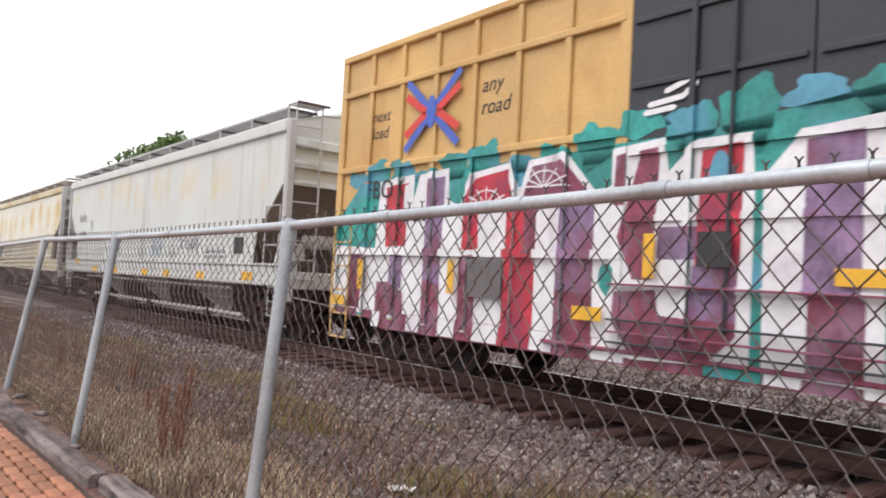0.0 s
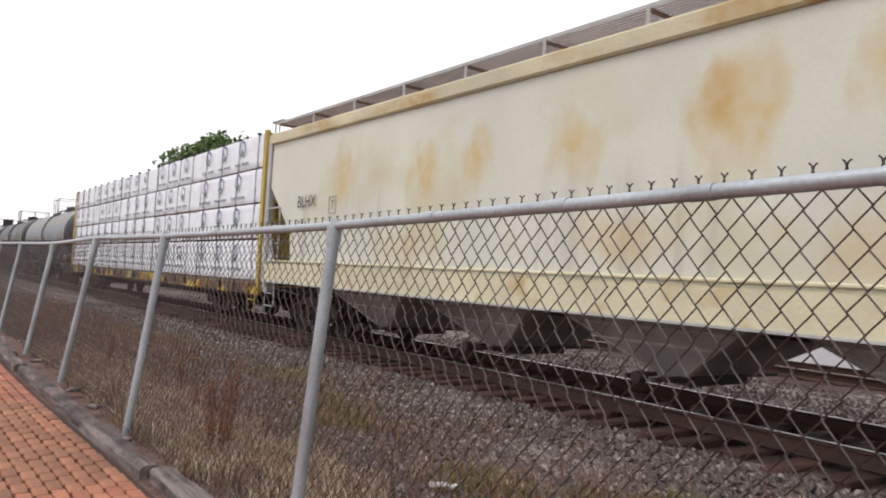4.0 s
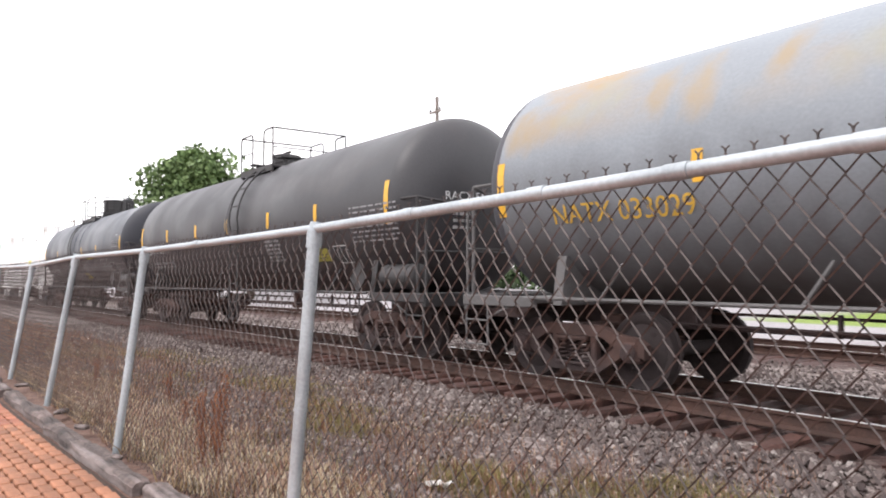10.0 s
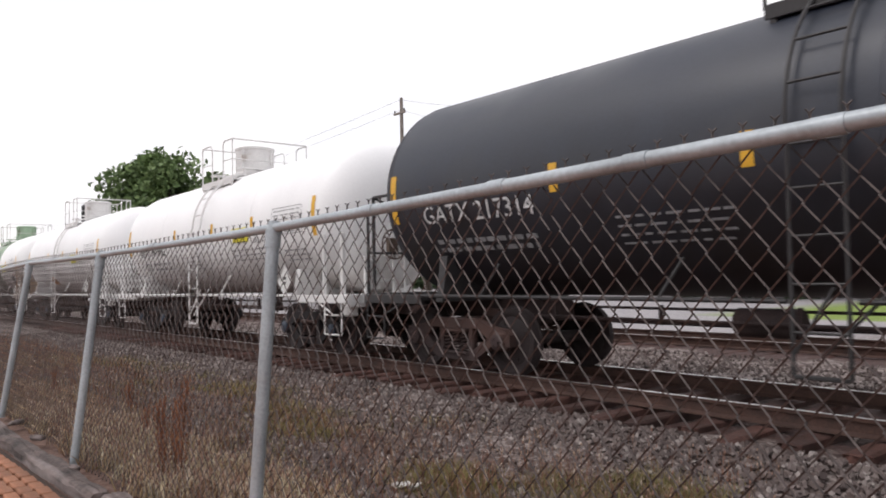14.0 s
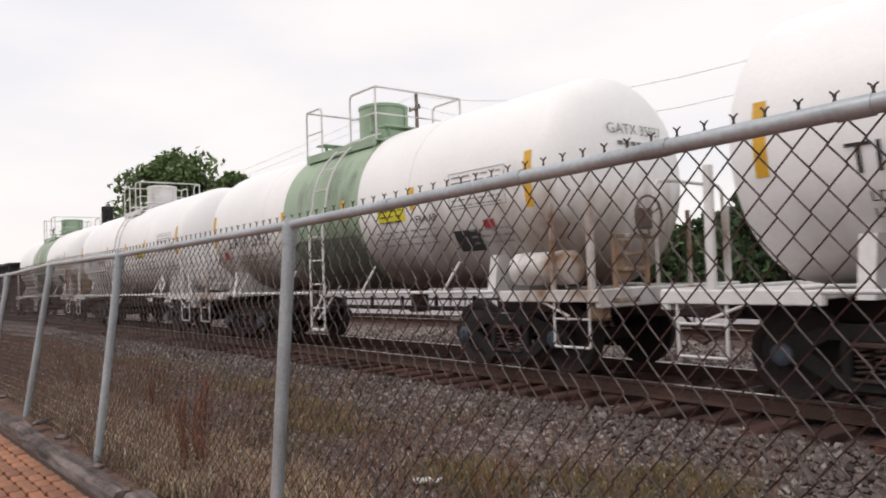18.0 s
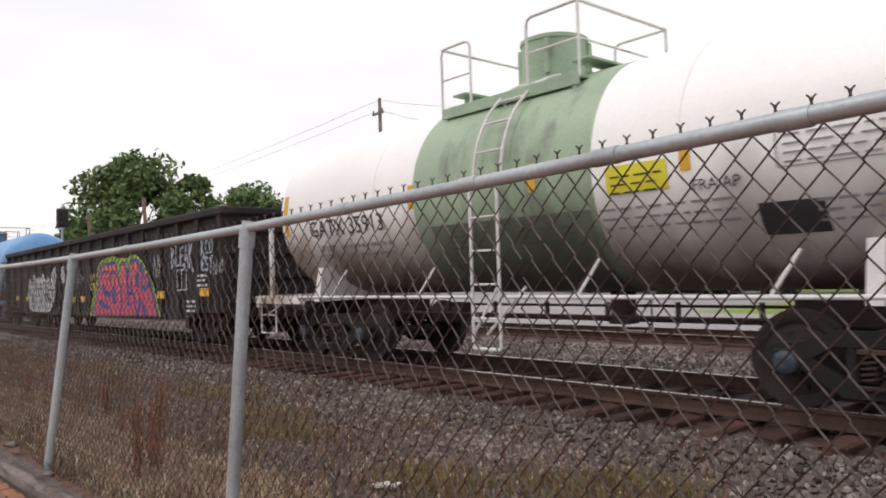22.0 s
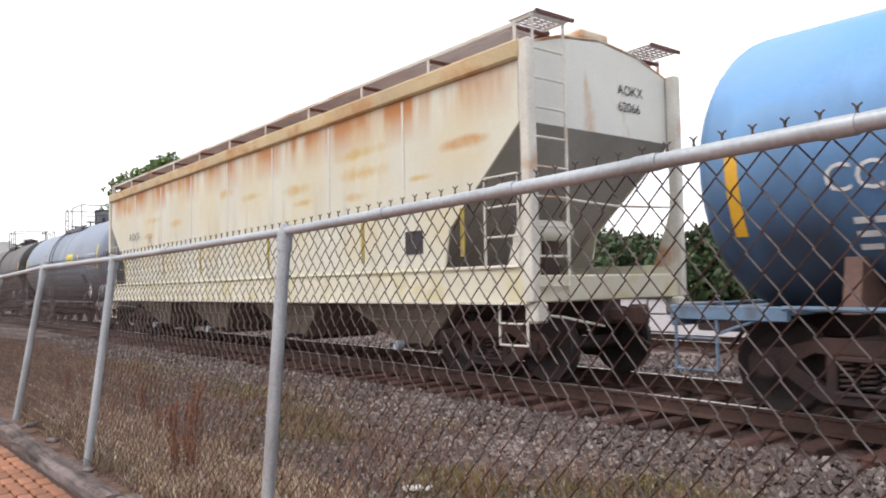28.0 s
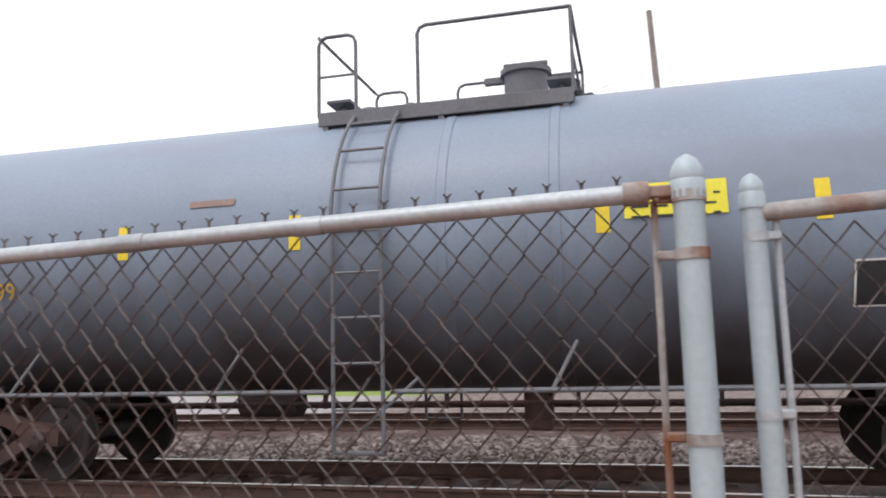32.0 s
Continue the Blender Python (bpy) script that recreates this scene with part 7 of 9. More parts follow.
# relief of the boxcar's near side: flat bays, then what stands proud of them (x from, to, z from, to, face)
BAYS = [(-8.1, -2.0, -1.552), (-2.0, 2.0, -1.587), (2.0, 8.1, -1.552)]
PROUD = [(x - w - 0.002, x + w + 0.002, 0.6, 5.0, -1.602) for a in (-8.0, 2.0) for x, w in [(a + 0.06 + 5.88 * i / 7, 0.05 if 0 < i < 7 else 0.08) for i in range(8)]]
PROUD += [(a, a + 6.0, z - 0.052, z + 0.052, -1.612) for a in (-8.0, 2.0) for z in (3.1, 1.76)]
PROUD += [(-1.95, 1.95, 0.72 + 4.28 * i / 6 - 0.037, 0.72 + 4.28 * i / 6 + 0.037, -1.622) for i in range(1, 5)]
PROUD += [(x - 0.037, x + 0.037, 0.9, 4.85, -1.642) for x in (-1.19, 0.81)]


def over_ribs(car, name, poly, layer, material, label=""):
    """A field of spray paint that follows the ribs, rails and doors of the boxcar's side."""
    g = Geo()
    lift = 0.0013 * layer
    for x0, x1, y in BAYS:
        p = window(poly, x0, x1, 0.0, 6.0)
        if p:
            g.prism(p, y - lift - 0.001, y - lift)
    for x0, x1, z0, z1, y in PROUD:
        p = window(poly, x0, x1, z0, z1)
        if p:
            g.prism(p, y - lift - 0.001, -1.56)
    return part(name, g, material, car, label, kind="stuff" if name == "graffiti_ground" else "")


def boxcar():
    B_YEL = mat("boxcar_yellow", (0.60, 0.385, 0.145, 1), 0.6, 0, 0.16, 0.7, 0.06, 30, patch=(0.50, 0.29, 0.095, 1), patch_at=0.56, patch_scale=(0.8, 0.8, 0.5))
    B_DARK = mat("boxcar_door_dark", (0.028, 0.033, 0.042, 1), 0.55, 0, 0.25, 0.8, 0.06, 30)
    B_TEAL = mat("spray_teal", (0.03, 0.29, 0.26, 1), 0.6, 0, 0.4, 1.6, 0.05, 14, patch=(0.09, 0.3, 0.42, 1), patch_at=0.55, patch_scale=(1.2, 1.2, 1.2))
    B_BLUE = mat("spray_blue", (0.10, 0.33, 0.46, 1), 0.6, 0, 0.25, 1.2, 0.03, 20)
    B_WHITE = mat("spray_white", (0.74, 0.74, 0.76, 1), 0.6, 0, 0.14, 1.6, 0.05, 14, patch=(0.52, 0.46, 0.52, 1), patch_at=0.58, patch_scale=(1.5, 1.5, 1.2))
    B_MAROON = mat("spray_maroon", (0.22, 0.05, 0.085, 1), 0.6, 0, 0.5, 2.4, 0.05, 14, patch=(0.27, 0.13, 0.2, 1), patch_at=0.5, patch_scale=(2.2, 2.2, 1.6))
    B_RED = mat("spray_red", (0.48, 0.035, 0.055, 1), 0.6, 0, 0.4, 2.4, 0.05, 14, patch=(0.25, 0.04, 0.08, 1), patch_at=0.54, patch_scale=(1.8, 1.8, 1.6))
    B_PURPLE = mat("spray_purple", (0.25, 0.16, 0.28, 1), 0.6, 0, 0.45, 2.4, 0.05, 14, patch=(0.2, 0.07, 0.12, 1), patch_at=0.5, patch_scale=(1.8, 1.8, 1.6))
    E_RED = mat("emblem_red", (0.62, 0.05, 0.04, 1), 0.6, 0, 0.1, 3, 0, 20)
    E_BLUE = mat("emblem_blue", (0.06, 0.12, 0.48, 1), 0.6, 0, 0.1, 3, 0, 20)
    car = new_car("boxcar", -3.1, "tall yellow boxcar covered in large teal, white and red graffiti", "boxcar")
    running_gear(car, 6.3, 1.78, 8.4)
    H, top, low, W = 8.0, 5.0, 0.72, 1.55
    door = (-2.0, 2.0)
    for k in (-1, 1):
        for a, b in ((-H, door[0]), (door[1], H)):
            part("side_wall", Geo().prism([(a, low), (b, low), (b, top), (a, top)], k * W, k * (W - 0.05)), B_YEL, car, "yellow ribbed side wall")
            n = 7
            for i in range(n + 1):
                x = a + 0.06 + (b - a - 0.12) * i / n
                part("side_post", Geo().box(x, k * (W + 0.025), (top + low) / 2, 0.10 if 0 < i < n else 0.16, 0.05, top - low, 0.012), B_YEL, car, "upright side post")
            for z in (4.38, 3.1, 1.76):
                part("side_rail", Geo().box((a + b) / 2, k * (W + 0.03), z, b - a - 0.1, 0.06, 0.10, 0.015), B_YEL, car, "horizontal side rail")
            part("top_rail", Geo().box((a + b) / 2, k * (W + 0.01), top, b - a, 0.12, 0.12, 0.02), B_YEL, car)
        for a, b in ((door[0] + 0.02, 0.0), (0.02, door[1] - 0.02)):
            d = part("plug_door", Geo().prism([(a, low + 0.12), (b, low + 0.12), (b, top - 0.05), (a, top - 0.05)], k * (W + 0.035), k * (W - 0.02)), B_DARK, car, "dark blue-black plug door")
            for i in range(1, 6):
                z = low + (top - low) * i / 6
                part("door_rib", Geo().box((a + b) / 2, k * (W + 0.05), z, b - a - 0.1, 0.04, 0.07, 0.012), B_DARK, d)
            part("door_post", Geo().box((a + b) / 2 - 0.2, k * (W + 0.06), 2.9, 0.07, 0.06, 3.9, 0.012), B_DARK, d)
            part("lock_rod", Geo().bar(((a + b) / 2 + 0.25, k * (W + 0.075), low + 0.3), ((a + b) / 2 + 0.25, k * (W + 0.075), top - 0.3), 0.02, 6), B_DARK, d)
        part("door_track", Geo().box(0.6, k * (W + 0.04), low + 0.01, 7.4, 0.06, 0.045, 0.008), B_MAROON, car)
        part("sill", Geo().prism([(-H, low), (-6.9, low), (-6.5, low - 0.14), (6.5, low - 0.14), (6.9, low), (H, low), (H, low + 0.12), (-H, low + 0.12)], k * (W + 0.012), k * (W - 0.06)), B_MAROON, car, "deep side sill")
    for s in (-1, 1):
        part("end_wall", Geo().prism([(-W, low), (W, low), (W, top), (0, top + 0.12), (-W, top)], s * H, s * (H - 0.05), "yz"), B_YEL, car)
        for i in range(7):
            part("end_corrugation", Geo().box(s * (H + 0.02), 0, 1.2 + i * 0.55, 0.07, 2.7, 0.16, 0.04), B_YEL, car)
        step_ladder(car, s * (H - 0.35), 0.48, 0.35, 2.3, -W - 0.09, B_YEL, 6, name="side_ladder")
        part("centre_sill", Geo().box(s * 6.6, 0, 0.72, 3.6, 0.4, 0.34, 0.02), M_IRON, car)
    part("roof", Geo().prism([(-W, top), (W, top), (W, top + 0.04), (0, top + 0.16), (-W, top + 0.04)], -H, H, "yz"), B_YEL, car)
    part("floor", Geo().box(0, 0, low + 0.05, 2 * H, 2 * W - 0.1, 0.1), M_IRON, car)
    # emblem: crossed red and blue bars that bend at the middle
    cx, cz = -5.47, 3.80
    for sx, sz in ((-1, 1), (1, 1), (-1, -1), (1, -1)):
        for off, mm in ((0.0, E_BLUE), (0.17, E_RED)):
            p, q = (cx + sx * (0.10 + off * 0.2), cz + sz * 0.03 + sz * (0.06 if off == 0 else -0.02)), (cx + sx * 0.62, cz + sz * (0.52 - off * 1.3))
            d = Vector((q[0] - p[0], q[1] - p[1])).normalized() * 0.058
            poly = [(p[0] - d.y, p[1] + d.x), (q[0] - d.y, q[1] + d.x), (q[0] + d.y, q[1] - d.x), (p[0] + d.y, p[1] - d.x)]
            paint_patch(car, "emblem_bar", poly, 1 if off == 0 else 2, mm, "bar of a red and blue crossed emblem", y=-1.602)
    paint_patch(car, "emblem_bar", blob(cx, cz, 0.11, 0.24, 3, 16, 0.02), 4, E_BLUE, "blue middle of the crossed emblem", y=-1.602)
    for text, x, z, size in (("next", -7.08, 3.83, 0.27), ("load", -7.08, 3.56, 0.27), ("any", -4.45, 3.92, 0.3), ("road", -4.45, 3.62, 0.3), ("FBOX", -7.15, 2.6, 0.42), ("road", 3.3, 3.62, 0.3)):
        lettering("lettering", text, size, x, z, car, M_BLACKMARK, y=-1.57 if z < 3 else -1.552, depth=0.004, shear=0.2 if z > 3 else 0.0, label="dark painted lettering")
    # graffiti: teal ground, then white-edged letters with striped fills
    rnd = random.Random(17)
    for i in range(16):
        x = -7.4 + i * 0.62
        over_ribs(car, "graffiti_ground", blob(x, 2.93 + 0.08 * math.sin(i * 1.7) + (0.2 if x > -2.2 else 0.0), 0.30, (0.12 + 0.07 * (i % 3)) * (1.3 if x > -2.2 else 1.0), 100 + i, 26, 0.3), 1, B_BLUE if i % 5 == 2 and x > -2.5 else B_TEAL, "teal sprayed ground of the graffiti")
    over_ribs(car, "graffiti_ground", [(-7.95, 1.3), (-7.4, 0.75), (7.9, 0.68), (7.9, 3.3), (3.0, 3.5), (-1.0, 3.0), (-7.3, 2.85), (-7.95, 2.3)], 1, B_TEAL, "teal sprayed ground of the graffiti")
    white = [  # the white shapes of the letters
        [(-7.95, 0.82), (-7.9, 1.86), (-6.8, 1.82), (-6.74, 2.86), (-5.86, 2.92), (-5.8, 0.74)],
        [(-5.86, 0.72), (-5.84, 2.56), (-5.72, 2.9), (-5.06, 2.95), (-5.02, 2.5), (-4.78, 2.4), (-4.78, 0.72)],
        [(-4.8, 0.7), (-4.82, 2.34), (-4.54, 2.84), (-3.78, 2.93), (-3.62, 2.5), (-3.6, 0.7)],
        [(-3.62, 0.7), (-3.66, 2.46), (-3.48, 2.92), (-2.88, 2.97), (-2.36, 2.42), (-2.1, 2.6), (-2.1, 0.7)],
        [(-2.16, 0.7), (-2.2, 2.92), (-1.5, 2.98), (-1.44, 2.62), (-1.12, 2.92), (-0.54, 2.93), (-0.5, 2.4), (-0.5, 0.72), (-1.8, 0.66)],
        [(-0.38, 0.7), (-0.42, 2.5), (-0.06, 2.9), (0.62, 2.96), (0.66, 0.68)]]
    for a, b, m in ((-6.75, -6.55, B_WHITE), (-5.84, -5.53, B_WHITE), (-5.1, -4.74, B_WHITE), (-4.36, -3.88, B_WHITE), (-3.86, -3.32, B_RED), (-3.3, -2.94, B_WHITE), (-2.36, -1.9, B_WHITE), (-0.95, -0.36, B_TEAL),
                    (-0.34, 0.0, B_WHITE), (0.52, 0.74, B_WHITE), (1.3, 1.62, B_WHITE), (2.6, 2.9, B_WHITE), (3.3, 3.5, B_TEAL), (3.9, 4.2, B_WHITE), (5.3, 5.6, B_WHITE), (6.0, 6.3, B_WHITE)):
        paint_patch(car, "sill_stripe", [(a - 0.03, 0.60), (b - 0.03, 0.60), (b, 0.835), (a, 0.835)], 1, m, "sprayed stripe running down over the sill", y=-1.565)
    for i, pts in enumerate(white):
        over_ribs(car, "graffiti_letter", pts, 2 + i % 2, B_WHITE, "white graffiti letter")
    level = 4.0
    for pts, m in (  # coloured fields in the letters
            ([(-7.6, 0.86), (-7.1, 0.86), (-7.05, 1.72), (-7.5, 1.72)], B_MAROON), ([(-6.72, 0.82), (-5.98, 0.8), (-6.0, 1.15), (-6.3, 1.3), (-6.7, 1.3)], B_MAROON), ([(-6.4, 1.3), (-6.05, 1.2), (-6.05, 1.72), (-6.3, 1.72)], B_PURPLE),
            ([(-6.52, 1.84), (-6.0, 1.86), (-5.98, 2.8), (-6.56, 2.76)], B_RED), ([(-6.1, 2.2), (-5.99, 2.2), (-5.98, 2.78), (-6.08, 2.76)], B_WHITE),
            ([(-5.52, 0.74), (-5.12, 0.74), (-5.14, 1.35), (-5.5, 1.4)], B_MAROON), ([(-5.5, 1.36), (-5.15, 1.3), (-5.12, 2.84), (-5.5, 2.82)], B_PURPLE),
            ([(-4.72, 0.72), (-4.38, 0.72), (-4.4, 1.74), (-4.74, 1.7)], B_MAROON), ([(-4.7, 1.8), (-4.36, 1.8), (-4.4, 2.3), (-4.7, 2.3)], B_RED),
            ([(-4.74, 2.3), (-4.48, 2.76), (-3.84, 2.84), (-3.7, 2.46), (-3.84, 2.3)], B_RED), ([(-3.86, 0.7), (-3.3, 0.7), (-3.32, 2.3), (-3.84, 2.3)], B_RED), ([(-3.5, 1.75), (-3.32, 1.75), (-3.32, 2.4), (-3.55, 2.4)], B_MAROON),
            ([(-3.58, 2.44), (-3.42, 2.84), (-2.92, 2.88), (-2.46, 2.42)], B_MAROON), ([(-2.92, 0.7), (-2.38, 0.7), (-2.4, 1.3), (-2.92, 1.36)], B_MAROON), ([(-2.92, 1.34), (-2.4, 1.3), (-2.42, 2.36), (-2.9, 2.36)], B_PURPLE),
            ([(-2.12, 2.3), (-1.98, 2.3), (-1.98, 2.86), (-2.1, 2.84)], B_MAROON), ([(-1.84, 1.5), (-1.6, 1.5), (-1.55, 2.88), (-1.78, 2.86), (-2.05, 1.95)], B_MAROON), ([(-1.54, 1.72), (-1.08, 1.72), (-1.08, 2.05), (-1.54, 2.05)], B_PURPLE),
            ([(-1.1, 1.66), (-0.62, 1.66), (-0.62, 2.84), (-1.06, 2.8)], B_RED), ([(-1.16, 1.1), (-0.64, 1.1), (-0.64, 1.66), (-1.12, 1.66)], B_PURPLE), ([(-2.06, 1.36), (-2.08, 1.05), (-1.85, 0.72), (-0.95, 0.7), (-0.64, 1.0), (-0.64, 1.12), (-1.5, 1.14), (-1.54, 1.4)], B_MAROON),
            ([(-0.03, 1.42), (0.46, 1.42), (0.46, 2.84), (-0.03, 2.8)], B_PURPLE), ([(0.02, 0.72), (0.5, 0.72), (0.5, 1.42), (0.02, 1.42)], B_MAROON)):
        level += 0.15
        over_ribs(car, "letter_fill", pts, level, m)
    over_ribs(car, "letter_gap", blob(-0.85, 2.6, 0.13, 0.17, 301, 14, 0.2), 9, B_BLUE)
    over_ribs(car, "letter_gap", blob(-2.2, 1.5, 0.12, 0.18, 302, 12, 0.15), 9, B_TEAL)
    for cx, cz in ((-4.18, 2.38), (-3.16, 2.56)):
        for k in range(7):
            a = math.pi * (k + 0.2) / 6.5
            brush(car, "cobweb_line", [(cx, cz), (cx + 0.22 * math.cos(a), cz + 0.12 * math.sin(a)), (cx + 0.42 * math.cos(a), cz + 0.27 * math.sin(a) - 0.03)], 0.009, 9, B_WHITE, "thin white cobweb line", -1.60)
        brush(car, "cobweb_line", [(cx + 0.3 * math.cos(math.pi * k / 8), cz + 0.2 * math.sin(math.pi * k / 8)) for k in range(9)], 0.008, 9.3, B_WHITE, "thin white cobweb line", -1.60)
    for z, m in ((1.44, B_MAROON), (1.06, B_DARK), (0.93, B_MAROON), (0.82, B_DARK)):
        part("door_guide", Geo().box(-0.6, -1.665, z, 3.0, 0.05, 0.022, 0.004), m, car, "thin horizontal door guide")
    for pts in ([(-1.7, 3.34), (-1.3, 3.38), (-1.15, 3.5)], [(-1.75, 3.26), (-1.4, 3.28)], [(-1.5, 3.46), (-1.25, 3.54)]):
        brush(car, "spray_dash", pts, 0.03, 2, B_WHITE, "white sprayed dash", -1.60)
    letters = [(1.4, 1.2, 0.70, 3.0), (2.7, 1.2, 0.72, 3.0), (4.0, 1.2, 0.74, 3.0), (5.4, 1.3, 0.74, 3.0), (6.8, 1.1, 0.76, 3.0)]
    fills = [B_MAROON, B_PURPLE, B_RED, B_MAROON, B_MAROON, B_PURPLE, B_RED]
    for i, (x, w, a, b) in enumerate(letters):
        lean = rnd.uniform(-0.12, 0.12)
        outer = [(x - w * 0.56, a), (x + w * 0.56, a), (x + w * 0.58 + lean, b - 0.5), (x + w * 0.3 + lean, b), (x - w * 0.3 + lean, b), (x - w * 0.58 + lean, b - 0.5)]
        over_ribs(car, "graffiti_letter", outer, 2 + i % 2, B_WHITE, "white-edged graffiti letter")
        left = [(x - w * 0.46, a + 0.03), (x - w * 0.12, a + 0.03), (x - w * 0.1 + lean, b - 0.75), (x - w * 0.2 + lean, b - 0.12), (x - w * 0.3 + lean, b - 0.12), (x - w * 0.48 + lean, b - 0.55)]
        right = [(x + w * 0.14, a + 0.03), (x + w * 0.48, a + 0.03), (x + w * 0.48 + lean, b - 0.55), (x + w * 0.28 + lean, b - 0.12), (x + w * 0.1 + lean, b - 0.12), (x + w * 0.12 + lean, b - 0.8)]
        over_ribs(car, "letter_fill", left, 5, fills[i % 7])
        over_ribs(car, "letter_fill", right, 6, fills[(i + 3) % 7])
        bar_z = a + (b - a) * rnd.uniform(0.35, 0.6)
        over_ribs(car, "letter_fill", [(x - w * 0.46, bar_z), (x + w * 0.47, bar_z + 0.1), (x + w * 0.47, bar_z + 0.5), (x - w * 0.46, bar_z + 0.42)], 7, fills[(i + 2) % 7])
        over_ribs(car, "letter_gap", blob(x + lean * 0.3, bar_z - 0.42, w * 0.15, 0.17, 300 + i, 12, 0.1), 8, B_WHITE if i % 2 else B_TEAL)
    amber_plates(car, ((-7.05, 1.40), (-4.79, 1.43), (-1.6, 1.75)), 0.13, 0.46, -1.65)
    amber_plates(car, ((-7.68, 0.96), (-2.39, 1.10), (0.48, 1.59)), 0.42, 0.15, -1.65)
    part("small_print", bars(Geo(), -6.95, 2.22, 1.5, 1, 0.2, 0.2, y=-1.565, seed=5), M_BLACKMARK, car, "dark car number painted over", kind="stuff")
    part("data_panel", Geo().box(-4.13, -1.635, 1.43, 0.66, 0.012, 0.5), mat("panel_grey", (0.13, 0.12, 0.12, 1)), car, "grey data panel")
    part("data_panel", Geo().box(-0.86, -1.655, 1.82, 0.36, 0.012, 0.34), M_BLACKMARK, car, "dark data panel")
    return car


boxcar()


# ---- the lumber car ----
def lumber_car():
    L_YEL = mat("flatcar_yellow", (0.52, 0.36, 0.05, 1), 0.65, 0, 0.25, 1.2, 0.1, 30, patch=(0.10, 0.045, 0.028, 1), patch_at=0.37, patch_scale=(0.8, 0.8, 1.5), stains=(((0.05, 0.03, 0.024, 1), 0.5, 0.1, (1.5, 1.5, 2.0), 0.3, 1.3, 0.1),))
    L_WRAP = mat("lumber_wrap", (0.83, 0.845, 0.88, 1), 0.42, 0, 0.08, 2.5, 0.35, 9.0)
    L_POST = mat("bulkhead_yellow", (0.56, 0.41, 0.09, 1), 0.65, 0, 0.2, 1.2, 0.1, 30, patch=(0.22, 0.11, 0.05, 1), patch_at=0.6, patch_scale=(1.2, 1.2, 0.8))
    L_STRAP = mat("strap_grey", (0.36, 0.37, 0.40, 1), 0.6, 0, 0.2, 4, 0, 20)
    L_BLUE = mat("print_blue", (0.055, 0.075, 0.27, 1), 0.6, 0, 0.2, 5, 0, 20)
    L_GREEN = mat("print_green", (0.03, 0.10, 0.075, 1), 0.6, 0, 0.2, 5, 0, 20)
    L_GREY = mat("print_grey", (0.15, 0.16, 0.24, 1), 0.6, 0, 0.2, 5, 0, 20)
    middle, H = -61.87, 11.85
    car = new_car("lumber_flatcar", middle, "yellow rusty centre-beam flatcar with tall end bulkheads", "flatcar")
    running_gear(car, 8.45, 1.78, H + 0.35)
    deck = Geo().box(0, 0, 1.0, 2 * H, 2.75, 0.09, 0.01)
    part("deck", deck, mat("deck_wood", (0.12, 0.09, 0.07, 1), 0.9, 0, 0.4, 3, 0.4, 20), car, "dark flat deck")
    for k in (-1, 1):
        part("side_sill", Geo().box(0, k * 1.40, 0.86, 2 * H, 0.10, 0.28, 0.015), L_YEL, car, "rust-eaten yellow side sill")
        for i in range(24):
            part("stake_pocket", Geo().box(-H + 0.5 + i * (2 * H - 1.0) / 23, k * 1.47, 0.90, 0.16, 0.07, 0.2, 0.015), L_YEL if i % 3 else M_IRON, car)
    part("centre_sill", Geo().prism([(-H, 0.95), (H, 0.95), (H, 0.72), (7.2, 0.70), (5.8, 0.48), (-5.8, 0.48), (-7.2, 0.70), (-H, 0.72)], -0.2, 0.2), M_IRON, car, "fish-bellied centre sill")
    part("centre_beam", Geo().box(0, 0, 4.25, 2 * H - 0.3, 0.3, 0.3, 0.02), L_YEL, car)
    for i in range(15):
        part("centre_post", Geo().box(-H + 0.8 + i * (2 * H - 1.6) / 14, 0, 2.6, 0.18, 0.22, 3.2, 0.02), L_YEL, car)
    for s in (-1, 1):
        g = Geo().box(s * (H - 0.05), 0, 2.72, 0.08, 2.8, 3.6, 0.01)
        part("bulkhead", g, L_POST, car, "tall yellow end bulkhead")
        for k in (-1, 1):
            part("bulkhead_post", Geo().box(s * (H - 0.07), k * 1.40, 2.72, 0.17, 0.10, 3.72, 0.015), L_POST, car)
            part("bulkhead_brace", Geo().prism([(s * (H - 0.02), 1.05), (s * (H - 0.02), 3.0), (s * (H + 0.25), 1.05)], k * 1.1 - 0.03, k * 1.1 + 0.03), L_YEL, car)
        step_ladder(car, s * (H - 0.3), 0.45, 0.36, 0.85, -1.46, L_YEL, 3)
        for z in (1.6, 2.4, 3.2, 4.0):
            part("bulkhead_rib", Geo().box(s * (H + 0.01), 0, z, 0.08, 2.7, 0.12, 0.02), L_YEL, car)
    for x in (-10.3, -6.3, -3.0, 1.5, 4.0, 7.5):
        part("reflector", Geo().box(x, -1.462, 0.87, 0.42, 0.012, 0.17), M_YELLOW, car, "amber reflector plate")
    part("number_board", Geo().box(-8.35, -1.4525, 0.86, 2.3, 0.006, 0.27), mat("sill_brown", (0.06, 0.035, 0.028, 1), 0.8, 0, 0.3, 2, 0.1, 30), car, "dark brown stretch of the sill behind the car mark")
    lettering("lettering", "TTZX", 0.29, -9.27, 0.78, car, M_WHITEMARK, y=-1.459, label="white stencilled car mark")
    part("owner_mark", Geo().box(-0.58, -1.456, 0.87, 0.2, 0.008, 0.2).box(-0.3, -1.456, 0.87, 0.2, 0.008, 0.2).box(-0.02, -1.456, 0.87, 0.2, 0.008, 0.2), mat("faded_cream", (0.5, 0.42, 0.22, 1), 0.7, 0, 0.3, 4, 0, 20), car, "faded cream painted blocks on the sill")
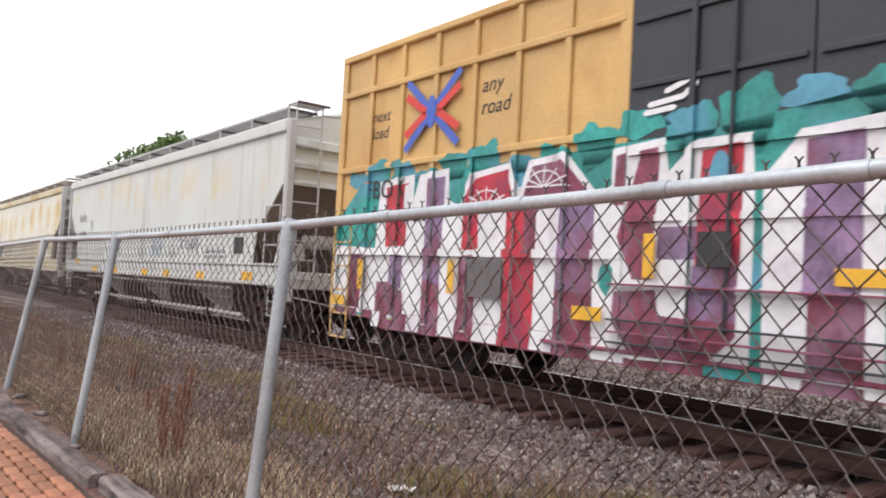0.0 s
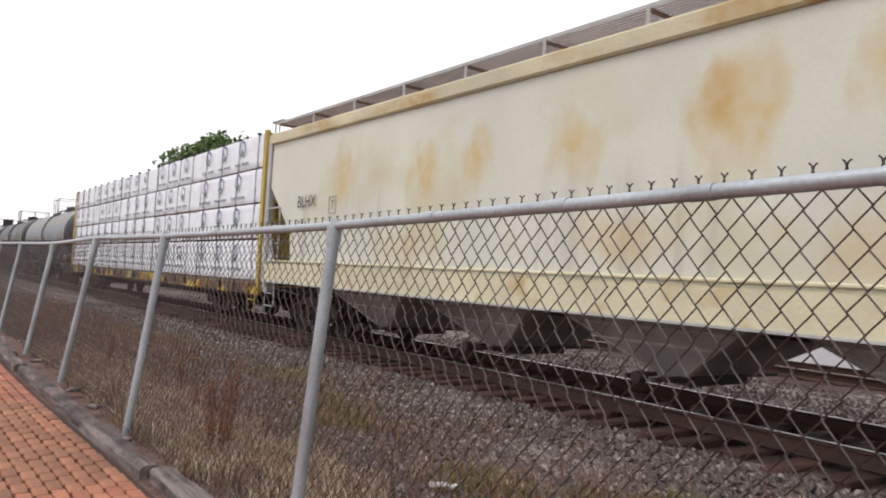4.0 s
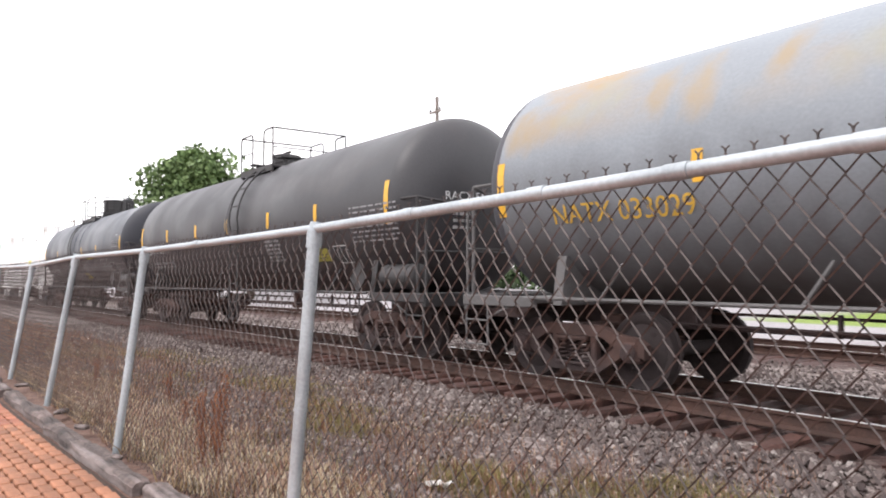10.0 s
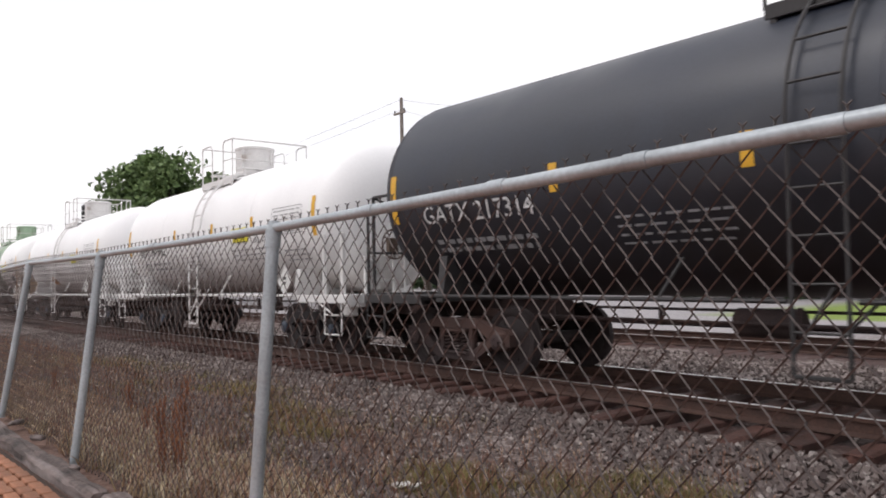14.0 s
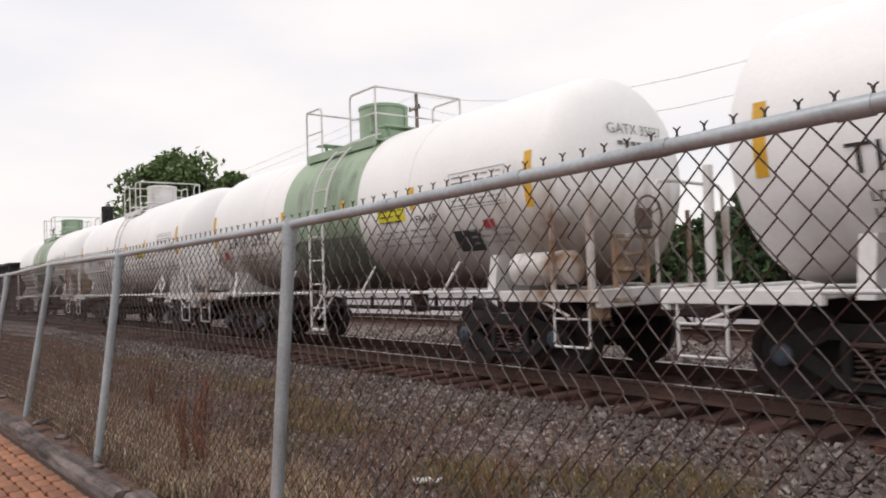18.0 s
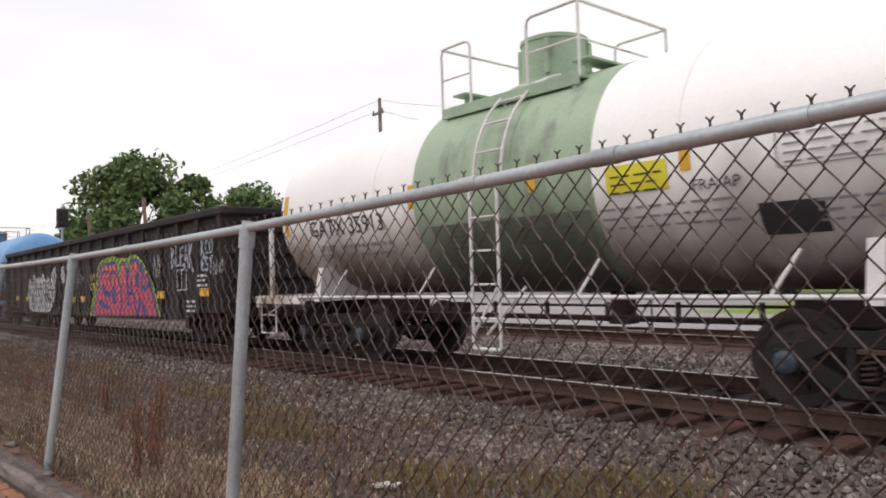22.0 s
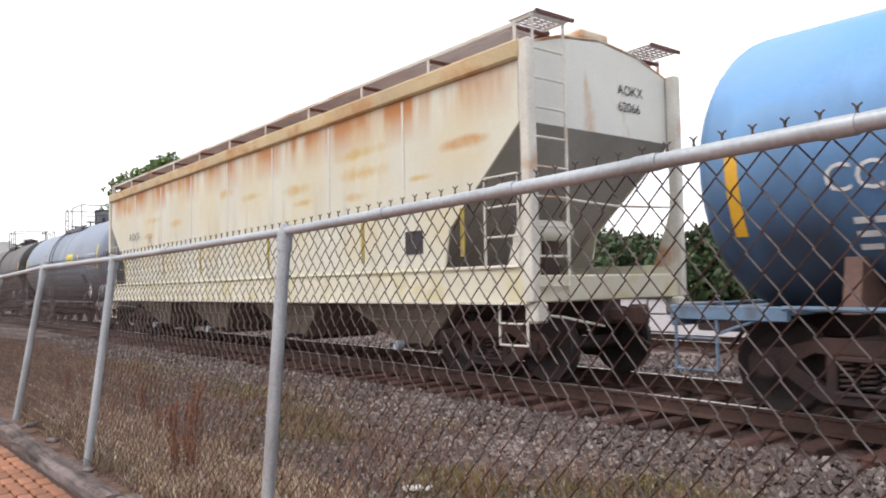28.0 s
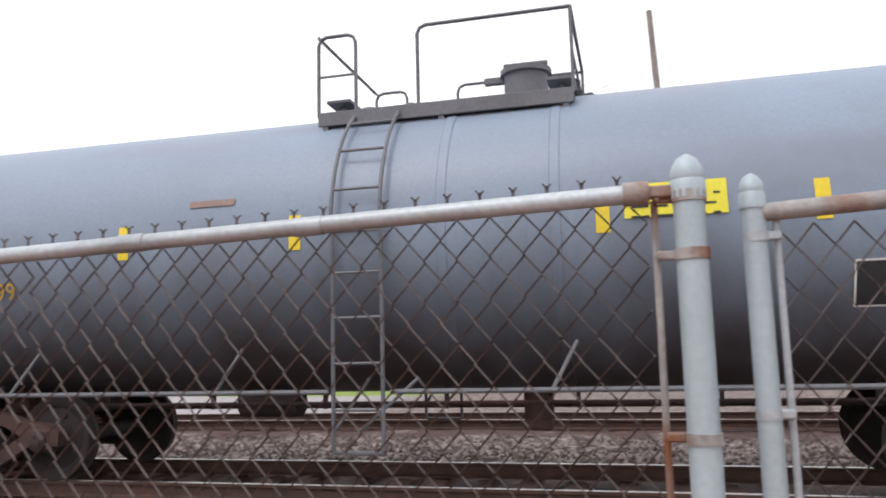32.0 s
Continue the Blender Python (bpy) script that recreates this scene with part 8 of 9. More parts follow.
    lettering("lettering", "85171", 0.29, -8.2, 0.78, car, M_WHITEMARK, y=-1.459)
    # wrapped packs of lumber: four tiers, five lengths, both sides of the centre beam
    tiers = [(1.06, 2.005), (2.05, 2.865), (2.905, 3.70), (3.75, 4.54)]
    cols = [(-11.68, -7.0), (-6.98, -2.05), (-2.03, 2.45), (2.47, 7.1), (7.12, 11.6)]
    FIRST = [(-11.35, -11.38, -10.97, -11.2), (-6.57, -6.12, -5.63, -6.49), (-1.4, -1.34, -1.13, -1.56)]
    for side in (-1, 1):
        for c, (a, b) in enumerate(cols):
            for t, (lo, hi) in enumerate(tiers):
                rnd = random.Random(1000 + side * 50 + c * 7 + t)
                yo = rnd.uniform(-0.02, 0.02)
                y0, y1 = side * 1.40 + yo, side * 0.16
                pack = thing("lumber_pack", on_track(middle), "pack of sawn lumber in white printed plastic wrap", "lumber pack", "lumber packs on the flatcar")
                CARS.append((pack, middle, TRACK_Y))
                g = Geo()
                nx, nz = (44, 12) if side < 0 else (6, 2)
                vs, fs = [], []
                ends = rnd.uniform(-0.02, 0.02)
                for i in range(nx + 1):
                    for j in range(nz + 1):
                        x, z = a + (b - a) * i / nx, lo + (hi - lo) * j / nz
                        edge = 0.02 if j in (0, nz) or i in (0, nx) else 0.0
                        w = 0.012 * noise.noise(Vector((x * 3.1, z * 3.7, c + t * 3.0))) + 0.012 * noise.noise(Vector((x * 2.0 + z * 7.0, z * 9.0 - x * 3.0, c * 5.0 + t)))
                        vs.append((x, y0 - side * edge + side * w, z))
                for i in range(nx):
                    for j in range(nz):
                        k = i * (nz + 1) + j
                        fs.append((k, k + 1, k + nz + 2, k + nz + 1))
                g.add(vs, fs)
                g.box((a + b) / 2, (y0 * 0.97 + y1) / 2, (lo + hi) / 2, b - a - 0.03, abs(y0 * 0.97 - y1), hi - lo - 0.01, 0.015)
                part("wrap", g, L_WRAP, pack, smooth=True)
                x = math.ceil((a - 0.1) / 1.25) * 1.25
                while x < b - 0.1:
                    part("strap", Geo().box(x, (y0 + y1) / 2, (lo + hi) / 2, 0.012, abs(y0 - y1) + 0.045, hi - lo + 0.012), L_STRAP, pack, "thin grey binding strap")
                    if t == 3:
                        part("corner_guard", Geo().box(x, y0, hi + 0.012, 0.08, 0.10, 0.05, 0.01), M_BLACK, pack, "dark corner protector")
                    x += 1.25
                part("dunnage", Geo().box((a + b) / 2, y0 * 0.72 + y1 * 0.28, lo - 0.022, b - a - 0.1, abs(y0 - y1) * 0.52, 0.042), M_TIE, pack, "dark spacer boards")
                if side > 0:
                    continue
                x = FIRST[c][t] if c < 3 else a + 0.45 + rnd.uniform(0, 0.3)
                while x < b - 0.55:
                    zc = (lo + hi) / 2 + 0.14
                    ring, tree_marks, word = Geo(), Geo(), Geo()
                    yy = y0 - 0.03
                    n = 18
                    for q in range(n):
                        a0, a1 = radians(-45 + 270 * q / n), radians(-45 + 270 * (q + 1) / n)
                        p = [(x + rr * math.cos(aa), yy, zc + rr * math.sin(aa)) for rr, aa in ((0.172, a0), (0.172, a1), (0.212, a1), (0.212, a0))]
                        ring.add(p, [(0, 1, 2, 3)])
                    for q in range(3):
                        z0 = zc - 0.19 + q * 0.068
                        wq = 0.155 - q * 0.04
                        tree_marks.add([(x - wq, yy, z0 - 0.05), (x, yy, z0 + 0.04), (x, yy, z0 + 0.076), (x - wq, yy, z0 - 0.014)], [(0, 1, 2, 3)])
                        tree_marks.add([(x + wq, yy, z0 - 0.05), (x, yy, z0 + 0.04), (x, yy, z0 + 0.076), (x + wq, yy, z0 - 0.014)], [(0, 1, 2, 3)])
                    for q in range(12):
                        u, w, top = -0.44 + 0.077 * q, 0.052, 0.335 if q in (0, 6) else 0.35
                        if q != 5:
                            word.add([(x + u, yy, zc - 0.42), (x + u + w, yy, zc - 0.42), (x + u + w, yy, zc - top), (x + u, yy, zc - top)], [(0, 1, 2, 3)])
                    for u in (-0.3, -0.1, 0.1, 0.3):
                        word.add([(x + u, yy, zc - 0.485), (x + u + 0.035, yy, zc - 0.485), (x + u + 0.035, yy, zc - 0.462), (x + u, yy, zc - 0.462)], [(0, 1, 2, 3)])
                    part("printed_ring", ring, L_BLUE, pack, "dark blue printed open ring")
                    part("printed_emblem", tree_marks, L_GREEN, pack, "dark green printed chevrons")
                    part("printed_wording", word, L_GREY, pack, "blue-grey printed bars", kind="stuff")
                    x += 1.27 + rnd.uniform(-0.02, 0.02)
    return car


lumber_car()


TAG_STROKES = {
    "B": (((0.1, 0), (0.15, 1), (0.7, 0.85), (0.2, 0.52), (0.85, 0.3), (0.1, 0)),), "L": (((0.2, 1.05), (0.15, 0.05), (0.8, 0.12)),), "E": (((0.85, 0.95), (0.2, 0.9), (0.15, 0.05), (0.85, 0.1)), ((0.15, 0.5), (0.65, 0.55))),
    "A": (((0.05, -0.1), (0.5, 1.05), (0.9, 0.0)), ((0.2, 0.35), (0.8, 0.4))), "K": (((0.15, 1.05), (0.15, -0.05)), ((0.85, 1.1), (0.2, 0.5), (1.0, -0.25))), "C": (((0.85, 0.85), (0.45, 1.0), (0.15, 0.55), (0.3, 0.05), (0.9, 0.15)),),
    "O": (((0.5, 1.0), (0.12, 0.6), (0.3, 0.05), (0.8, 0.2), (0.85, 0.8), (0.5, 1.0)),), "S": (((0.85, 0.9), (0.25, 0.95), (0.2, 0.6), (0.8, 0.4), (0.7, 0.02), (0.1, 0.1)),), "T": (((0.05, 0.9), (0.95, 1.0)), ((0.5, 0.95), (0.45, -0.15)))}


def spray_tag(car, x, z, w, h, text, edge, core, y):
    """Angular hand-sprayed letters: a broad stroke with a thin pale line in it."""
    for i, c in enumerate(text):
        for k, line in enumerate(TAG_STROKES[c]):
            pts = [(x + w * (i + 0.95 * a), z + h * b) for a, b in line]
            brush(car, "tag_stroke", pts, 0.03, 2 + k + i % 2, edge, "white sprayed letter stroke", y)
            brush(car, "tag_core", pts, 0.009, 6 + k, core, "pale blue line in a sprayed letter", y)


# ---- the gondola ----
def gondola():
    G_BLACK = mat("gondola_black", (0.016, 0.0125, 0.0145, 1), 0.85, 0, 0.35, 0.9, 0.1, 30, patch=(0.04, 0.03, 0.026, 1), patch_at=0.55, patch_scale=(0.8, 0.8, 0.5))
    S_PINK = mat("spray_pink", (0.62, 0.075, 0.15, 1), 0.6, 0, 0.25, 2.0, 0.03, 20, patch=(0.62, 0.17, 0.07, 1), patch_at=0.42, patch_scale=(1.2, 1.2, 0.9), patch_range=(1.35, 3.0, 0.5))
    S_LIME = mat("spray_lime", (0.22, 0.42, 0.06, 1), 0.6, 0, 0.2, 2.0, 0.03, 20)
    S_YEL = mat("spray_yellow", (0.58, 0.58, 0.08, 1), 0.6, 0, 0.2, 2.0, 0.03, 20)
    S_BLUE = mat("spray_navy", (0.035, 0.065, 0.29, 1), 0.6, 0, 0.2, 2.0, 0.03, 20)
    S_PALE = mat("spray_pale_blue", (0.30, 0.40, 0.58, 1), 0.6, 0, 0.15, 2.0, 0.03, 20)
    S_WHITE = mat("spray_silver", (0.55, 0.56, 0.60, 1), 0.6, 0, 0.15, 2.0, 0.03, 20)
    H, top, low, W = 10.05, 2.86, 0.66, 1.5
    car = new_car("gondola_car", -203.75, "black ribbed gondola car with pink and white graffiti", "gondola car")
    running_gear(car, 8.0, 1.78, H + 0.3)
    for k in (-1, 1):
        part("side_wall", Geo().prism([(-H, low + 0.1), (-8.8, low + 0.1), (-7.0, low - 0.08), (7.0, low - 0.08), (8.8, low + 0.1), (H, low + 0.1), (H, top), (-H, top)], k * W, k * (W - 0.02)), G_BLACK, car, "black steel side wall")
        part("top_chord", Geo().box(0, k * (W + 0.035), top - 0.03, 2 * H + 0.1, 0.17, 0.17, 0.03), G_BLACK, car, "heavy top chord")
        part("bottom_chord", Geo().box(0, k * (W + 0.01), low + 0.0, 13.8, 0.07, 0.10, 0.01), G_BLACK, car)
        n = 18
        for i in range(n + 1):
            x = -H + 0.12 + (2 * H - 0.24) * i / n
            z0 = low + 0.12 if abs(x) > 8.2 else low - 0.05
            g = Geo().prism([(x - 0.10, W), (x - 0.07, W + 0.085), (x + 0.07, W + 0.085), (x + 0.10, W)], z0, top - 0.1, "xy")
            if k < 0:
                g.v = [(a, -b, c) for a, b, c in g.v]
            part("side_rib", g, G_BLACK, car, "upright pressed steel rib")
    for s in (-1, 1):
        part("end_wall", Geo().box(s * (H - 0.02), 0, (top + low) / 2, 0.05, 2 * W, top - low, 0.01), G_BLACK, car)
        for z in (1.0, 1.5, 2.0, 2.45):
            part("end_rib", Geo().box(s * (H + 0.04), 0, z, 0.10, 2 * W - 0.2, 0.14, 0.03), G_BLACK, car)
        part("end_chord", Geo().box(s * (H + 0.03), 0, top - 0.03, 0.16, 2 * W + 0.2, 0.16, 0.03), G_BLACK, car)
        step_ladder(car, s * (H - 0.36), 0.44, 0.4, 2.3, -W - 0.10, G_BLACK, 6, name="side_ladder")
        part("centre_sill", Geo().box(s * 8.3, 0, 0.78, 3.6, 0.38, 0.34, 0.02), M_IRON, car)
    part("floor", Geo().box(0, 0, 0.98, 2 * H - 0.1, 2 * W - 0.06, 0.06), M_IRON, car)
    # graffiti
    y = -W - 0.088
    paint_patch(car, "graffiti_ground", [(1.25, 0.6), (1.6, 1.22), (1.95, 1.85), (2.15, 2.02), (2.55, 2.14), (3.04, 2.18), (3.6, 2.17), (4.24, 2.12), (4.66, 2.12), (4.74, 2.26), (4.85, 2.14), (5.2, 2.14), (5.6, 1.97), (5.95, 1.7), (6.3, 1.4), (6.7, 0.66)], 1, S_LIME, "lime green ground of the graffiti", y=y)
    paint_patch(car, "letter_edge", [(1.5, 0.62), (1.9, 1.3), (2.12, 1.94), (2.55, 2.08), (3.0, 2.08), (3.5, 2.1), (3.72, 1.84), (4.0, 2.03), (4.4, 2.05), (4.6, 1.80), (4.74, 2.1), (5.22, 2.07), (5.55, 1.8), (5.8, 1.84), (6.25, 1.28), (6.6, 0.66)], 3, S_BLUE, "navy edge of the graffiti letters", y=y)
    paint_patch(car, "letter_fill", [(1.62, 0.64), (1.98, 1.3), (2.2, 1.86), (2.6, 2.0), (3.0, 1.98), (3.48, 2.0), (3.74, 1.72), (4.0, 1.94), (4.35, 1.96), (4.58, 1.68), (4.8, 2.0), (5.2, 1.98), (5.48, 1.7), (5.78, 1.74), (6.15, 1.22), (6.48, 0.68)], 5, S_PINK, "pink and orange graffiti letters", y=y)
    for pts in ([(3.62, 2.06), (3.98, 1.98), (3.92, 1.66)], [(4.46, 2.04), (4.72, 2.06), (4.7, 1.84), (4.56, 1.82)], [(5.56, 0.7), (5.62, 0.95), (5.72, 0.72)]):
        paint_patch(car, "graffiti_wedge", pts, 7, S_LIME, "lime green wedge between letters", y=y)
    for pts, w in (([(2.47, 1.42), (2.6, 1.3), (2.8, 1.22), (3.1, 1.2)], 0.085), ([(2.18, 1.0), (2.5, 0.92), (2.95, 0.85)], 0.07), ([(2.3, 1.72), (2.6, 1.84), (3.0, 1.82)], 0.035),
                   ([(3.05, 1.6), (3.2, 1.76), (3.45, 1.8), (3.75, 1.66), (3.96, 1.4), (4.05, 1.1), (4.0, 0.85), (3.88, 0.66)], 0.045), ([(4.44, 1.92), (4.5, 1.5), (4.5, 1.1), (4.38, 0.97), (4.66, 0.95)], 0.055),
                   ([(4.58, 1.24), (4.9, 1.2), (5.05, 0.92), (5.12, 0.68)], 0.04), ([(5.5, 1.98), (5.62, 1.62), (5.5, 1.36), (5.8, 1.32), (6.05, 1.42)], 0.06), ([(5.24, 0.7), (5.42, 1.08), (5.6, 0.9), (5.74, 0.7)], 0.07), ([(3.1, 0.66), (3.12, 0.9)], 0.03)):
        brush(car, "letter_line", pts, 1.05 * w, 8, S_BLUE, "navy line in the graffiti letters", y)
    for i, (cx, cz, rx, rz) in enumerate(((3.42, 1.18, 0.16, 0.26), (5.2, 1.56, 0.12, 0.2), (4.78, 1.42, 0.06, 0.2))):
        paint_patch(car, "letter_gap", blob(cx, cz, rx, rz, 500 + i, 16, 0.06), 9, S_BLUE, "navy gap in a graffiti letter", y=y)
    for pts in ([(1.98, 1.75), (2.15, 2.02), (2.55, 2.15), (3.04, 2.19), (3.2, 2.1), (3.3, 2.2), (3.6, 2.18), (3.9, 2.0), (4.24, 2.14), (4.6, 1.86), (4.68, 2.1), (4.74, 2.28), (4.86, 2.15), (5.2, 2.15), (5.6, 1.98), (5.66, 1.8), (5.95, 1.7)], [(1.3, 0.62), (1.66, 1.22), (1.7, 1.5)]):
        brush(car, "spray_edge", pts, 0.019, 9, S_YEL, "yellow sprayed edge line", y)
    for text, x, z, s in (("RTR", 1.34, 1.6, 0.27), ("CSR", 1.34, 1.34, 0.27)):
        lettering("lettering", text, s, x, z, car, S_YEL, y=y, depth=0.035, label="yellow spray-painted letters")
    b = blob(-4.5, 1.2, 1.9, 0.66, 410, 26, 0.08)
    paint_patch(car, "graffiti_ground", [(px, max(0.66, pz)) for px, pz in b], 2, S_WHITE, "white bubble-letter graffiti", y=y)
    for i in range(6):
        cx = -5.95 + i * 0.62
        paint_patch(car, "bubble_edge", grow(blob(cx, 1.3 + 0.12 * (i % 2), 0.3, 0.55, 420 + i, 16, 0.08), 0.03), 4 + i % 2, M_BLACKMARK, "black outline of a bubble letter", y=y)
        paint_patch(car, "bubble_letter", blob(cx, 1.3 + 0.12 * (i % 2), 0.3, 0.55, 420 + i, 16, 0.08), 6 + i % 2, S_WHITE, "white bubble letter", y=y)
        paint_patch(car, "bubble_gap", blob(cx + 0.02, 1.35, 0.05, 0.16, 440 + i, 10, 0.1), 9, M_BLACKMARK, y=y)
    rnd = random.Random(77)
    for i in range(26):
        # black squiggles that break up the white piece
        cx, cz = -6.2 + 3.4 * rnd.random(), 0.75 + 0.95 * rnd.random()
        a, pts = rnd.uniform(0, 6.28), []
        for k in range(8):
            pts.append((cx, cz))
            a += rnd.uniform(0.2, 0.9) * (1 if i % 2 else -1)
            cx, cz = cx + 0.085 * math.cos(a), min(1.75, max(0.7, cz + 0.085 * math.sin(a)))
        brush(car, "letter_line", pts, rnd.uniform(0.012, 0.026), 10 + 0.2 * i, M_BLACKMARK, "black line in the white graffiti", y)
    for x in (-2.65, -1.65):
        paint_patch(car, "white_spot", blob(x, 1.84, 0.22, 0.32, int(x * 10), 18, 0.03), 1, S_WHITE, "round white sprayed spot", y=y)
        lettering("lettering", "2" if x < -2 else "4", 0.34, x - 0.1, 1.72, car, M_BLACKMARK, y=y, depth=0.012)
    for text, x, z, s in (("S", 5.2, 2.28, 0.4), ("F", 6.35, 2.28, 0.4), ("SE", -7.0, 2.1, 0.28), ("349", -6.9, 1.75, 0.26)):
        lettering("lettering", text, s, x, z, car, M_WHITEMARK, y=-W - 0.006, label="white stencilled letter")
    spray_tag(car, 7.42, 1.76, 0.25, 0.46, "BLEAK", S_WHITE, S_PALE, y)
    spray_tag(car, 9.07, 1.98, 0.2, 0.3, "KCO", S_WHITE, S_PALE, y)
    spray_tag(car, 9.07, 1.64, 0.2, 0.29, "EST", S_WHITE, S_PALE, y)
    scrawl(car, 9.7, 1.52, 0.44, 0.34, 65, M_GALV, y=y, count=6, thick=0.014, label="faint chalk scrawl")
    scrawl(car, 6.35, 1.5, 0.4, 0.6, 63, M_GALV, y=y, count=6, thick=0.012, label="faint chalk scrawl")
    scrawl(car, -0.3, 1.4, 0.9, 0.7, 64, M_GALV, y=y, count=7, thick=0.010, label="faint chalk scrawl")
    for x in (5.58, 0.97):
        part("stake", Geo().bar((x, -1.50, 2.55), (x - 0.06, -1.52, 3.56), 0.045, 8), mat("stake_wood", (0.24, 0.17, 0.13, 1), 0.9, 0, 0.3, 3, 0.3, 25), car, "weathered wooden stake standing in the car")
    amber_plates(car, ((-0.5, 1.08), (0.52, 1.08), (6.75, 1.16), (9.2, 1.2), (-8.0, 1.15), (-6.4, 1.12)), 0.46, 0.17)
    g = Geo()
    for dx in (-0.26, 0, 0.26):
        g.box(8.0 + dx, y - 0.004, 1.48, 0.022, 0.006, 0.44)
    for dz in (-0.22, 0.22):
        g.box(8.0, y - 0.004, 1.48 + dz, 0.54, 0.006, 0.022)
    part("panel_frame", g, M_WHITEMARK, car, "white stencilled panel frame")
    part("small_print", bars(Geo(), 8.25, 0.98, 0.5, 3, 0.1, 0.05, y=y, seed=71), M_WHITEMARK, car, kind="stuff")
    part("small_print", bars(Geo(), 8.85, 1.52, 0.5, 3, 0.1, 0.05, y=y, seed=72), M_WHITEMARK, car, kind="stuff")
    return car


gondola()


# ---- what moves ----
def motions():
    """The whole train rolls to the right; its wheels turn at the speed of the rails."""
    times = [0.5 * i for i in range(65)]
    for ob, x, y in CARS:
        walk(ob, [(t, on_track(x + run(t), y)) for t in times])
    start = {car: x for car, x, y in CARS}
    step = 2 / FPS
    for wheel, at, car in WHEELS:
        # turning is keyed while the wheel is near enough to be told apart
        x0 = start[car] + at[0]
        rows = []
        k = 0
        while k * step <= DURATION + 1e-6:
            t = k * step
            x = x0 + run(t)
            if -24 < x < 5 or k == 0:
                rows.append((t, pose(*at, 0, math.degrees(run(t) / AXLE_Z), 0)))
            k += 1
        if rows[-1][0] < DURATION:
            rows.append((DURATION, rows[-1][1]))
        if len(rows) > 2:
            gap = rows[1][0] - rows[0][0]
            if gap > 2 * step:
                rows[0] = (0.0, rows[1][1])
        walk(wheel, rows)


# ---- ballast, weeds and litter ----
def build_stones():
    """Loose ballast stones, thickest on the near shoulder and between the two tracks."""
    nrs = np.random.RandomState(8)
    zones = [(-30, -14, 4.0, 6.8, 3900), (-14, -7, 3.9, 6.8, 5600), (-7, 1.5, 3.6, 6.75, 8600), (1.5, 9, 2.2, 6.75, 5400), (-16, 6, 7.5, 8.8, 500), (-16, 9, 9.6, 13.2, 8000), (-40, -16, 9.6, 13.2, 2500), (-9, 1, 1.95, 3.8, 9000), (-22, -9, 2.0, 4.0, 7500)]
    base = np.array([(0, 0, 1), (0.94, 0, 0.33), (-0.47, 0.82, 0.33), (-0.47, -0.82, 0.33), (0.47, 0.82, -0.33), (0.47, -0.82, -0.33), (-0.94, 0, -0.33), (0, 0, -1)])
    tri = np.array([(0, 1, 4), (0, 4, 2), (0, 2, 6), (0, 6, 3), (0, 3, 5), (0, 5, 1), (7, 4, 1), (7, 2, 4), (7, 6, 2), (7, 3, 6), (7, 5, 3), (7, 1, 5)])
    V, F = [], []
    k = 0
    for x0, x1, y0, y1, n in zones:
        x, y = nrs.uniform(x0, x1, n), nrs.uniform(y0, y1, n)
        z = np.array([ground_height(a, b) for a, b in zip(x, y)])
        size = nrs.uniform(0.016, 0.040, (n, 1, 1)) * nrs.uniform(0.7, 1.25, (n, 1, 3))
        jag = base[None] * (1 + nrs.uniform(-0.3, 0.3, (n, 8, 1)))
        a = nrs.uniform(0, 6.28, n)
        c, s = np.cos(a)[:, None], np.sin(a)[:, None]
        p = jag * size
        tilt = nrs.uniform(-0.7, 0.7, n)[:, None]
        q = np.stack([p[..., 0] * c - p[..., 1] * s, p[..., 0] * s + p[..., 1] * c, p[..., 2] + p[..., 0] * tilt], axis=2)
        q += np.stack([x, y, z + 0.012], axis=1)[:, None]
        V.append(q.reshape(-1, 3))
        F.append((tri[None] + (np.arange(n) * 8)[:, None, None] + k).reshape(-1, 3))
        k += 8 * n
    ob = soup("ballast_stones", np.concatenate(V), np.concatenate(F), M_STONE)
    tagged(ob, "loose grey and brown crushed ballast stones", "ballast", kind="stuff")


build_stones()


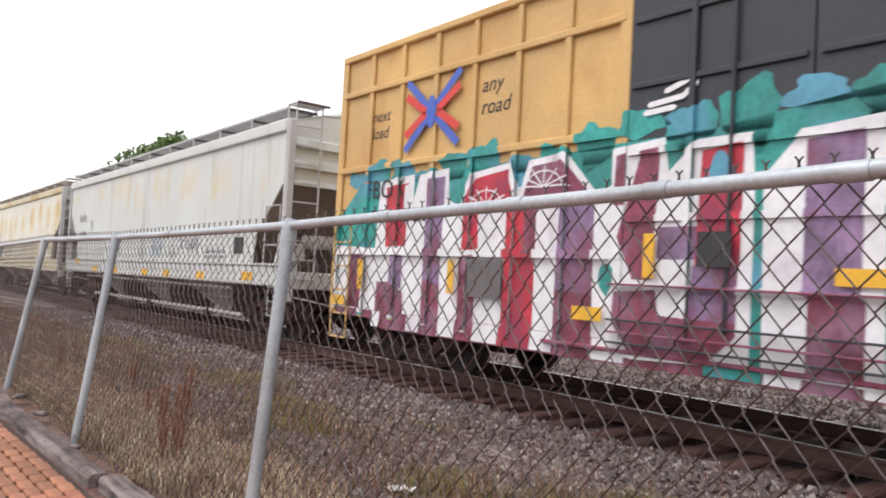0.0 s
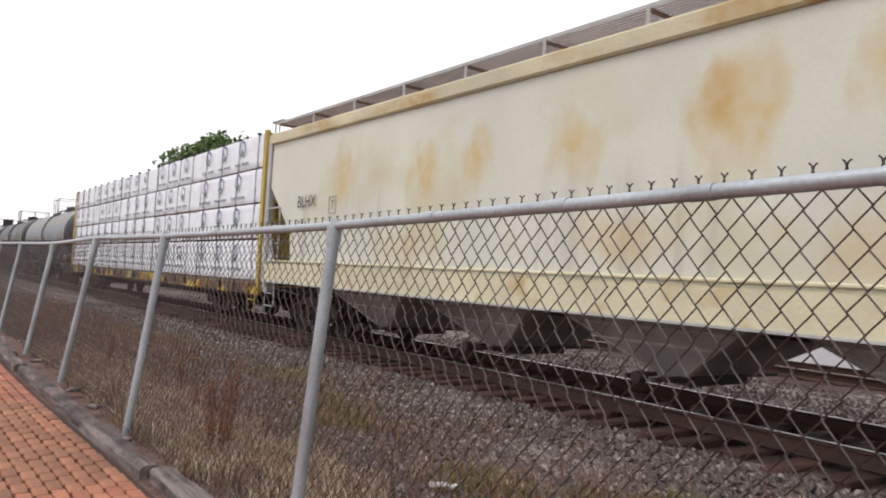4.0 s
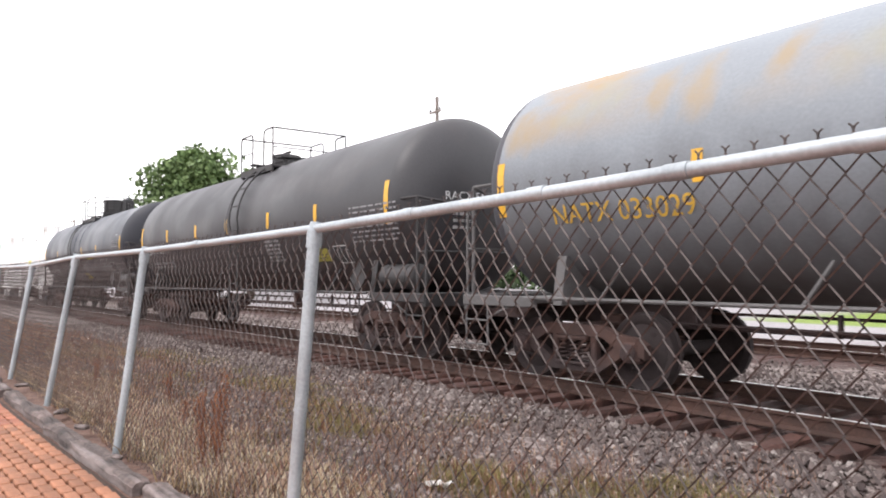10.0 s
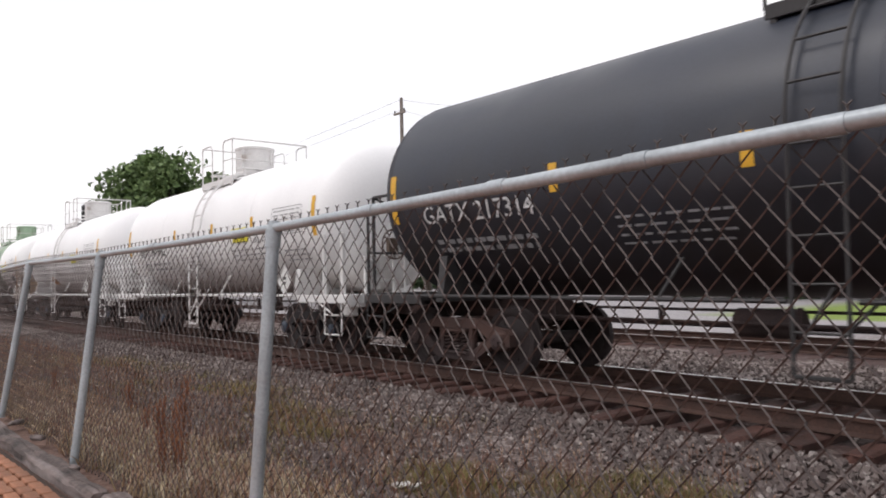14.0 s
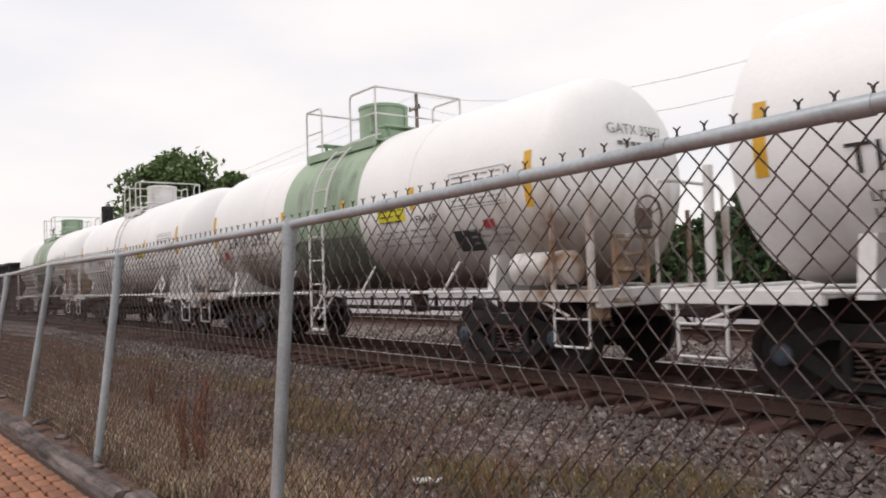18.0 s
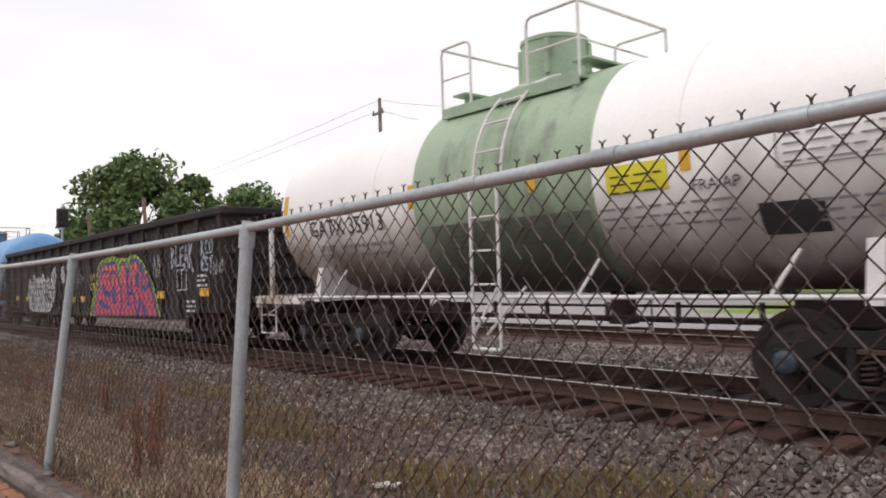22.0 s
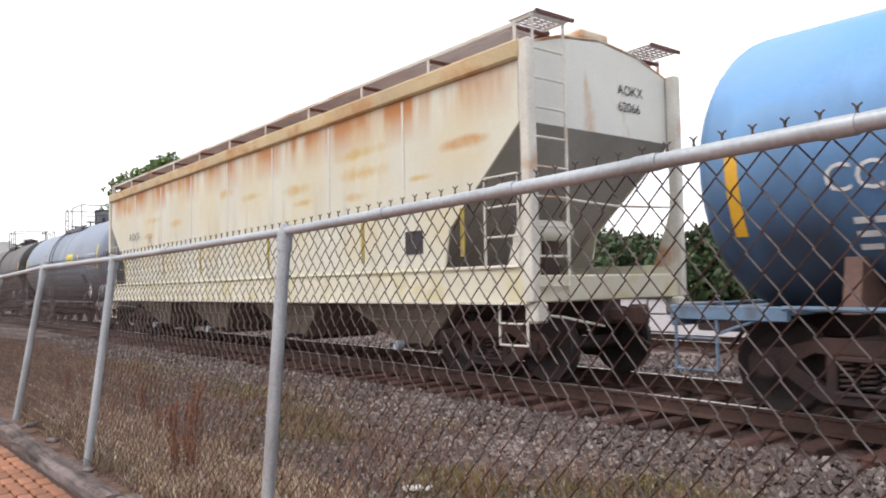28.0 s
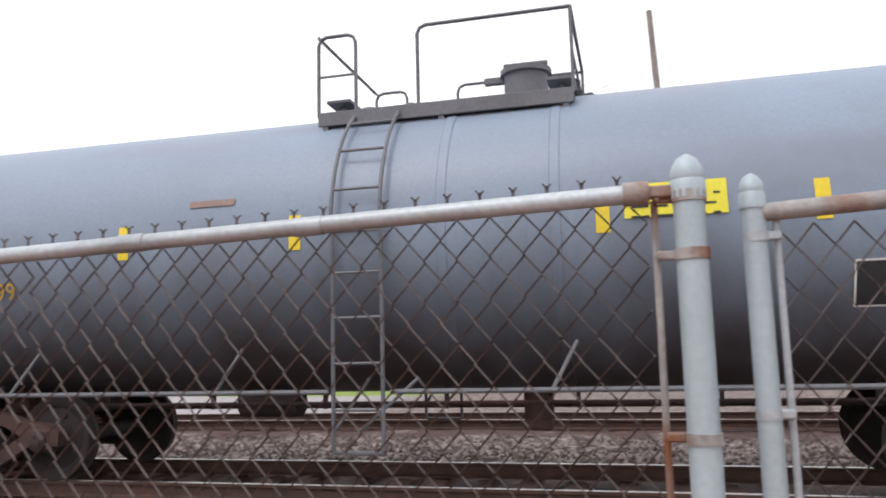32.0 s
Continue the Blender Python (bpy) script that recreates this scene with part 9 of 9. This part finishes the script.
def blades(name, x, y, height, width, lean, material, label, category, seed, head=0.0):
    """Grass: each blade a bent strip, some with a small seed head."""
    nrs = np.random.RandomState(seed)
    n = len(x)
    z = np.array([ground_height(a, b) for a, b in zip(x, y)]) - 0.01
    a = nrs.uniform(0, 6.28, n)
    dx, dy = np.cos(a), np.sin(a)
    b = a + nrs.uniform(0.5, 2.6, n)
    lx, ly = np.cos(b) * lean * height, np.sin(b) * lean * height
    rows = []
    for t, w in ((0.0, 1.0), (0.55, 0.8), (1.0, 0.12)):
        cx, cy, cz = x + lx * t * t, y + ly * t * t, z + height * (t - 0.12 * t * t)
        for s in (-1, 1):
            rows.append(np.stack([cx + s * dx * width * w, cy + s * dy * width * w, cz], axis=1))
    V = np.stack(rows, axis=1).reshape(-1, 3)
    o = (np.arange(n) * 6)[:, None]
    F = np.concatenate([o + np.array([[0, 1, 3, 2]]), o + np.array([[2, 3, 5, 4]])])
    ob = soup(name, V, F, material)
    tagged(ob, label, category, kind="stuff")
    if not head:
        return
    m = nrs.rand(n) < head
    hx, hy, hz = (x + lx)[m], (y + ly)[m], (z + height * 0.88)[m]
    k = len(hx)
    s = nrs.uniform(0.004, 0.009, k)
    up = nrs.uniform(0.008, 0.028, k)
    cs = [np.stack([hx, hy, hz - up], 1), np.stack([hx + s, hy, hz], 1), np.stack([hx - s * 0.5, hy + s, hz], 1), np.stack([hx - s * 0.5, hy - s, hz], 1), np.stack([hx, hy, hz + up], 1)]
    tri = np.array([(0, 1, 2), (0, 2, 3), (0, 3, 1), (4, 2, 1), (4, 3, 2), (4, 1, 3)])
    HF = ((np.arange(k) * 5)[:, None, None] + tri[None]).reshape(-1, 3)
    ob = soup("seed_heads", np.stack(cs, axis=1).reshape(-1, 3), HF, M_SEED)
    tagged(ob, "pale dry seed heads on the weeds", "weeds", kind="stuff")


def clumps(n, x0, x1, y0, y1, seed, fall=1.0, spread=0.16, groups=500):
    nrs = np.random.RandomState(seed)
    gx = nrs.uniform(x0, x1, groups)
    gy = y0 + (y1 - y0) * nrs.uniform(0, 1, groups) ** fall
    i = nrs.randint(0, groups, n)
    return gx[i] + nrs.normal(0, spread, n), np.clip(gy[i] + nrs.normal(0, spread, n), y0 - 0.1, y1 + 0.5)


def build_weeds():
    nrs = np.random.RandomState(31)

    def sow(name, n, x0, x1, y0, y1, seed, fall, spread, groups, high, wide, lean, material, label, category, head=0.0):
        x, y = clumps(n, x0, x1, y0, y1, seed, fall, spread, groups)
        blades(name, x, y, nrs.uniform(*high, len(x)), nrs.uniform(*wide, len(x)), nrs.uniform(*lean, len(x)), material, label, category, seed + 1, head)

    sow("straw_grass", 11000, -13, -2.0, 1.75, 2.9, 41, 1.6, 0.07, 200, (0.05, 0.24), (0.003, 0.0075), (0.15, 0.8), M_DRY,
        "straw-coloured dry grass tufts at the foot of the fence", "grass", 0.3)
    sow("russet_weeds", 7800, -16, -2.2, 1.85, 4.7, 51, 1.3, 0.085, 400, (0.05, 0.38), (0.0018, 0.0042), (0.05, 0.6), M_RUSSET,
        "thin reddish-brown dead weeds between fence and ballast", "weeds", 0.45)
    sow("russet_weeds", 5200, -34, -16, 1.7, 4.8, 43, 1.1, 0.3, 500, (0.08, 0.32), (0.005, 0.009), (0.1, 0.6), M_RUSSET,
        "reddish-brown weeds along the far part of the fence", "weeds", 0.35)
    sow("straw_grass", 2600, -34, -14, 1.7, 4.4, 53, 1.2, 0.25, 70, (0.06, 0.26), (0.004, 0.008), (0.1, 0.6), M_DRY,
        "straw-coloured grass patches along the fence", "grass")
    sow("short_grass", 5600, -7.5, 0.8, 1.9, 3.3, 45, 1.2, 0.12, 330, (0.03, 0.13), (0.002, 0.004), (0.2, 0.9), M_GREEN,
        "short yellow-green grass at the foot of the fence", "grass")
    sow("short_grass", 7000, -20, -6, 1.75, 5.4, 47, 1.0, 0.22, 60, (0.04, 0.16), (0.002, 0.005), (0.2, 0.9), M_GREEN,
        "patches of yellow-green grass among dry weeds", "grass")
    for x, y, r in ((-16.6, 4.9, 0.9), (-10.8, 4.8, 0.7), (-8.4, 4.5, 0.7), (-7.2, 4.1, 0.5), (-7.8, 2.4, 0.5), (-4.4, 3.7, 0.45), (-3.4, 3.3, 0.5), (-3.7, 4.4, 0.5), (-3.35, 4.95, 0.4), (-4.6, 3.95, 0.5)):
        sow("short_grass", 1500, x - r, x + r, y - r * 0.5, y + r * 0.5, int(90 - 3 * x), 1.0, 0.12, 40, (0.04, 0.15), (0.002, 0.005), (0.2, 0.9), M_GREEN,
            "patch of yellow-green grass in the gravel", "grass")
    sow("pale_straw_grass", 7600, -9.5, -3.0, 1.85, 2.7, 57, 1.3, 0.06, 150, (0.05, 0.24), (0.004, 0.009), (0.1, 0.6), M_PALE,
        "pale bleached straw tufts at the foot of the fence", "grass", 0.7)
    sow("russet_weeds", 2600, -12, -2.5, 4.2, 6.0, 49, 1.4, 0.1, 160, (0.06, 0.22), (0.0015, 0.003), (0.1, 0.6), M_RUSSET,
        "sparse dry stalks growing out of the ballast", "weeds", 0.3)


build_weeds()


def build_dock(x, y, height, stems, seed):
    rnd = random.Random(seed)
    plant = thing("dock_plant", pose(x, y, ground_height(x, y) - 0.02), "rust-red dried dock plant standing in the weeds", "weed", "red dock plants")
    for k in range(stems):
        a, lean = rnd.uniform(0, 6.28), rnd.uniform(0.02, 0.14)
        h = height * (1.0 if k == 0 else rnd.uniform(0.5, 0.95))
        top = Vector((math.cos(a) * lean * h, math.sin(a) * lean * h, h))
        stem = part("stem", Geo().bar((0, 0, 0), top, 0.005, 5, 0.003), M_REDWEED, plant)
        g = Geo()
        for i in range(230):
            t = 0.18 + 0.82 * rnd.random() ** 0.8
            p = top * t + Vector((rnd.gauss(0, 0.019), rnd.gauss(0, 0.019), rnd.gauss(0, 0.02)))
            s = rnd.uniform(0.005, 0.013)
            g.add([p + Vector((0, 0, -s * 1.6)), p + Vector((s * 0.7, 0, 0)), p + Vector((-s * 0.35, s * 0.6, 0)), p + Vector((-s * 0.35, -s * 0.6, 0)), p + Vector((0, 0, s))],
                  [(0, 1, 2), (0, 2, 3), (0, 3, 1), (4, 2, 1), (4, 3, 2), (4, 1, 3)])
        part("seed_head", g, M_REDWEED, stem, kind="stuff")


for i, (x, y, h, k) in enumerate(((-5.55, 2.08, 0.80, 2), (-5.9, 2.2, 0.6, 2), (-5.7, 2.02, 0.66, 2), (-7.4, 2.45, 0.36, 1), (-9.6, 3.0, 0.4, 2), (-11.2, 2.5, 0.42, 2))):
    build_dock(x, y, h, k, 60 + i)


def build_litter():
    rnd = random.Random(3)
    g = Geo()
    vs, fs = [], []
    n = 7
    for j in range(4):
        for i in range(n):
            vs.append((i * 0.035 - 0.1 + rnd.uniform(-0.01, 0.01), j * 0.03 + rnd.uniform(-0.01, 0.01), 0.02 + rnd.uniform(0, 0.05)))
    for j in range(3):
        for i in range(n - 1):
            a = j * n + i
            fs.append((a, a + 1, a + 1 + n, a + n))
    top = len(vs)
    vs += [(x, y, z - 0.008) for x, y, z in vs]
    fs += [tuple(k + top for k in f)[::-1] for f in fs]
    g.add(vs, fs)
    ob = part("crumpled_wrapper", g, M_LITTER, None)
    ob.matrix_basis = pose(-4.62, 3.42, -0.27, 0, 0, 20)
    tagged(ob, "crumpled white plastic wrapper lying in the weeds", "litter")


build_litter()
lay_ties(TRACK, -34.0, 68, 0.53, 71)
lay_ties(TRACK_FAR, -40.0, 90, 0.53, 72)


# ---- brick pavers of the path ----
def build_path():
    n = 60
    xs = [2.5 - 34.5 * i / n for i in range(n + 1)]
    vs = [(x, s if s < 0 else path_edge(x) + 0.04, -0.15) for x in xs for s in (-2.84, 1)]
    fs = [(2 * i, 2 * i + 1, 2 * i + 3, 2 * i + 2) for i in range(n)]
    k = len(vs)
    vs += [(x, y, z - 0.2) for x, y, z in vs]
    fs += [tuple(a + k for a in f)[::-1] for f in fs]
    pave = part("pavement", Geo().add(vs, fs), mat("paver_sand", (0.055, 0.034, 0.026, 1), 0.95, 0, 0.4, 6, 0.4, 50), None)
    tagged(pave, "path of worn orange-red brick pavers", "pavement", kind="structure")
    shapes = []
    for i in range(5):
        rnd = random.Random(80 + i)
        g = Geo().box(0, 0, 0, 0.196 + rnd.uniform(-0.003, 0.002), 0.089 + rnd.uniform(-0.003, 0.002), 0.05, 0.007)
        me = g.mesh("brick")
        me.materials.append(M_BRICK)
        shapes.append((g, me))
    rnd = random.Random(90)
    single, rest = [], Geo()
    for row in range(42):
        off = 0.1 * (row % 2)
        for i in range(143):
            x = 2.4 - 0.2 * i - off
            y = path_edge(x) - 0.06 - 0.1 * row
            if y < -2.8:
                continue
            m = pose(x, y, -0.15 + rnd.uniform(-0.004, 0.004), rnd.uniform(-1.2, 1.2), rnd.uniform(-1.0, 1.0), rnd.uniform(-1.0, 1.0) - 4 * math.cos((x + 7) * 0.35) * 0.5)
            if -8.6 < x < -5.3 and row < 18 and len(single) < 300:
                b = new("brick", shapes[rnd.randrange(5)][1])
                b.parent = pave
                b.matrix_basis = m
                single.append(b)
            else:
                g = shapes[rnd.randrange(5)][0]
                rest.add([m @ Vector(p) for p in g.v], g.f)
    me = bpy.data.meshes.new("bricks")
    me.from_pydata(rest.v, [], rest.f)
    part("bricks", me, M_BRICK_FAR, pave, "run of brick pavers", kind="stuff")


build_path()


# ---- single stones on the near shoulder of the ballast ----
def lay_stones():
    rnd = random.Random(12)
    base = [(0, 0, 1), (0.94, 0, 0.33), (-0.47, 0.82, 0.33), (-0.47, -0.82, 0.33), (0.47, 0.82, -0.33), (0.47, -0.82, -0.33), (-0.94, 0, -0.33), (0, 0, -1)]
    tri = [(0, 1, 4), (0, 4, 2), (0, 2, 6), (0, 6, 3), (0, 3, 5), (0, 5, 1), (7, 4, 1), (7, 2, 4), (7, 6, 2), (7, 3, 6), (7, 5, 3), (7, 1, 5)]
    shapes = []
    for i in range(6):
        me = bpy.data.meshes.new("stone")
        me.from_pydata([tuple(c * 0.034 * k * rnd.uniform(0.7, 1.25) for c, k in zip(p, (1.2, 1.0, 0.8))) for p in base], [], tri)
        me.materials.append(M_STONE_ONE)
        shapes.append(me)
    for i in range(300):
        x, y = rnd.uniform(-4.6, -0.8), rnd.uniform(3.6, 5.6)
        ob = new("stone", rnd.choice(shapes))
        ob.parent = GROUND
        ob.matrix_basis = pose(x, y, ground_height(x, y) + 0.022, rnd.uniform(-25, 25), rnd.uniform(-25, 25), rnd.uniform(0, 360))


lay_stones()
motions()
